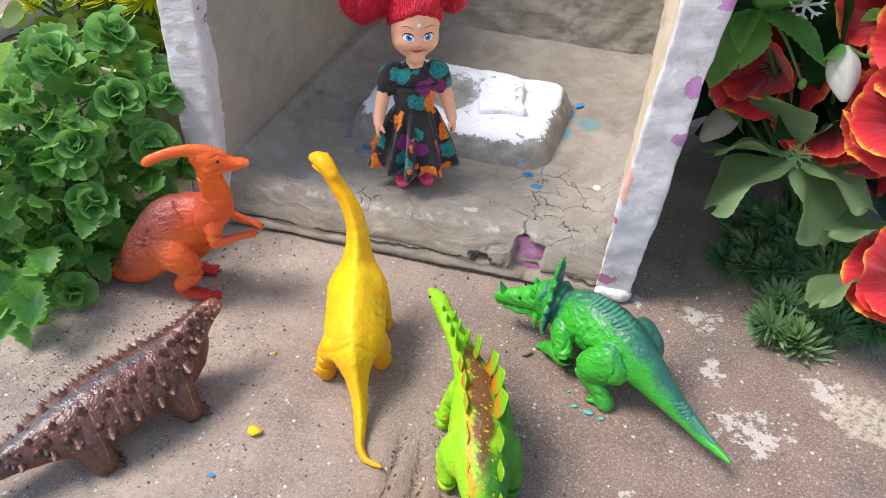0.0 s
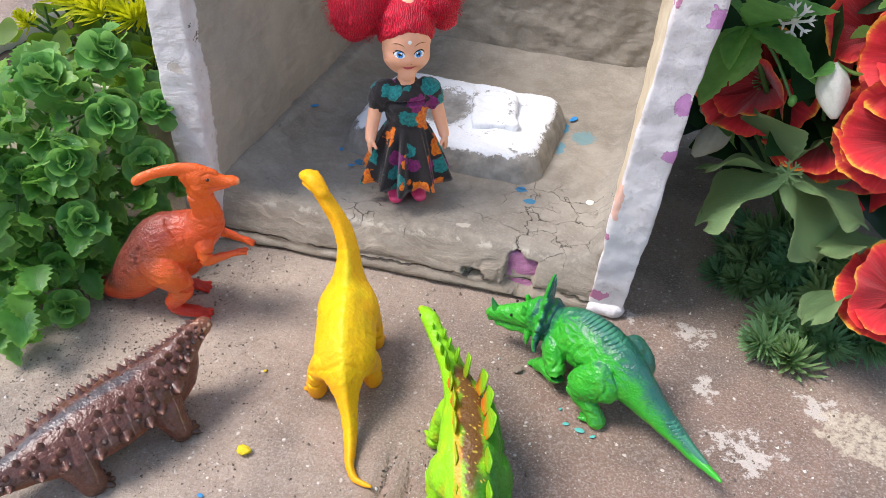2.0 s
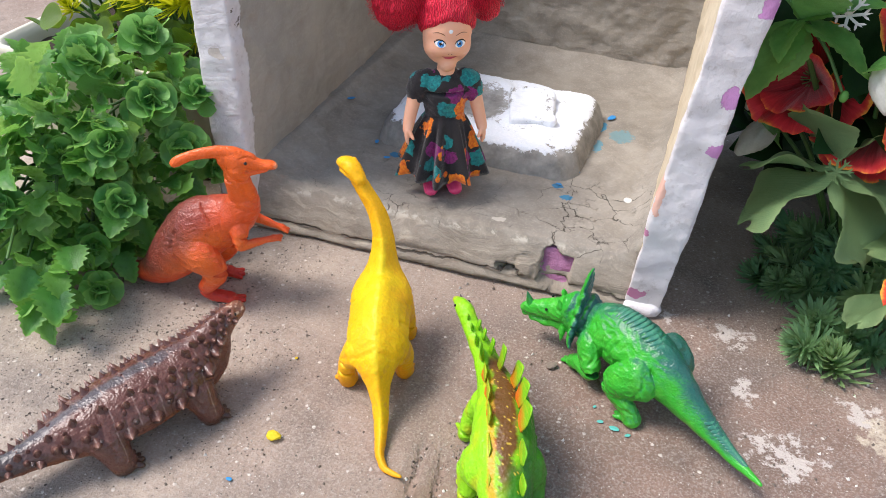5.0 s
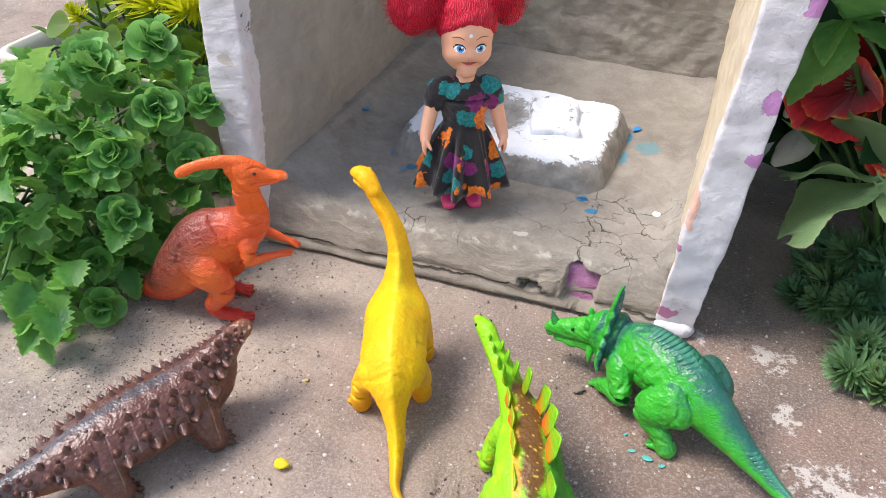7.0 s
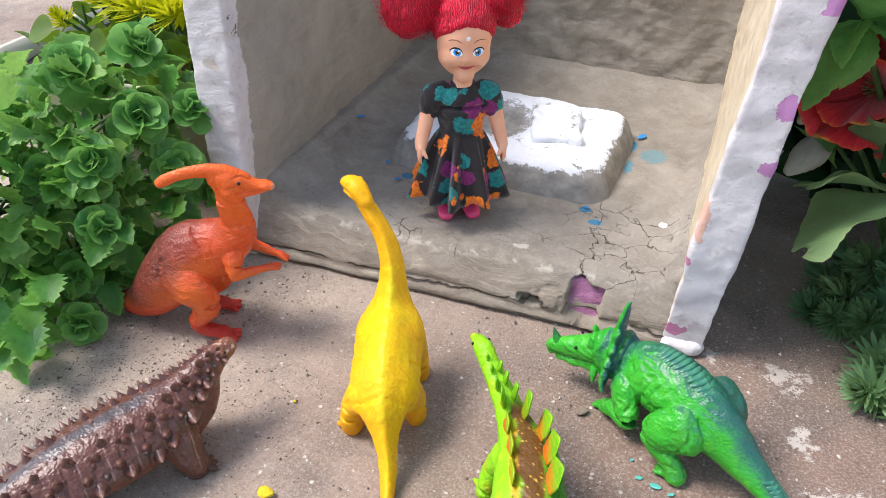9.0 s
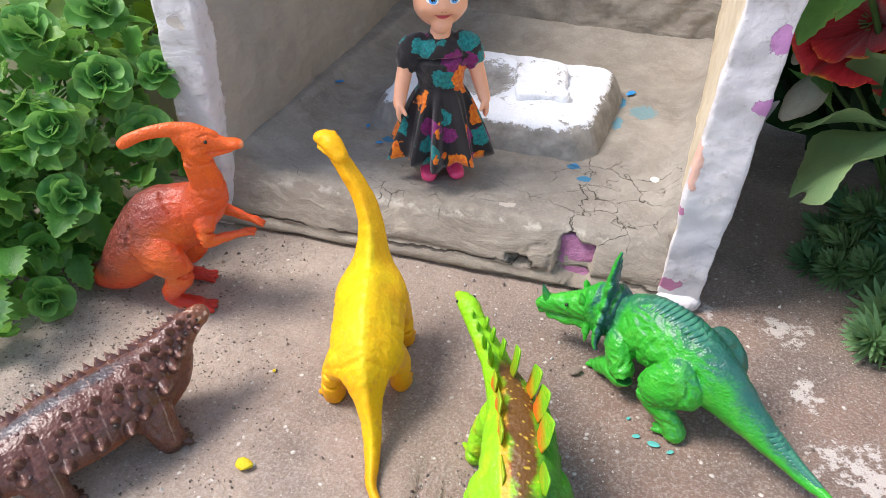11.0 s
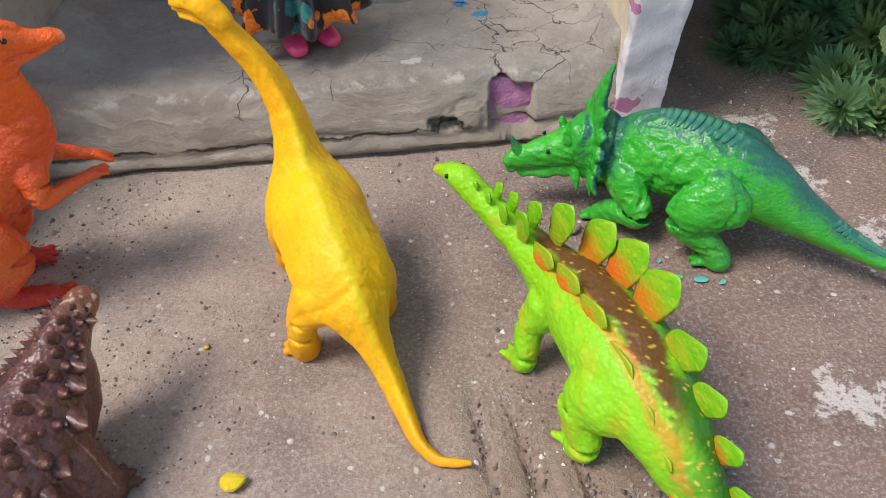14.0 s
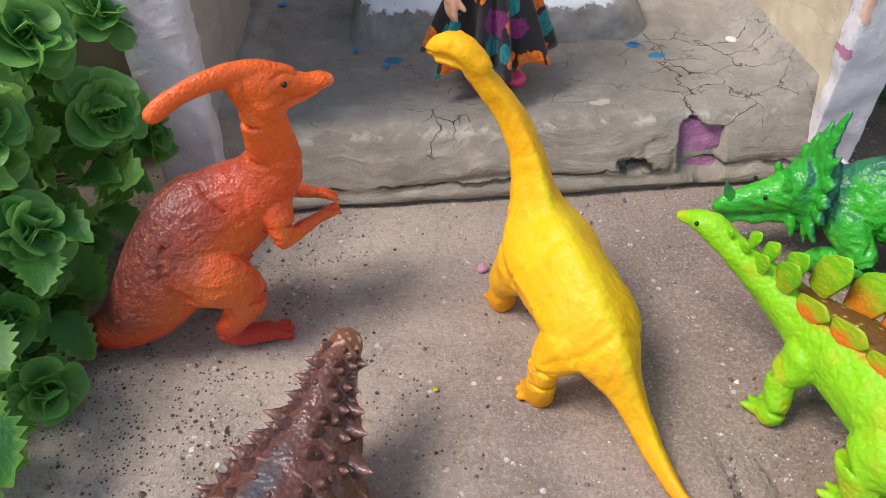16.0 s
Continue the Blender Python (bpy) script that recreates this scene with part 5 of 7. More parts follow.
def plated():
    me = thing("toy_plated_dinosaur", "lime-green plastic plated dinosaur toy with rust-tinted back plates", "toy dinosaur", pose(0.0017, -0.1112, 0, 0, 0, 110), "toy dinosaurs")
    bm = bmesh.new()
    limb(bm, [(-0.070, -0.003, 0.0055, 0.0012, 0.0012), (-0.056, -0.001, 0.0085, 0.0032, 0.0034), (-0.043, 0, 0.0150, 0.0062, 0.0068), (-0.030, 0, 0.0210, 0.0100, 0.0102), (-0.015, 0, 0.0240, 0.0125, 0.0125), (0, 0, 0.0248, 0.0112, 0.0120), (0.012, 0.001, 0.0252, 0.0088, 0.0105),
              (0.022, 0.0035, 0.0272, 0.0062, 0.0078), (0.031, 0.007, 0.0312, 0.0047, 0.0055), (0.038, 0.011, 0.0357, 0.0038, 0.0042), (0.0435, 0.0138, 0.0395, 0.0035, 0.0035)], n=26)
    limb(bm, [(0.042, 0.0130, 0.0388, 0.0034, 0.0037), (0.047, 0.0155, 0.0412, 0.0036, 0.0035), (0.0515, 0.0175, 0.0408, 0.0024, 0.0023), (0.0545, 0.0190, 0.0398, 0.0016, 0.0014)], side=(-0.3, 0.95, 0))
    for s, fx, rx in ((1, 0.0130, -0.0165), (-1, 0.0080, -0.0195)):
        limb(bm, [(0.012, s * 0.007, 0.022, 0.0048, 0.0062), (0.0135, s * 0.0108, 0.013, 0.0037, 0.0042), (fx - 0.002, s * 0.0125, 0.006, 0.0032, 0.0034), (fx - 0.001, s * 0.013, 0.0025, 0.0036, 0.0036)])
        feet(bm, (fx, s * 0.0135, 0), 0.0042, 0.6)
        limb(bm, [(-0.019, s * 0.0085, 0.022, 0.0066, 0.0095), (-0.015, s * 0.0122, 0.0145, 0.0050, 0.0066), (rx - 0.003, s * 0.0125, 0.0065, 0.0037, 0.0040), (rx - 0.001, s * 0.0125, 0.0025, 0.0040, 0.0040)])
        feet(bm, (rx, s * 0.0128, 0), 0.0046, 0.6)
    data = roughen(fused(bm, 0.0006, 4), (230, 0.0004, ""), (620, 0.00022, "ridge"))

    def coat(co, no):
        w = wobble(co, 140)
        c = np.tile(rgb(138, 204, 12), (len(co), 1))
        c = blend(c, rgb(182, 190, 24), 0.7 * ramp(w + 10 * (0.018 - co[:, 2]), 0.0, 0.5))
        # darker green on the -y flank only, then on top of the tail
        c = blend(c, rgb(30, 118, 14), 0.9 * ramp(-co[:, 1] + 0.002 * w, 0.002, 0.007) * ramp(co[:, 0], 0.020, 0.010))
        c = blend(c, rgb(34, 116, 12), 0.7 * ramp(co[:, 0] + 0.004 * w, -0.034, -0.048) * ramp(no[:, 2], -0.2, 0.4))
        c = blend(c, rgb(98, 40, 18), 0.95 * ramp(no[:, 2] - 110 * abs(co[:, 1]) + 0.4 * w, 0.30, 0.60) * ramp(co[:, 0], 0.030, 0.022) * ramp(co[:, 0], -0.042, -0.030))
        c = blend(c, rgb(214, 112, 26), 0.6 * ramp(co[:, 1] + 0.0012 * w, 0.0034, 0.0046) * ramp(co[:, 1] + 0.0012 * w, 0.0074, 0.0060) * ramp(no[:, 2], 0.3, 0.6) * ramp(co[:, 0], 0.020, 0.012) * ramp(co[:, 0], -0.058, -0.048))
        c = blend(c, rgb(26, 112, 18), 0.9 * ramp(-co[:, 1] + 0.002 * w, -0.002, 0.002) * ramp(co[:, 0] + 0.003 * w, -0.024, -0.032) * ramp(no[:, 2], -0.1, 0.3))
        gold = np.array([noise.noise(Vector(p) * 900) for p in co])
        c = blend(c, rgb(226, 190, 70), 0.8 * ramp(gold, 0.44, 0.52) * ramp(0.0055 - abs(co[:, 1]), 0.0, 0.002) * ramp(no[:, 2], 0.2, 0.7) * ramp(co[:, 0], 0.03, 0.01))
        return c

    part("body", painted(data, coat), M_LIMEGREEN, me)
    eyes(me, [(0.0475, 0.0192, 0.0422), (0.0502, 0.0134, 0.0422)], 0.0007)

    def plate(size, rust, base, tall=1.0):
        bm = bmesh.new()
        shape = lambda u: 0.68 + 0.37 * math.sin(math.pi / 2 * u / 0.60) if u < 0.60 else 1.05 * (1 - ((u - 0.60) / 0.40) ** 1.9) ** 0.75
        rows = []
        for side in (-1, 1):
            grid = []
            for i in range(15):
                u = i / 14
                half, thick = 0.0052 * size * shape(u), 0.0011 * (1 - 0.6 * u)
                ripple = 0.00016 * math.sin(30 * u) * (1 - u)
                grid.append([bm.verts.new((half * v - 0.0036 * size * u * u, side * thick * (1 - v * v) * (1 if u < 1 else 0) + ripple * v + 0.0012 * size * u * u + 0.0009 * size * u * v * v * shape(u), 0.0160 * tall * size * (u - 0.08 * u ** 4 * v * v * shape(u)))) for v in (-1, -0.85, -0.5, 0, 0.5, 0.85, 1)])
            rows.append(grid)
        for grid, flip in ((rows[0], False), (rows[1], True)):
            for i in range(14):
                for j in range(6):
                    q = (grid[i][j], grid[i][j + 1], grid[i + 1][j + 1], grid[i + 1][j])
                    bm.faces.new(q[::-1] if flip else q)
        bmesh.ops.remove_doubles(bm, verts=bm.verts, dist=0.00006)
        bmesh.ops.recalc_face_normals(bm, faces=bm.faces)
        data = mesh_of(bm, "plate")

        def tint(co, no):
            w = wobble(co, 300)
            c = np.tile(base, (len(co), 1))
            c = blend(c, rgb(190, 200, 40), 0.5 * ramp(np.sin(co[:, 0] * 5200 + 3 * w), 0.5, 1.0))
            return blend(c, rgb(216, 104, 14), rust * ramp(0.9 * size * tall * 0.0125 - co[:, 2] + 0.002 * w - 0.4 * abs(co[:, 0]), 0.0, 0.007 * size * tall))
        return painted(data, tint)

    # two rows of plates along the back: where, size, rust
    for s in (-1, 1):
        for k, (x, z, size, rust) in enumerate([(0.0385, 0.0395, 0.36, 0.0), (0.0345, 0.0372, 0.46, 0.0), (0.0290, 0.0350, 0.62, 0.05), (0.0222, 0.0345, 0.90, 0.25), (0.0140, 0.0342, 1.02, 0.85), (0.0035, 0.0352, 1.08, 1.0), (-0.0080, 0.0352, 1.10, 0.9), (-0.0195, 0.0325, 0.95, 0.35), (-0.0300, 0.0285, 0.78, 0.2), (-0.0390, 0.0225, 0.66, 0.9), (-0.0470, 0.0165, 0.50, 0.4)]):
            x = x + (0.0030 if s > 0 else -0.0012)
            z = z + (0.0020 if x > 0.018 else 0)
            y = s * (0.0012 + 0.0036 * min(1, max(0, (0.036 - x) / 0.03))) + max(0, x - 0.012) * 0.42
            far = s > 0 and x < 0.018
            lean = (-14 if far else 2) if s > 0 else (-10 if x > 0.02 else -16 if x > -0.012 else -9)
            part("plate", plate(size * (0.92 if far else 0.8 if s > 0 else 1.0), 0.95 if far else rust, rgb(150, 176, 16) if far else rgb(112, 186, 12), 0.46 if far else 1.0), M_LIMEGREEN, me, m=pose(x, y + (0.0016 if far else 0), z - 0.002, -lean, -6 if x > -0.01 else -22, 0))
    return me


long_neck(), crested(), armoured(), horned(), plated()


# ---------------------------------------------------------------- the doll
def doll_material(name, a, b, rough, scale=200, relief=0.00005, **more):
    return speckled(name, a, b, scale, rough, relief, **more)


def hair_material():
    n = Nodes("red_doll_hair")
    strand = n.node("ShaderNodeTexWave", Scale=300, Distortion=14.0, Detail=4.0, Vector=n.place).outputs["Fac"]
    tone = n.noise(90, 4)
    colour = n.mix(n.span(strand, 0.1, 0.9), rgb(160, 10, 36), n.mix(n.span(tone, 0.3, 0.7), rgb(208, 22, 52), rgb(232, 48, 76)))
    return n.done(colour, 0.5, n.bump(strand, 0.0004, 0.8), Specular_IOR_Level=0.3)


def doll():
    """One mesh: shoes, legs, dress, arms, head, painted face and hair."""
    mats = [doll_material("doll_skin", rgb(232, 168, 136), rgb(240, 182, 150), 0.42, Subsurface_Weight=0.1, Subsurface_Radius=(0.004, 0.002, 0.001)), fabric_print(), doll_material("pink_shoe_plastic", rgb(226, 60, 116), rgb(236, 82, 132), 0.3), hair_material(),
            doll_material("eye_white", rgb(240, 240, 240), rgb(245, 245, 245), 0.25), doll_material("eye_blue", rgb(40, 120, 200), rgb(90, 170, 226), 0.25, 900), M_EYE, doll_material("lip_paint", rgb(186, 60, 84), rgb(200, 80, 98), 0.35), doll_material("brow_paint", rgb(112, 60, 34), rgb(126, 70, 42), 0.5)]
    total = bmesh.new()

    HEAD = Matrix.Translation((0, 0, 0.0768)) @ Matrix.Scale(0.98, 4) @ Matrix.Translation((0, 0, -0.0775))

    def take(bm_or_mesh, index, m=None):
        data = bm_or_mesh if isinstance(bm_or_mesh, bpy.types.Mesh) else mesh_of(bm_or_mesh, "bit")
        start = len(total.faces)
        if m is not None:
            data.transform(m)
        total.from_mesh(data)
        total.faces.ensure_lookup_table()
        for f in total.faces[start:]:
            f.material_index, f.smooth = index, True

    # shoes and legs
    bm = bmesh.new()
    for s in (-1, 1):
        limb(bm, [(s * 0.0062, 0.003, 0.0038, 0.0036, 0.0036), (s * 0.0064, -0.002, 0.0036, 0.0042, 0.0035), (s * 0.0068, -0.0065, 0.0028, 0.0038, 0.0027)], side=(1, 0, 0))
        limb(bm, [(s * 0.0062, 0.003, 0.0035, 0.0035, 0.0035), (s * 0.0062, 0.003, 0.007, 0.0033, 0.0033)], side=(1, 0, 0))
    take(fused(bm, 0.0006, 3), 2)
    bm = bmesh.new()
    for s in (-1, 1):
        limb(bm, [(s * 0.0062, 0.002, 0.006, 0.0026, 0.0026), (s * 0.0062, 0.002, 0.014, 0.0032, 0.0032), (s * 0.006, 0.001, 0.03, 0.0042, 0.0042)], side=(1, 0, 0))
    take(bm, 0)
    # gathered skirt: folds deepen towards the hem
    bm = bmesh.new()
    loops, n = [], 120
    for sheet in (0, 1):
        for i in range(15):
            u = i / 14 if sheet == 0 else 1 - i / 14
            loop = []
            for k in range(n):
                a = 2 * math.pi * k / n
                fold = math.sin(10 * a + 0.9 * math.sin(3 * a)) + 0.45 * math.sin(17 * a + 1.3)
                r = 0.0100 + 0.0108 * u ** 0.8 + 0.0040 * u ** 0.8 * fold - 0.0006 * sheet
                hem = 0.0012 * math.sin(5 * a + 1) + 0.0008 * math.sin(13 * a)
                loop.append(bm.verts.new((r * 1.02 * math.cos(a), r * 0.92 * math.sin(a) + 0.0025 * u, 0.0465 - 0.0340 * u + hem * u)))
            loops.append(loop)
    for p, q in zip(loops, loops[1:]):
        for k in range(n):
            bm.faces.new((p[k], q[k], q[(k + 1) % n], p[(k + 1) % n]))
    take(bm, 1)
    # bodice and puffed sleeves
    bm = bmesh.new()
    limb(bm, [(0, 0, 0.043, 0.0106, 0.0088), (0, 0, 0.050, 0.0106, 0.0086), (0, -0.0005, 0.060, 0.0116, 0.0090), (0, 0, 0.0655, 0.0108, 0.0078), (0, 0.0005, 0.0678, 0.0070, 0.0054)], side=(1, 0, 0), n=24)
    for s in (-1, 1):
        limb(bm, [(s * 0.0088, 0, 0.0670, 0.004, 0.005), (s * 0.0122, 0, 0.0645, 0.0056, 0.0062), (s * 0.0146, 0, 0.0595, 0.0048, 0.0056), (s * 0.0150, 0, 0.0570, 0.0042, 0.0048)], side=(0, 1, 0))
    take(roughen(fused(bm, 0.0007, 9), (300, 0.0006, ""), (800, 0.0002, "")), 1)
    # arms with mitten hands and thumbs
    bm = bmesh.new()
    for s in (-1, 1):
        limb(bm, [(s * 0.0146, 0, 0.0615, 0.0034, 0.0036), (s * 0.0166, -0.0010, 0.053, 0.0034, 0.0036), (s * 0.0186, -0.003, 0.045, 0.0029, 0.0032), (s * 0.0196, -0.005, 0.0405, 0.0026, 0.0028)], side=(0, 1, 0))
        for j in range(4):
            limb(bm, [(s * 0.0198, -0.0040 - 0.0013 * j + 0.0012, 0.0405, 0.0016, 0.0016), (s * 0.0202, -0.0040 - 0.0016 * j + 0.0012, 0.0360, 0.0012, 0.0012), (s * 0.0196, -0.0040 - 0.0016 * j + 0.001, 0.0325 + 0.0006 * abs(j - 1.5), 0.0007, 0.0007)], side=(0, 1, 0), n=8)
        limb(bm, [(s * 0.0190, -0.0068, 0.0405, 0.0012, 0.0012), (s * 0.0172, -0.0090, 0.0370, 0.0009, 0.0009)], side=(0, 1, 0), n=8)
    limb(bm, [(0, 0, 0.066, 0.0058, 0.005), (0, -0.0002, 0.0745, 0.0042, 0.0042), (0, -0.0005, 0.082, 0.0044, 0.0046)], side=(1, 0, 0))
    take(fused(bm, 0.0005, 3), 0)
    # head
    bm = bmesh.new()
    limb(bm, [(0, -0.0042, 0.0772, 0.0050, 0.0050), (0, -0.0030, 0.0790, 0.0086, 0.0092), (0, -0.0015, 0.0828, 0.0116, 0.0117), (0, 0, 0.0890, 0.0121, 0.0124), (0, 0.0005, 0.0960, 0.0127, 0.0128), (0, 0.001, 0.103, 0.0108, 0.0112), (0, 0.001, 0.108, 0.006, 0.006)], side=(1, 0, 0), n=28)
    ball(bm, (0, -0.0120, 0.0862), 0.0011, squash=(1, 1.0, 0.9))
    
    for s in (-1, 1):
        ball(bm, (s * 0.0112, 0.001, 0.0885), 0.0022, squash=(0.5, 0.9, 1.2))
    face = fused(bm, 0.0006, 5)
    skin, skin_no = co_of(face)
    take(face, 0, HEAD)

    def on_face(x, z, lift):
        near = np.argmin((skin[:, 0] - x) ** 2 + (skin[:, 2] - z) ** 2 + (skin[:, 1] > -0.002) * 1.0)
        return Vector((x, skin[near][1] - lift, z))

    def disc(x, z, rx, rz, lift, index, bend=0.0, turn=0.0):
        bm = bmesh.new()
        mid = bm.verts.new(on_face(x, z, lift + 0.00012))
        ring = []
        for k in range(16):
            a = 2 * math.pi * k / 16
            dx, dz = rx * math.cos(a), rz * math.sin(a) - bend * math.cos(a) ** 2
            dx, dz = dx * math.cos(turn) - dz * math.sin(turn), dx * math.sin(turn) + dz * math.cos(turn)
            ring.append(bm.verts.new(on_face(x + dx, z + dz, lift)))
        for k in range(16):
            bm.faces.new((mid, ring[k], ring[(k + 1) % 16]))
        take(bm, index, HEAD)

    for s in (-1, 1):
        disc(s * 0.0050, 0.0902, 0.0028, 0.0018, 0.00010, 6, 0.0003, s * 0.10)
        disc(s * 0.0049, 0.0896, 0.0026, 0.0017, 0.00020, 4, 0.0002, s * 0.08)
        disc(s * 0.0047, 0.0897, 0.0016, 0.0017, 0.00030, 5)
        disc(s * 0.0046, 0.0898, 0.0009, 0.0010, 0.00040, 6)
        # white dot painted as the eye's highlight
        disc(s * 0.0040, 0.0905, 0.0005, 0.0005, 0.00050, 4)
        disc(s * 0.0054, 0.0952, 0.0031, 0.00018, 0.00015, 8, 0.0011, s * 0.10)
        disc(s * 0.0008, 0.0846, 0.0003, 0.0002, 0.0002, 8)
    disc(0, 0.0820, 0.0040, 0.0006, 0.0003, 7, -0.0012)
    disc(0, 0.0813, 0.0028, 0.0007, 0.0004, 7, -0.0006)
    for k in range(5):
        a = math.pi * k / 5
        disc(0, 0.0962, 0.0011, 0.00035, 0.0004 + 0.00004 * k, 4, 0.0, a)
    # hair: a swept-up cap and two puffed bunches, with loose strands
    bm = bmesh.new()
    ball(bm, (0, 0, 0), 1.0, 48, 32)
    for v in bm.verts:
        p = Vector((v.co.x * 0.0141, 0.0022 + v.co.y * 0.0146, 0.0975 + v.co.z * 0.0155))
        line = 0.1012 - 45 * p.x * p.x - 0.55 * max(0, p.y + 0.004)
        bare = min(1, max(0, (line - p.z) / 0.0012)) * min(1, max(0, (0.004 - p.y) / 0.003))
        v.co = Vector((0, 0.002, 0.0965)) + (p - Vector((0, 0.002, 0.0965))) * (1 - 0.24 * bare)
    for s, r in ((-1, 0.0150), (1, 0.0105)):
        ball(bm, (s * (0.0085 + r * 0.9), 0.010, 0.1075), r, 18, 12, (1, 0.95, 1.08)), ball(bm, (s * (0.0110 + r * 0.9), 0.0115, 0.1010), r * 0.78, 14, 10)
    take(roughen(fused(bm, 0.0009, 3), (160, 0.0011, ""), (520, 0.0005, "ridge")), 3, HEAD)
    rng = random.Random(8)
    bm = bmesh.new()
    for s, r, many in ((-1, 0.0152, 330), (1, 0.0108, 220)):
        c = Vector((s * (0.0090 + r * 0.9), 0.0102, 0.1068))
        for _ in range(many):
            d = Vector((rng.gauss(0, 1), rng.gauss(0, 1), rng.gauss(0, 1))).normalized()
            e = d.cross(Vector((rng.gauss(0, 1), rng.gauss(0, 1), rng.gauss(0, 1)))).normalized()
            arc = rng.uniform(0.5, 1.3)
            lift = rng.uniform(0.96, 1.10)
            prev = None
            for i in range(6):
                a = arc * i / 5
                p = c + (d * math.cos(a) + e * math.sin(a)) * (r * (lift + 0.05 * i * rng.uniform(0, 1)))
                side = d.cross(e) * 0.00012
                pair = (bm.verts.new(p - side), bm.verts.new(p + side))
                if prev:
                    bm.faces.new((prev[0], prev[1], pair[1], pair[0]))
                prev = pair
    take(bm, 3, HEAD)
    data = bpy.data.meshes.new("doll")
    total.to_mesh(data)
    total.free()
    for m in mats:
        data.materials.append(m)
    ob = tagged(new("doll", data), "small doll with red hair in a black printed dress", "doll")
    ob.matrix_world = pose(-0.0800, 0.0335, 0.0268, 0, 0, 29)
    return ob


doll()


# ---------------------------------------------------------------- foliage
M_ROSETTE = leaf_material("rosette_green", rgb(42, 108, 50), rgb(92, 160, 76), rgb(156, 208, 112), 0.28, 110)
M_HOLLY = leaf_material("toothed_leaf_green", rgb(30, 88, 44), rgb(78, 146, 64), rgb(150, 202, 90), 0.28, 90)
M_TOOTHED = leaf_material("mid_toothed_leaf_green", rgb(40, 100, 52), rgb(96, 160, 76), rgb(176, 216, 110), 0.26, 90)
M_STEM = speckled("green_stem", rgb(52, 92, 44), rgb(86, 118, 58), 200, 0.5)
M_ROUND = leaf_material("round_leaf_green", rgb(34, 66, 20), rgb(82, 118, 34), rgb(122, 150, 40), 0.4, 60)
M_LIMEBUSH = leaf_material("yellow_green_needle", rgb(146, 160, 12), rgb(206, 212, 20), rgb(226, 222, 40), 0.45, 90)
M_SPRIG = leaf_material("blue_green_needle", rgb(66, 126, 100), rgb(120, 172, 124), rgb(196, 212, 132), 0.40, 160, through_light=0.3)
M_SATIN = leaf_material("satin_leaf_green", rgb(66, 132, 60), rgb(112, 176, 88), rgb(152, 202, 108), 0.42, 140)
# near-black green for the leaves added to darken the gap by the wall
M_SHADING = leaf_material("deep_leaf_green", rgb(14, 40, 18), rgb(28, 66, 28), rgb(40, 84, 34), 0.5, 60)
M_CLOTH = leaf_material("cloth_leaf_green", rgb(78, 134, 90), rgb(128, 172, 112), rgb(184, 208, 146), 0.75, 40, True, 0.3)
M_BUD = speckled("white_silk", rgb(186, 186, 172), rgb(216, 214, 204), 120, 0.6, 0.0002)
M_PINKBUD = speckled("pink_silk", rgb(186, 30, 86), rgb(222, 70, 120), 120, 0.6, 0.0002)
M_POT = speckled("cream_pot_plastic", rgb(214, 208, 186), rgb(228, 222, 202), 30, 0.45, 0.0001)
M_SOIL = speckled("dark_soil", rgb(46, 38, 30), rgb(70, 58, 46), 90, 0.95, 0.001)


def petal_material():
    n = Nodes("red_silk_petal")
    rim = n.node("ShaderNodeAttribute")
    rim.attribute_name = "rim"
    xyz = n.node("ShaderNodeSeparateXYZ", Vector=n.place)
    turn = n.math("ARCTAN2", xyz.outputs["Y"], xyz.outputs["X"])
    fan = n.node("ShaderNodeCombineXYZ", X=n.math("MULTIPLY", turn, 14.0), Y=n.math("MULTIPLY", rim.outputs["Fac"], 0.8))
    streak = n.noise(1.0, 5, 0.65, fan.outputs[0])
    along = n.math("ADD", rim.outputs["Fac"], n.math("MULTIPLY", n.math("SUBTRACT", streak, 0.5), 0.7))
    colour = n.mix(n.span(along, 0.0, 0.45), rgb(160, 6, 24), rgb(206, 20, 34))
    colour = n.mix(n.math("MULTIPLY", n.span(streak, 0.5, 0.7), 0.5), colour, rgb(238, 66, 74))
    colour = n.mix(n.span(along, 0.62, 0.95), colour, rgb(232, 84, 36))
    colour = n.mix(n.span(along, 0.86, 1.05), colour, rgb(240, 168, 50))
    return n.done(colour, 0.6, n.bump(n.math("ADD", streak, n.math("MULTIPLY", n.noise(1500, 3), 0.4)), 0.0005, 0.8), Sheen_Weight=0.3, Subsurface_Weight=0.1, Subsurface_Radius=(0.003, 0.001, 0.001))


M_PETAL = petal_material()


def outline_leaf(u):
    return max(0.04, math.sin(math.pi * min(1, u ** 0.75)) ** 0.8) if u < 1 else 0.03


def outline_round(u):
    return max(0.1, math.sin(math.pi * u ** 1.3) ** 0.55) if u < 1 else 0.2


def outline_needle(u):
    return (0.5 + 0.9 * u) * (1 - u) ** 0.55 + 0.02


def rimmed(data, nu, nv):
    """Marks how near each point of a petal lies to its free edge."""
    rim = [max(abs(2 * j / nv - 1) ** 3 * min(1, i / nu * 1.6), (i / nu) ** 6) for i in range(nu + 1) for j in range(nv + 1)]
    data.attributes.new("rim", "FLOAT", "POINT").data.foreach_set("value", rim)
    return data


def outline_spoon(u):
    """Broad and cupped, drawn out to a small point."""
    return 0.30 + 0.95 * math.sin(math.pi / 2 * min(1, u / 0.62)) - 0.25 if u < 0.62 else max(0.03, math.sqrt(max(0.0, 1 - ((u - 0.62) / 0.36) ** 2))) if u < 0.95 else max(0.02, 0.36 * (1 - u) / 0.05)


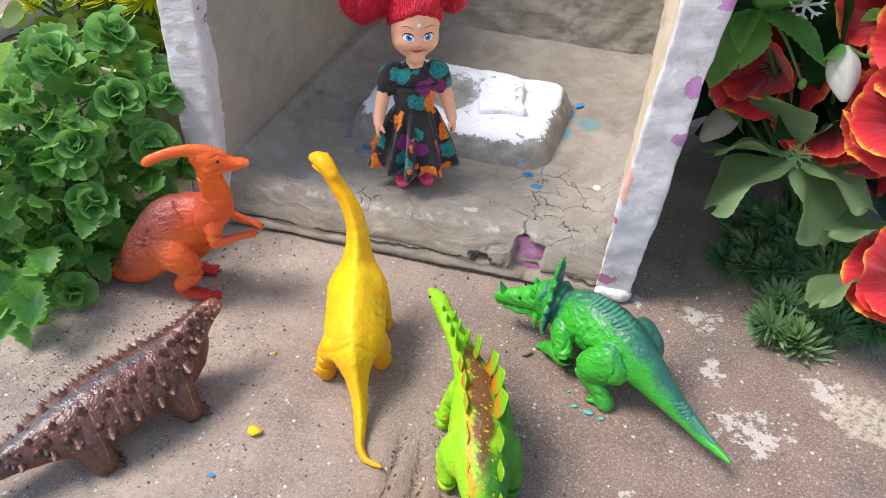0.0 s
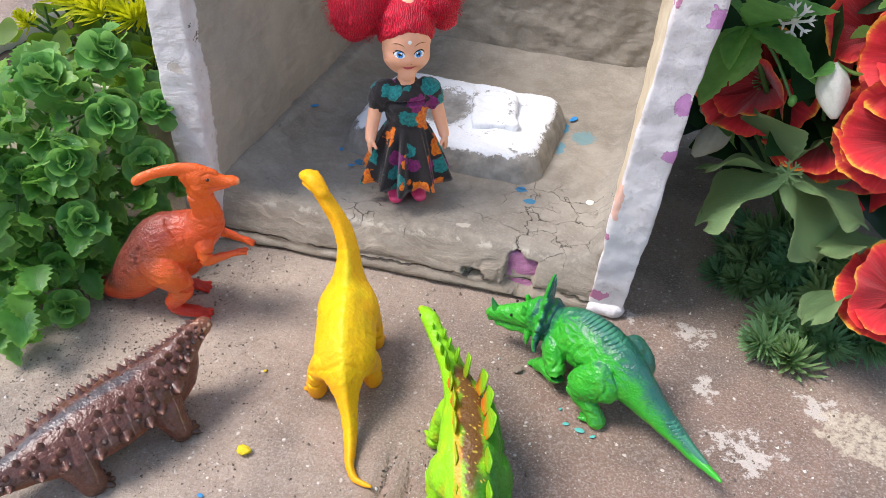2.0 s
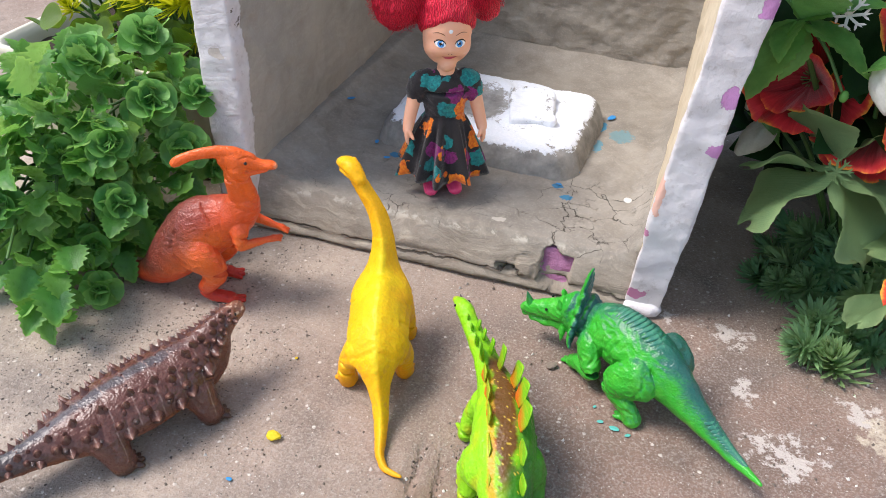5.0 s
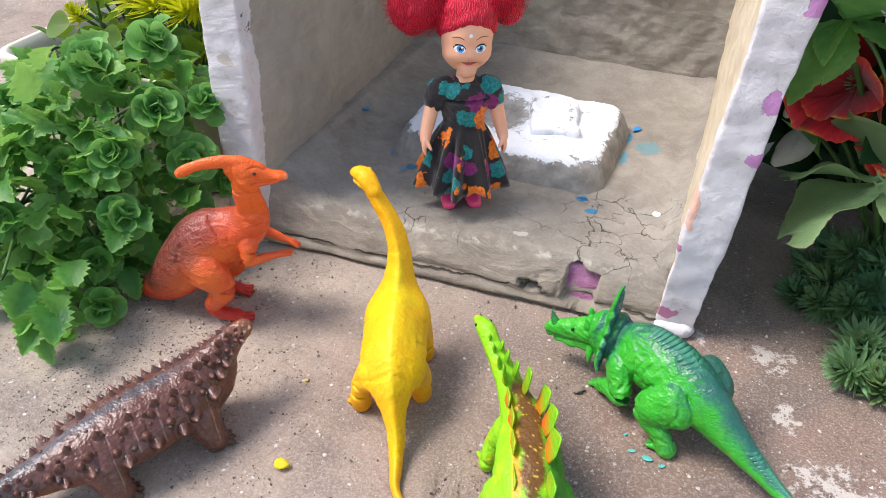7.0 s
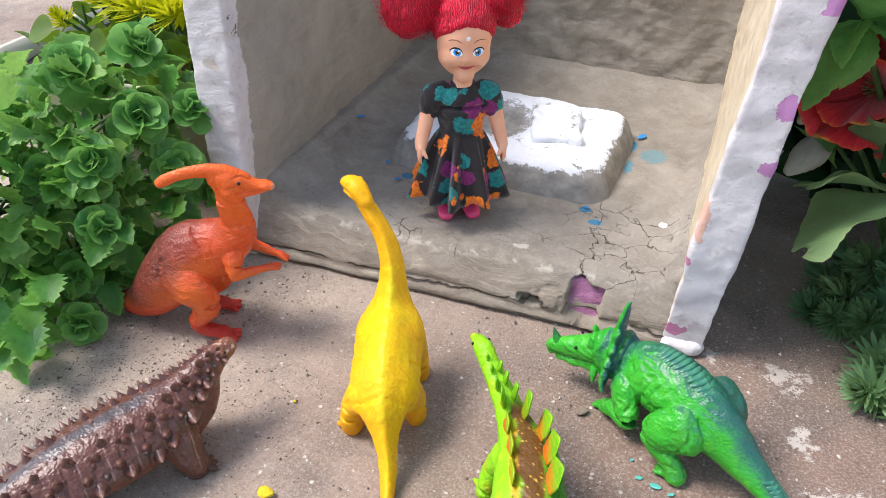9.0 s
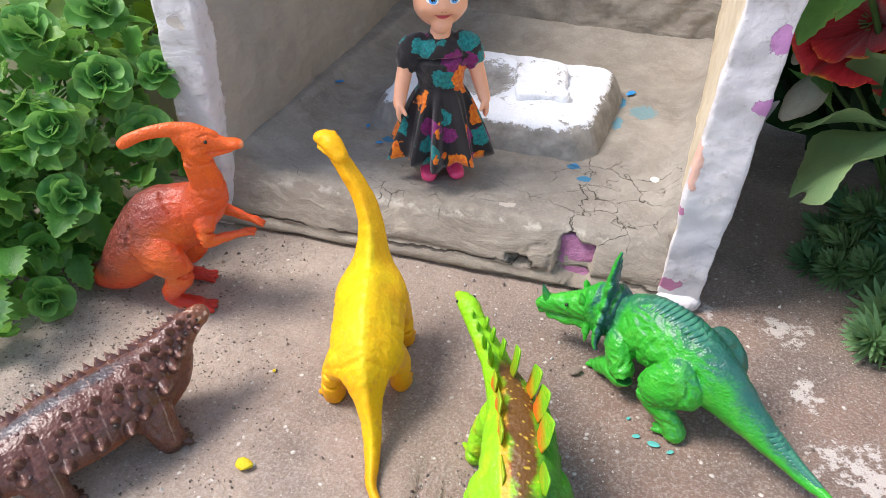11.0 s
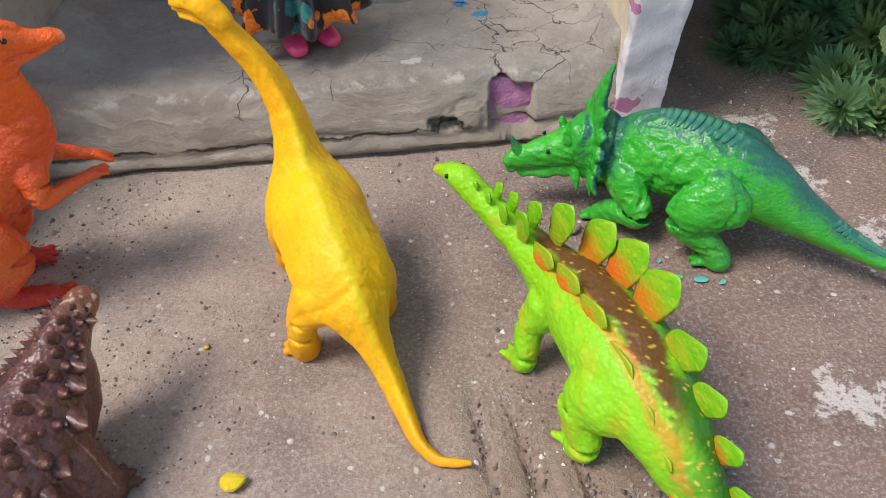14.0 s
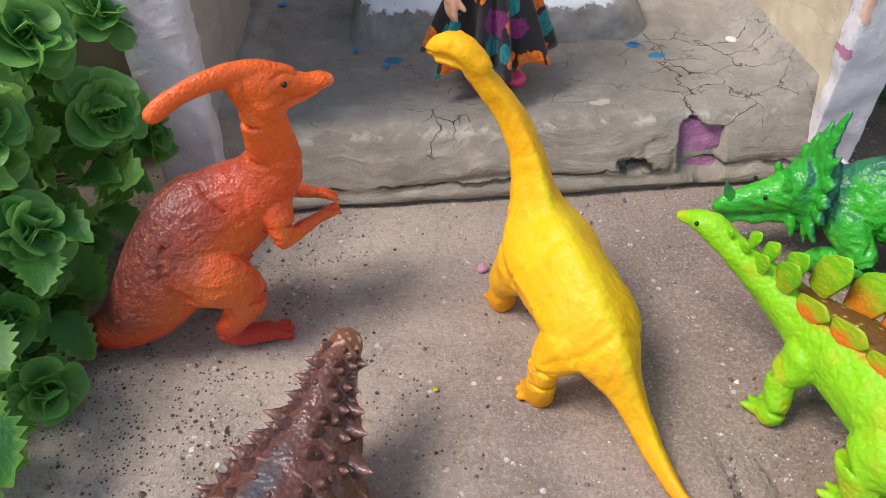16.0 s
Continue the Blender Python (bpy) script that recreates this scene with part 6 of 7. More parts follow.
def rosette_kit():
    """Petal meshes from the heart outwards, three of each size, and the heart itself."""
    rng = random.Random(2)
    rings = []
    for many, long, half, up, cup, z in ((3, 0.0062, 0.0044, 84, 0.9, 0.0035), (3, 0.0088, 0.0062, 72, 0.8, 0.0025), (4, 0.0122, 0.0084, 52, 0.55, 0.0015), (5, 0.0152, 0.0086, 30, 0.55, 0.0005), (4, 0.0165, 0.0080, 8, 0.40, -0.0012)):
        kinds = []
        for _ in range(3):
            bm = bmesh.new()
            blade(bm, long * rng.uniform(0.92, 1.08), half, outline_spoon, Matrix.Identity(4), cup=cup, curl=rng.uniform(-0.9, -0.25) + (1.0 if up > 60 else 0), nu=12, nv=6, wave=rng.uniform(0.05, 0.14))
            kinds.append(rimmed(mesh_of(bm, "petal"), 12, 6))
        rings.append((many, up, z, kinds))
    bm = bmesh.new()
    ball(bm, (0, 0, 0.003), 0.0022, 8, 6, (1, 1, 1.3))
    return rings, mesh_of(bm, "rosette")


def rosette(parent, kit, m, rng):
    rings, heart = kit
    me = part("rosette", heart, M_ROSETTE, parent, m=m)
    turn = rng.uniform(0, 360)
    for many, up, z, pair in rings:
        turn += 35
        for k in range(many):
            part("petal", pair[rng.randrange(3)], M_ROSETTE, me, m=pose(0, 0, z, rng.uniform(-16, 16), -up + rng.uniform(-14, 14), turn + 360 * k / many + rng.uniform(-14, 14)) @ Matrix.Scale(rng.uniform(0.82, 1.15), 4))


def leaf_mesh(name, long, half, outline, seed, teeth=0.0, nu=11, nv=4, **bends):
    bm = bmesh.new()
    blade(bm, long, half, outline, Matrix.Identity(4), teeth=teeth, nu=nu, nv=nv, **bends)
    return rimmed(mesh_of(bm, name), nu, nv)


def aim(spot, way, scale=1.0, spin=0.0):
    """At spot, with z along way."""
    return Matrix.LocRotScale(spot, Vector(way).normalized().to_track_quat("Z", "Y"), (scale,) * 3) @ pose(0, 0, 0, 0, 0, spin)


def aim_x(spot, way, scale=1.0, roll=0.0):
    """At spot, with x along way and z as upright as it can be."""
    x = Vector(way).normalized()
    y = Vector((0, 0, 1)).cross(x).normalized()
    m = Matrix((x, y, x.cross(y))).transposed().to_4x4()
    return Matrix.Translation(spot) @ m @ pose(0, 0, 0, roll) @ Matrix.Scale(scale, 4)


def stem(parent, a, b, r, sag=0.0, material=None):
    a, b = Vector(a), Vector(b)
    mid = (a + b) / 2 + Vector((0, 0, sag))
    bm = bmesh.new()
    limb(bm, [(*a, r, r), (*mid, r * 0.9, r * 0.9), (*b, r * 0.75, r * 0.75)], side=(0.3, 0.9, 0.1), n=7, steps=4)
    return part("stem", bm, material or M_STEM, parent)


def left_bush():
    me = thing("artificial_succulent", "green plastic succulent plant with rose-shaped rosettes and toothed leaves", "artificial plant")
    rng = random.Random(21)
    kit = rosette_kit()
    hollies = [leaf_mesh("leaf", 0.019, 0.0078, outline_leaf, 0, 0.16, 14, 4, fold=0.35, curl=-0.5), leaf_mesh("leaf", 0.0155, 0.0074, outline_leaf, 0, 0.18, 12, 4, fold=0.2, curl=0.4, wave=0.15), leaf_mesh("leaf", 0.022, 0.0070, outline_leaf, 0, 0.15, 14, 4, fold=0.45, curl=-0.9)]
    root = Vector((-0.285, -0.015, 0.0))
    hub = Vector((-0.262, -0.025, 0.040))
    face = Vector((0.62, -0.62, 0.45))
    spots = [(-0.234, -0.006, 0.100, 1.1), (-0.243, -0.035, 0.099, 1.1), (-0.2155, -0.030, 0.0795, 1.05), (-0.203, -0.010, 0.076, 0.9), (-0.203, -0.026, 0.054, 1.1), (-0.283, -0.050, 0.076, 1.1), (-0.217, -0.060, 0.070, 1.05), (-0.2175, -0.048, 0.0190, 1.0), (-0.200, -0.010, 0.036, 0.8),
             (-0.212, -0.070, 0.044, 1.0), (-0.211, -0.093, 0.010, 0.85), (-0.240, -0.066, 0.062, 1.0), (-0.257, -0.085, 0.024, 1.0), (-0.222, -0.080, 0.024, 0.95), (-0.232, -0.058, 0.012, 0.9), (-0.262, -0.010, 0.080, 0.9), (-0.250, -0.100, 0.050, 0.9)]
    for k, (x, y, z, size) in enumerate(spots):
        p = Vector((x, y, z))
        way = face + (p - hub).normalized() * 0.8 + Vector((rng.gauss(0, 0.25), rng.gauss(0, 0.25), rng.gauss(0, 0.25)))
        way.normalize()
        rosette(me, kit, aim(p + way * 0.003, way, 0.78 * size), rng)
        stem(me, root + Vector((rng.uniform(-0.01, 0.01), rng.uniform(-0.01, 0.01), 0.006)), p - way * 0.001, 0.0013, 0.012)
    count = 0
    while count < 240:
        low = count % 10 == 3
        if low:
            p = Vector((rng.uniform(-0.246, -0.206), rng.uniform(-0.124, -0.092), rng.uniform(0.005, 0.040)))
            if p.x + 0.3 * p.z > -0.196:
                continue
        else:
            p = Vector((rng.uniform(-0.325, -0.198), rng.uniform(-0.150, 0.030), rng.uniform(0.006, 0.115)))
            q = Vector(((p.x + 0.262) / 0.066, (p.y + 0.035) / 0.080, (p.z - 0.036) / 0.078))
            if not 0.55 < q.length < 1.0 or (p.y > -0.03 and p.x > -0.213) or p.x - 0.35 * p.y > -0.175:
                continue
            if p.y > 0.0 and p.x > -0.245 and p.z < 0.075 or (p.z > 0.088 and p.x < -0.255) or p.z > 0.102:
                continue
        way = (p - hub).normalized() + Vector((rng.gauss(0, 0.5), rng.gauss(0, 0.5), rng.gauss(-0.1, 0.4)))
        if p.z + 0.019 * way.normalized().z < 0.004:
            way.z = abs(way.z)
        part("leaf", hollies[count % 3], M_HOLLY, me, m=aim_x(p, way, rng.uniform(0.6, 1.1), rng.uniform(-50, 50)))
        count += 1
    for _ in range(26):
        a = root + Vector((rng.uniform(-0.01, 0.012), rng.uniform(-0.03, 0.02), rng.uniform(0.005, 0.03)))
        stem(me, a, (rng.uniform(-0.26, -0.212), rng.uniform(-0.13, 0.0), rng.uniform(0.02, 0.09)), 0.0009, rng.uniform(0, 0.015))
    return me


def leafy_spray():
    me = thing("artificial_leaf_spray", "green plastic spray of toothed leaves among the rosettes", "artificial plant")
    rng = random.Random(41)
    shapes = [leaf_mesh("leaf", 0.0180, 0.0072, outline_leaf, 0, 0.20, 12, 4, fold=f, curl=c, wave=0.1) for f, c in ((0.3, -0.5), (0.2, 0.3), (0.45, -0.9))]
    root, hub = Vector((-0.275, -0.030, 0.0)), Vector((-0.268, -0.028, 0.040))
    count = 0
    while count < 240:
        d = Vector((rng.gauss(0.45, 0.5), rng.gauss(-0.25, 0.6), rng.gauss(0.25, 0.5))).normalized()
        p = hub + Vector((d.x * 0.058, d.y * 0.080, d.z * 0.070)) * rng.uniform(0.62, 1.0)
        if p.z < 0.008 or (p.y > -0.03 and p.x > -0.213) or (p.y > 0.0 and p.x > -0.245 and p.z < 0.075) or p.x - 0.35 * p.y > -0.175 or p.y < -0.108 or (p.z > 0.088 and p.x < -0.255) or p.z > 0.104:
            continue
        way = d + Vector((rng.gauss(0, 0.6), rng.gauss(0, 0.6), rng.gauss(-0.2, 0.5)))
        if p.z + 0.018 * way.normalized().z < 0.004:
            way.z = abs(way.z)
        part("leaf", shapes[count % 3], M_TOOTHED, me, m=aim_x(p, way, rng.uniform(0.65, 1.2), rng.uniform(-60, 60)))
        if count % 12 == 0:
            stem(me, root + Vector((rng.uniform(-0.01, 0.01), rng.uniform(-0.02, 0.02), 0.003)), p, 0.0009, 0.01)
        count += 1
    return me


def planter():
    me = thing("planter", "cream plastic planter with a rounded rim, filled with dark soil", "planter", pose(-0.292, 0.086, 0, 0, 0, 3))
    bm = bmesh.new()
    loops = []
    for half, z in ((0.066, 0.0), (0.068, 0.002), (0.0735, 0.064), (0.0765, 0.0645), (0.0768, 0.071), (0.0755, 0.0722), (0.0735, 0.0715), (0.0715, 0.064), (0.071, 0.056)):
        loop = []
        for cx, cy, a0 in ((1, 1, 0), (-1, 1, 90), (-1, -1, 180), (1, -1, 270)):
            for k in range(5):
                a = radians(a0 + 22.5 * k)
                loop.append(bm.verts.new((cx * (half - 0.012) + 0.012 * math.cos(a), cy * (half - 0.012) + 0.012 * math.sin(a), z)))
        loops.append(loop)
    for p, q in zip(loops, loops[1:]):
        for k in range(20):
            bm.faces.new((p[k], p[(k + 1) % 20], q[(k + 1) % 20], q[k]))
    bm.faces.new(loops[0][::-1])
    pot = part("pot", bm, M_POT, me)
    bm = bmesh.new()
    bmesh.ops.create_grid(bm, x_segments=30, y_segments=30, size=0.0705)
    for v in bm.verts:
        v.co.z = 0.060 + 0.003 * noise.noise(v.co * 60) + 0.0015 * noise.noise(v.co * 220)
    part("soil", bm, M_SOIL, me)
    return me


def potted_plants():
    rng = random.Random(5)
    me = thing("round_leaved_plant", "dark green plastic plant with round leaves in the cream planter", "artificial plant")
    rounds = [leaf_mesh("leaf", 0.019, 0.0090, outline_round, 0, 0, 9, 4, cup=0.35, curl=0.5), leaf_mesh("leaf", 0.015, 0.0078, outline_round, 0, 0, 9, 4, cup=0.2, curl=-0.5)]
    for k in range(90):
        p = Vector((rng.uniform(-0.345, -0.226), rng.uniform(0.02, 0.13), rng.uniform(0.064, 0.090)))
        way = Vector((rng.gauss(0.15, 0.7), rng.gauss(-0.3, 0.7), rng.gauss(0.35, 0.35)))
        part("leaf", rounds[k % 2], M_ROUND, me, m=aim_x(p, way, rng.uniform(0.7, 1.15), rng.uniform(-60, 60)))
    for k in range(16):
        p = Vector((rng.uniform(-0.335, -0.235), rng.uniform(0.04, 0.12), 0.058))
        stem(me, p, p + Vector((rng.gauss(0, 0.012), rng.gauss(-0.006, 0.01), 0.036)), 0.0011, 0.002)
    lime = thing("yellow_green_plant", "yellow-green plastic plant with tufts of needle leaves", "artificial plant")
    tufts = [needle_tuft("tuft", s, 70, 0.013, 0.0013, 0.010) for s in (4, 5)]
    for k, (x, y, z, size) in enumerate([(-0.236, 0.040, 0.106, 1.0), (-0.250, 0.034, 0.110, 1.15), (-0.268, 0.032, 0.112, 1.2), (-0.286, 0.036, 0.110, 1.2), (-0.258, 0.050, 0.118, 1.2), (-0.280, 0.054, 0.120, 1.2), (-0.305, 0.090, 0.120, 1.2), (-0.255, 0.088, 0.120, 1.1), (-0.262, 0.072, 0.100, 1.0), (-0.280, 0.060, 0.104, 1.1), (-0.300, 0.070, 0.103, 1.1), (-0.318, 0.080, 0.100, 1.1), (-0.246, 0.090, 0.104, 1.0), (-0.335, 0.075, 0.094, 1.0), (-0.290, 0.095, 0.110, 1.2), (-0.268, 0.100, 0.114, 1.1), (-0.322, 0.034, 0.094, 0.8), (-0.240, 0.048, 0.080, 0.65)]):
        way = Vector((rng.gauss(0.1, 0.4), rng.gauss(-0.5, 0.3), rng.gauss(0.7, 0.2)))
        part("tuft", tufts[k % 2], M_LIMEBUSH, lime, m=aim((x, y, z), way, size, rng.uniform(0, 360)))
        stem(lime, (x * 0.6 - 0.115, y * 0.5 + 0.04, 0.058), Vector((x, y, z)) - way.normalized() * 0.002, 0.0011, 0.004)
    return me


def needle_tuft(name, seed, many, long, half, rise):
    """Needles in a spiral round a short stalk along z."""
    rng = random.Random(seed)
    bm = bmesh.new()
    for k in range(many):
        u = k / many
        az = 137.5 * k
        up = 8 + 78 * u ** 1.2 + rng.uniform(-8, 8)
        r = 0.0012 * (1 - u)
        blade(bm, long * (1 - 0.45 * u) * rng.uniform(0.85, 1.1), half, outline_needle, pose(r * math.cos(radians(az)), r * math.sin(radians(az)), rise * (u - 1), rng.uniform(-15, 15), -up, az), cup=0.5, curl=0.35, nu=4, nv=2)
    return mesh_of(bm, name)


def right_sprigs():
    me = thing("needle_succulent", "dark blue-green plastic needle succulent trailing on the ground", "artificial plant")
    rng = random.Random(11)
    tufts = [needle_tuft("tuft", s, 120, 0.0172, 0.0015, 0.022) for s in (1, 2, 3)]
    root = Vector((0.150, 0.070, 0.004))
    for k, (x, y, z, size) in enumerate([(0.100, 0.058, 0.018, 1.0), (0.093, 0.070, 0.016, 1.0), (0.113, 0.040, 0.018, 1.05), (0.125, 0.042, 0.026, 1.1), (0.111, -0.004, 0.013, 0.95), (0.127, -0.003, 0.014, 1.0), (0.148, 0.005, 0.013, 1.0), (0.162, 0.022, 0.016, 1.0), (0.091, 0.050, 0.013, 0.95),
                                        (0.107, 0.064, 0.032, 1.1), (0.138, 0.030, 0.020, 1.05), (0.122, 0.062, 0.030, 1.1), (0.120, 0.014, 0.017, 1.0), (0.136, 0.012, 0.014, 0.9), (0.101, 0.082, 0.026, 1.0), (0.170, 0.008, 0.014, 1.0), (0.152, 0.040, 0.026, 1.1), (0.100, 0.044, 0.014, 0.9), (0.118, 0.052, 0.016, 1.0), (0.181, 0.030, 0.018, 1.0)]):
        way = Vector((x, y, z)) - root
        way = Vector((way.x, way.y, 0)).normalized() * 0.7 + Vector((rng.gauss(0, 0.25), rng.gauss(-0.25, 0.2), rng.uniform(0.45, 0.9)))
        part("tuft", tufts[k % 3], M_SPRIG, me, m=aim((x, y, z), way, size * rng.uniform(0.9, 1.1), rng.uniform(0, 360)))
        stem(me, root + Vector((rng.uniform(-0.01, 0.02), rng.uniform(-0.02, 0.02), 0)), Vector((x, y, z)) - way.normalized() * 0.012, 0.0011, 0.004)
    return me


def bud_mesh():
    """A closed bud: petals wrapped over one another to a blunt point."""
    bm = bmesh.new()
    loops, n, m = [], 40, 18
    for i in range(m + 1):
        u = i / m
        r = 0.0062 * (math.sin(math.pi * min(1, 0.10 + 0.86 * u ** 0.9)) ** 0.75)
        loop = []
        for k in range(n):
            a = 2 * math.pi * k / n
            lap = ((4 * k / n + 0.9 * u) % 1.0 - 0.5) * 0.16 + ((3 * k / n - 0.5 * u + 0.3) % 1.0 - 0.5) * 0.08
            loop.append(bm.verts.new((r * (1 + lap * min(1, 3 * u)) * math.cos(a), r * (1 + lap * min(1, 3 * u)) * math.sin(a), 0.0225 * u)))
        loops.append(loop)
    for p, q in zip(loops, loops[1:]):
        for k in range(n):
            bm.faces.new((p[k], p[(k + 1) % n], q[(k + 1) % n], q[k]))
    bm.faces.new(loops[0][::-1]), bm.faces.new(loops[-1])
    return mesh_of(bm, "bud")


def outline_cloth(u):
    """A wide stamped leaf with a ragged, cut end."""
    return (0.20 + 0.88 * math.sin(math.pi / 2 * min(1, u / 0.66)) ** 1.3) * (1 if u < 0.66 else (1 - 0.94 * ((u - 0.66) / 0.34) ** 2.4) ** 0.55) + 0.03 * math.sin(u * 23)


def fan_petal(length, spread, cup, ruffle, seed, nu=16, nv=24):
    """A wide, fan-shaped cloth petal along +x with a frilled free edge."""
    rng = random.Random(seed)
    p1, p2 = rng.uniform(0, 6), rng.uniform(0, 6)
    bm = bmesh.new()
    grid = []
    for i in range(nu + 1):
        u = i / nu
        row = []
        for j in range(nv + 1):
            v = 2 * j / nv - 1
            a = radians(spread) * v * (0.35 + 0.65 * u ** 0.6)
            r = length * u * (1 - 0.10 * v * v + 0.025 * u ** 3 * math.sin(9 * v + p1) + 0.012 * u ** 6 * math.sin(31 * v + p2))
            z = length * (cup * u * u * (0.6 + 0.7 * v * v) - 0.30 * cup * u ** 5 + ruffle * u ** 3 * (math.sin(5.2 * v + p1) + 0.5 * math.sin(11 * v + p2)) + 0.012 * u * math.sin(16 * v + p2))
            row.append(bm.verts.new((r * math.cos(a), r * math.sin(a), z)))
        grid.append(row)
    for i in range(nu):
        for j in range(nv):
            bm.faces.new((grid[i][j], grid[i + 1][j], grid[i + 1][j + 1], grid[i][j + 1]))
    bmesh.ops.remove_doubles(bm, verts=bm.verts[:nv + 1], dist=1e-6)
    data = mesh_of(bm, "petal")
    far = np.linalg.norm(co_of(data)[0], axis=1) / length
    data.attributes.new("rim", "FLOAT", "POINT").data.foreach_set("value", np.clip(far, 0, 1.1) ** 5)
    return data


def bouquet():
    me = thing("artificial_flowers", "bunch of red cloth flowers with white buds and green leaves", "artificial flowers")
    rng = random.Random(17)
    petals = [fan_petal(0.034, sp, cup, ruf, k) for k, (sp, cup, ruf) in enumerate(((58, 0.35, 0.05), (50, 0.22, 0.07), (62, 0.45, 0.045), (46, 0.30, 0.06)))]
    root = Vector((0.135, 0.085, 0.002))
    for x, y, z, way, size, many in ((0.1490, 0.026, 0.1500, (-0.60, -0.60, 0.30), 0.90, 6), (0.1480, 0.026, 0.1150, (-0.45, -0.70, 0.40), 0.95, 6), (0.1660, 0.006, 0.0480, (-0.40, -0.60, 0.62), 0.85, 6), (0.0905, 0.064, 0.1130, (-0.45, -0.75, 0.25), 0.9, 6), (0.1230, 0.056, 0.1000, (-0.40, -0.75, 0.30), 0.95, 6), (0.1300, 0.068, 0.1400, (-0.20, -0.70, 0.50), 0.95, 6), (0.1420, 0.066, 0.0780, (-0.20, -0.80, 0.50), 0.9, 6)):
        base = Vector((x, y, z))
        f = part("flower", flower_eye(), M_SPRIG, me, "red cloth flower with yellow-edged petals", aim(base, way, size))
        for k in range(many):
            inner = k % 2
            part("petal", petals[rng.randrange(4)], M_PETAL, f, m=pose(0, 0, 0.002 * inner, rng.uniform(-12, 12), -(48 if inner else 22) + rng.uniform(-9, 9), 360 * k / many + rng.uniform(-12, 12)) @ Matrix.Scale(rng.uniform(0.9, 1.08), 4))
        stem(me, root, base - Vector(way).normalized() * 0.003, 0.0016, 0.01)
    # broad cloth leaves
    cloth = leaf_mesh("leaf", 0.045, 0.0235, outline_cloth, 0, 0.02, 26, 16, fold=0.10, curl=-0.42, wave=0.14, lobes=0.06)
    c = Vector((0.107, 0.032, 0.086))
    for way, size, roll in (((-0.75, -0.25, -0.42), 1.0, 16), ((0.50, -0.40, -0.48), 1.0, -12), ((-0.40, 0.10, 0.75), 0.75, 50), ((0.85, -0.25, -0.12), 0.92, -10), ((-0.85, 0.05, 0.02), 0.85, 25), ((0.3, 0.1, 0.8), 0.5, -40)):
        part("leaf", cloth, M_CLOTH, me, "dull green cloth leaf", aim_x(c, way, size, roll))
    stem(me, root, c, 0.0016, 0.01)
    for p, way, size, roll in (((0.150, 0.012, 0.046), (-0.75, -0.5, -0.25), 0.7, 40), ((0.155, 0.028, 0.062), (-0.85, -0.3, 0.1), 0.7, 15)):
        part("leaf", cloth, M_CLOTH, me, "dull green cloth leaf", aim_x(Vector(p), way, size, roll))
    deep = [leaf_mesh("leaf", 0.040, 0.0125, outline_leaf, 0, 0.03, 8, 4, fold=0.25, curl=c) for c in (-0.5, -0.9)]
    satin = [leaf_mesh("leaf", 0.040, 0.0110, outline_leaf, 0, 0.07, 22, 6, fold=0.22, curl=-0.5, wave=0.05), leaf_mesh("leaf", 0.033, 0.0098, outline_leaf, 0, 0.07, 20, 6, fold=0.25, curl=-0.8, wave=0.06)]
    c = Vector((0.074, 0.040, 0.146))
    for k, (way, size) in enumerate((((-0.40, -0.55, -0.62), 0.95), ((0.20, -0.5, -0.70), 0.8), ((0.85, -0.45, -0.12), 0.95), ((-0.35, -0.7, -0.2), 0.7), ((0.75, 0.1, 0.45), 0.9), ((-0.5, 0.2, 0.6), 0.9), ((0.3, -0.5, 0.6), 0.9))):
        part("leaf", satin[k % 2], M_SATIN, me, "smooth green cloth leaf", aim_x(c, way, size, rng.uniform(-30, 30)))
    stem(me, root, c, 0.0016, 0.01)
    # added leaves, mostly unseen, that block sun and sky above the gap
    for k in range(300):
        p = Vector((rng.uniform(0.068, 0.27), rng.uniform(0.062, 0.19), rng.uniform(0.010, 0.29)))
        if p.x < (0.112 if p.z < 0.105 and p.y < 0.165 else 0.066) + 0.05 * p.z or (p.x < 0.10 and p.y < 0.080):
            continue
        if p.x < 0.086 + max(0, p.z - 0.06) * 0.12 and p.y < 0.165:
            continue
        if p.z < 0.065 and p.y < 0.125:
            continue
        part("leaf", deep[k % 2], M_SHADING, me, "dark green leaf added to shade the gap", aim_x(p, (rng.gauss(0.1, 0.6), rng.gauss(-0.5, 0.5), rng.gauss(0, 0.6)), rng.uniform(1.0, 1.7), rng.uniform(-60, 60)))
    # low dark leaves added to stand for the shade behind the gap
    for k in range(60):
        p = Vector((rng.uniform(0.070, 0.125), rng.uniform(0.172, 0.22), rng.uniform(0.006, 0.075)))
        part("leaf", deep[k % 2], M_SHADING, me, "dark green leaf added to shade the gap", aim_x(p, (rng.gauss(0.4, 0.5), rng.gauss(-0.1, 0.5), rng.gauss(0.3, 0.5)), rng.uniform(0.9, 1.3), rng.uniform(-60, 60)))
    for k in range(14):
        p = Vector((rng.uniform(0.115, 0.19), rng.uniform(0.03, 0.06), rng.uniform(0.13, 0.175)))
        part("leaf", satin[k % 2], M_SATIN, me, "smooth green cloth leaf", aim_x(p, (rng.gauss(0, 0.6), rng.gauss(-0.3, 0.4), rng.gauss(0.1, 0.5)), rng.uniform(0.6, 0.9), rng.uniform(-40, 40)))
    # buds: overlapping petals closed to a point
    bud = bud_mesh()
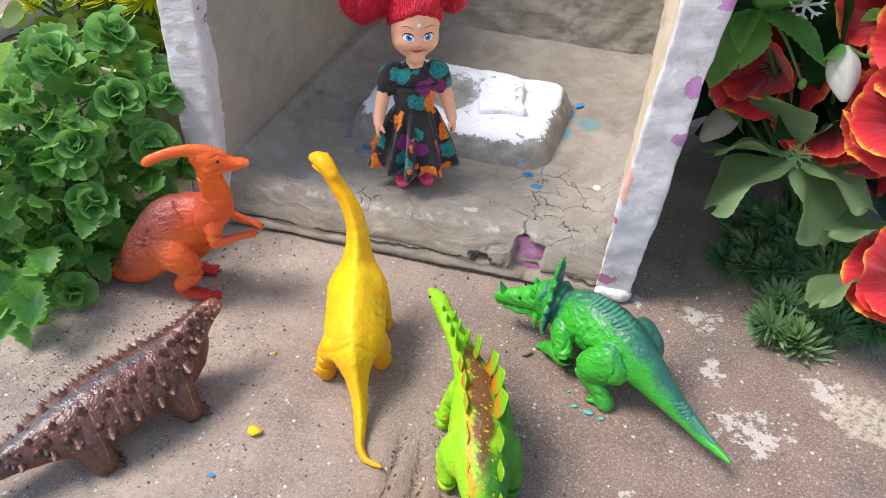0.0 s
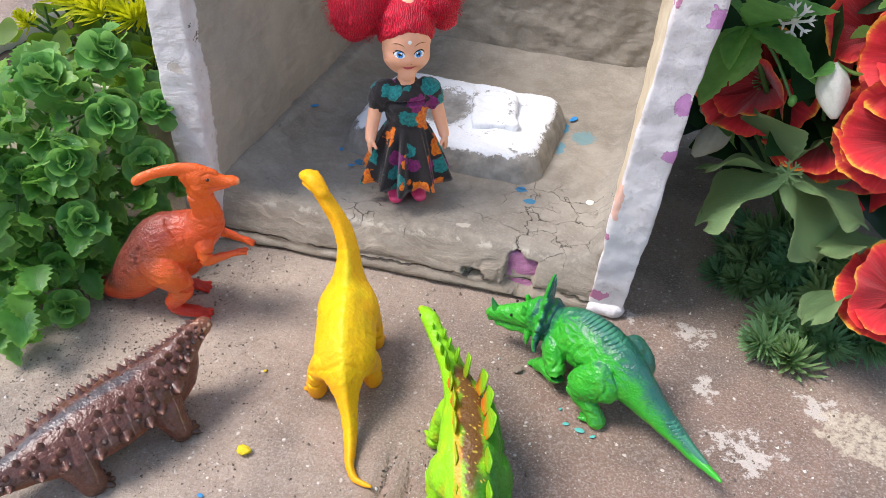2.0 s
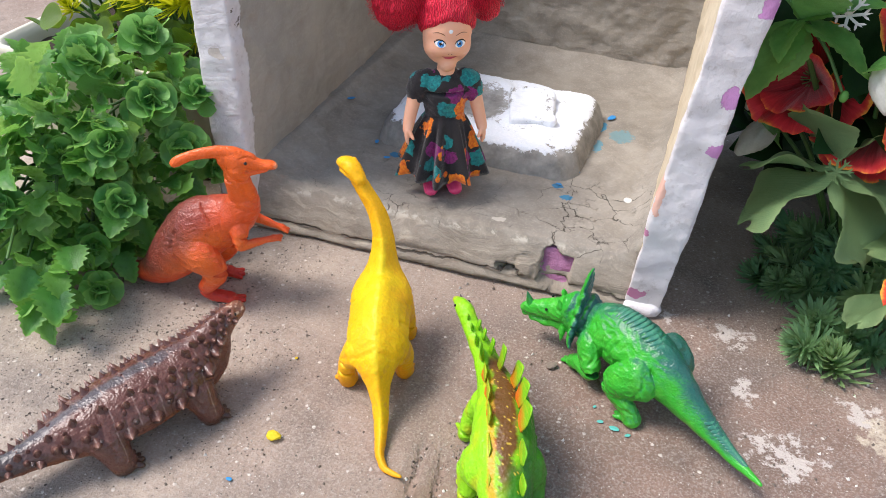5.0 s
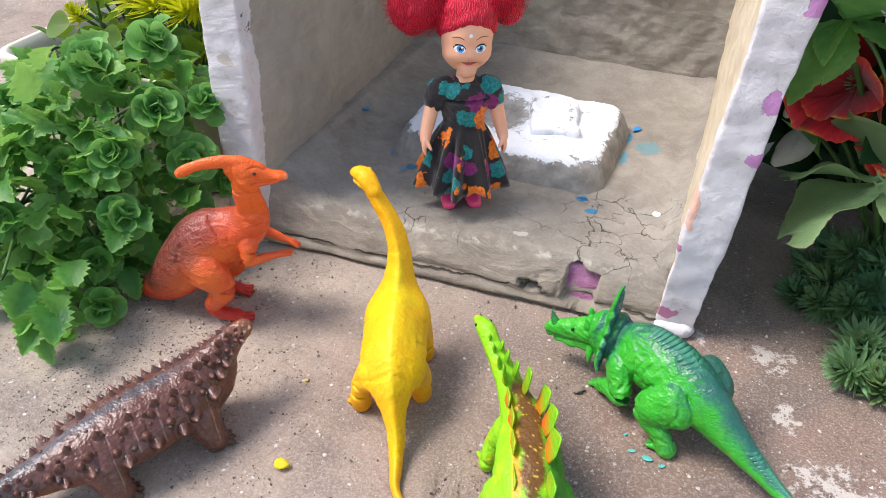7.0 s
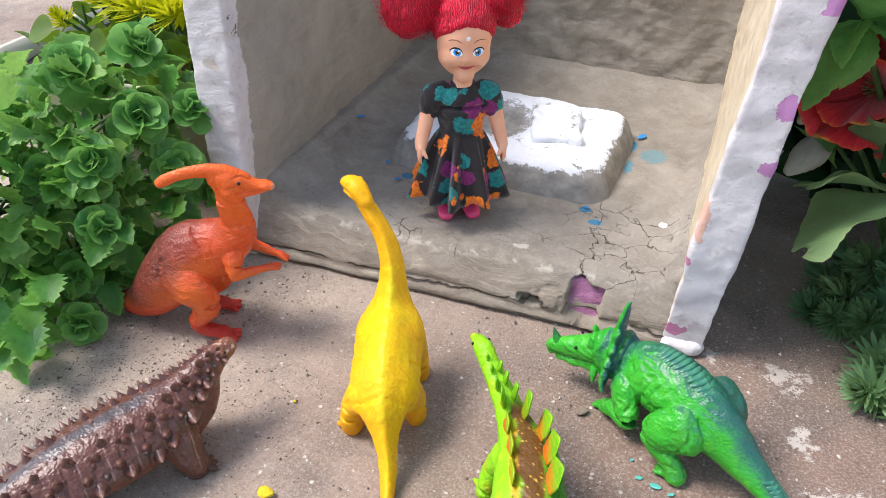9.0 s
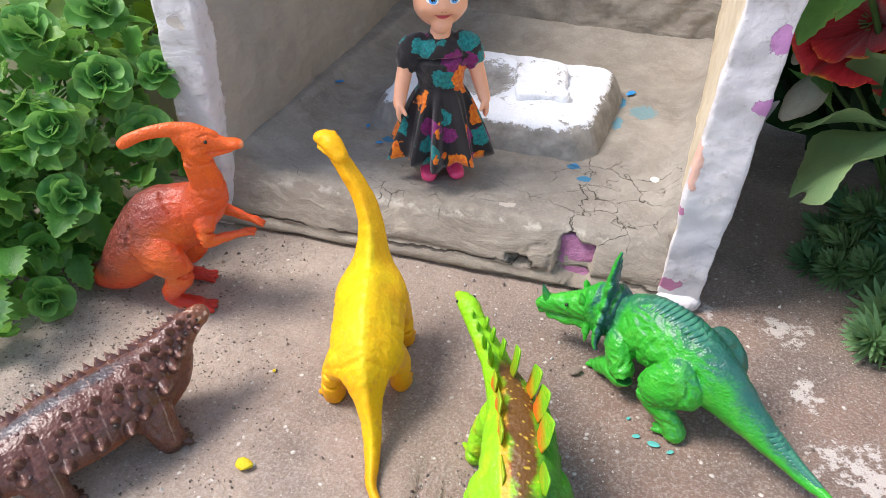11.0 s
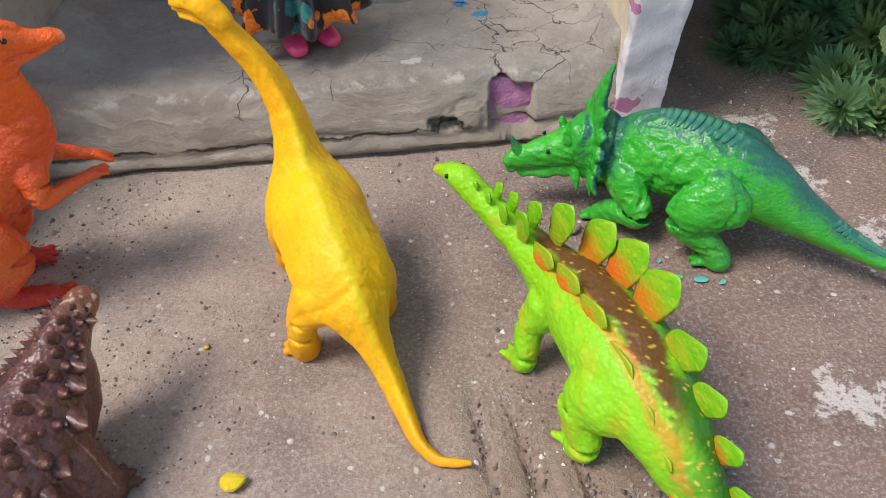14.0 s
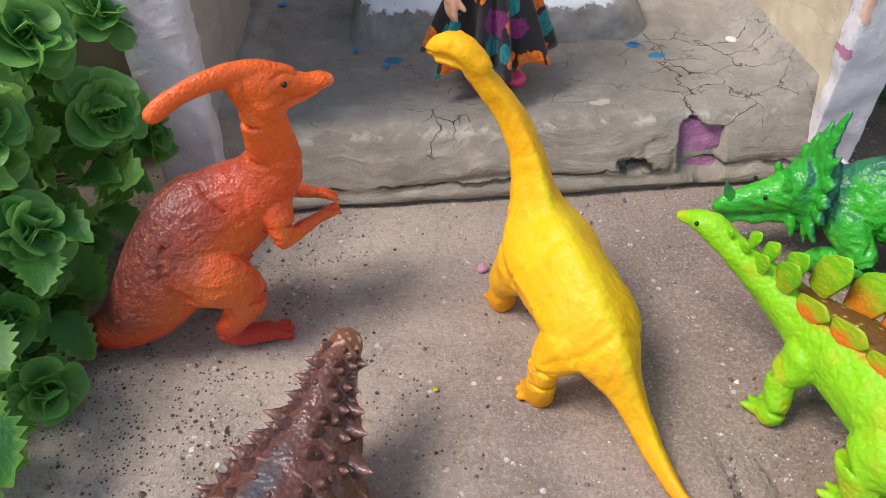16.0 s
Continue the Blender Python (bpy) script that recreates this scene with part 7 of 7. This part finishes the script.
    for (x, y, z), way, size, mat, words in (((0.109, 0.028, 0.140), (0.25, -0.5, -0.8), 1.0, M_BUD, "white cloth rosebud"), ((0.081, 0.078, 0.083), (-0.55, -0.35, -0.7), 1.1, M_BUD, "white cloth rosebud"), ((0.0745, 0.070, 0.106), (-0.45, -0.4, -0.6), 0.8, M_PINKBUD, "pink cloth rosebud")):
        b = part("bud", bud, mat, me, words, aim((x, y, z), way, size))
        for k in range(3):
            part("sepal", satin[1], M_SATIN, b, m=pose(0.002 * math.cos(radians(40 + 120 * k)), 0.002 * math.sin(radians(40 + 120 * k)), -0.001, 0, -54, 40 + 120 * k) @ Matrix.Scale(0.45, 4))
        stem(me, root, (x, y, z), 0.0013, 0.01)
    stem(me, (0.077, 0.040, 0.146), (0.098, 0.026, 0.123), 0.0009, 0.003)
    bm = bmesh.new()
    ball(bm, (0, 0, 0), 0.0019, 8, 6, (1, 1, 1.4))
    part("bud", bm, M_SATIN, me, "tiny green bud", pose(0.0985, 0.0255, 0.1225))
    # lacy sprigs: one green, two white
    for p, mat, size in (((0.106, 0.022, 0.090), M_CLOTH, 0.7), ((0.091, 0.036, 0.152), M_BUD, 0.9), ((0.172, 0.008, 0.050), M_CLOTH, 0.7), ((0.176, 0.010, 0.056), M_BUD, 0.7)):
        bm = bmesh.new()
        for k in range(7):
            a = 51 * k
            blade(bm, 0.010, 0.0011, outline_needle, pose(0, 0, 0, 0, -20, a), curl=0.3, nu=4, nv=2)
            for s in (-1, 1):
                blade(bm, 0.0042, 0.0009, outline_needle, pose(0.0055 * math.cos(radians(a)), 0.0055 * math.sin(radians(a)), 0.002, 0, -25, a + s * 50), nu=3, nv=2)
        part("lacy_sprig", bm, mat, me, m=aim(p, (0.1, -0.7, 0.6), size))
    return me


def flower_eye():
    bm = bmesh.new()
    ball(bm, (0, 0, 0), 0.0032, 10, 7, (1, 1, 0.8))
    for k in range(14):
        limb(bm, [(0.0015 * math.cos(2.4 * k), 0.0015 * math.sin(2.4 * k), 0.001, 0.0003, 0.0003), (0.004 * math.cos(2.4 * k), 0.004 * math.sin(2.4 * k), 0.0075, 0.0004, 0.0004)], side=(0.3, 0.9, 0.2), n=5, steps=2)
    return mesh_of(bm, "flower")


left_bush(), leafy_spray(), planter(), potted_plants(), right_sprigs(), bouquet()


# ---------------------------------------------------------------- small things lying about
def pebble_mesh(name, r, seed, flat=0.6):
    bm = bmesh.new()
    bmesh.ops.create_icosphere(bm, subdivisions=2, radius=r)
    off = Vector((seed * 7.3, seed * 3.1, 0))
    for v in bm.verts:
        v.co *= 1 + 0.35 * noise.noise(v.co * (0.9 / r) + off)
        v.co.z *= flat
    return mesh_of(bm, name, False)


def loose(name, label, category, spot, r, material, seed, flat=0.6, stretch=1.0, turn=0.0):
    data = pebble_mesh(name, r, seed, flat)
    data.materials.append(material)
    ob = tagged(new(name, data), label, category)
    ob.matrix_world = Matrix.Translation((spot[0], spot[1], spot[2] + r * flat * 0.55)) @ pose(0, 0, 0, 0, 0, turn) @ Matrix.Diagonal((stretch, 1, 1, 1))


M_CRUMB = speckled("yellow_crumb", rgb(222, 190, 26), rgb(240, 214, 50), 500, 0.8, 0.0004)
M_TEAL = speckled("teal_paint_flake", rgb(70, 170, 160), rgb(110, 196, 184), 500, 0.6)
M_BLUE = speckled("blue_paint_flake", rgb(30, 120, 190), rgb(60, 150, 210), 500, 0.6)
M_WHITE = speckled("white_plaster_flake", rgb(222, 216, 206), rgb(236, 232, 224), 500, 0.8)
M_STONE = speckled("grey_pebble", rgb(126, 112, 100), rgb(150, 136, 122), 400, 0.9, 0.0004)
M_PINKBIT = speckled("pink_flake", rgb(190, 130, 160), rgb(206, 150, 176), 400, 0.8)
loose("crumb", "small yellow crumb of clay on the concrete", "crumb", (-0.0885, -0.1355, 0), 0.0024, M_CRUMB, 1, 0.7, 1.35, 10)
loose("crumb", "tiny yellow-green speck of clay on the concrete", "crumb", (-0.103, -0.0915, 0), 0.0008, M_CRUMB, 2)
loose("pebble", "small grey-brown pebble on the concrete", "pebble", (0.0085, -0.0500, 0), 0.0022, M_STONE, 3, 0.6, 1.3, 40)
loose("flake", "white flake of plaster on the shrine floor", "flake", (0.019, 0.0640, 0.0265), 0.0021, M_WHITE, 4, 0.3, 1.3, 60)
loose("flake", "pink flake of plaster on the concrete", "flake", (-0.0875, -0.0415, 0), 0.0017, M_PINKBIT, 5, 0.5, 1.3, 80)
loose("flake", "white flake of plaster beside a toy's snout", "flake", (-0.0010, -0.012, 0), 0.0023, M_WHITE, 6, 0.6)
for k, (x, y) in enumerate(((0.0430, -0.0755), (0.0365, -0.0740), (0.0490, -0.0770), (0.0325, -0.0665))):
    loose("paint_flake", "teal flake of paint on the concrete", "paint flake", (x, y, 0), (0.0013, 0.0009, 0.0008, 0.0006)[k], M_TEAL, 10 + k, 0.18, 1.7, 20 * k)
for k, (x, y, z) in enumerate(((-0.094, -0.160, 0), (-0.1705, 0.1025, 0.033), (-0.0085, 0.158, 0.0275), (-0.135, 0.066, 0.0275), (-0.0140, 0.0825, 0.0270), (-0.0205, 0.0650, 0.0268), (-0.122, 0.052, 0.0268))):
    loose("paint_flake", "blue flake of paint" + (" on the concrete" if z == 0 else " on the shrine floor"), "paint flake", (x, y, z), (0.0008, 0.0016, 0.0022, 0.0012, 0.0011, 0.0009, 0.0012)[k], M_BLUE, 20 + k, 0.2, 1.8, 35 * k)


def grit():
    """Loose sand and chips, too many to count."""
    rng = random.Random(77)
    verts, faces = [], []
    for k in range(3700):
        x, y = rng.uniform(-0.24, 0.22), rng.uniform(-0.21, 0.03)
        if k > 2600:
            x, y = rng.gauss(-0.016, 0.022), rng.gauss(-0.140, 0.022)
        if y > front(x) - 0.001 and -0.2 < x < 0.055:
            continue
        r = (0.00022 + 0.0007 * rng.random() ** 6) * (1.25 if k > 2600 else 1.0)
        b = len(verts)
        a0 = rng.uniform(0, 6)
        for j in range(5):
            s = r * rng.uniform(0.6, 1.4)
            verts.append((x + s * math.cos(a0 + 1.256 * j), y + s * math.sin(a0 + 1.256 * j), -0.0007))
        verts.append((x + rng.uniform(-r, r) * 0.4, y + rng.uniform(-r, r) * 0.4, r * rng.uniform(0.5, 1.0)))
        faces += [(b + j, b + (j + 1) % 5, b + 5) for j in range(5)]
    data = bpy.data.meshes.new("grit")
    data.from_pydata(verts, [], faces)
    n = Nodes("grit")
    pick = n.node("ShaderNodeNewGeometry").outputs["Random Per Island"]
    data.materials.append(n.done(n.mix(n.span(pick, 0.35, 0.95), rgb(110, 98, 88), n.mix(n.span(pick, 0.75, 0.95), rgb(168, 156, 144), rgb(226, 220, 210))), 0.9))
    return tagged(new("grit", data), "loose sand and pale chips on the concrete", "grit", kind="stuff")


grit()
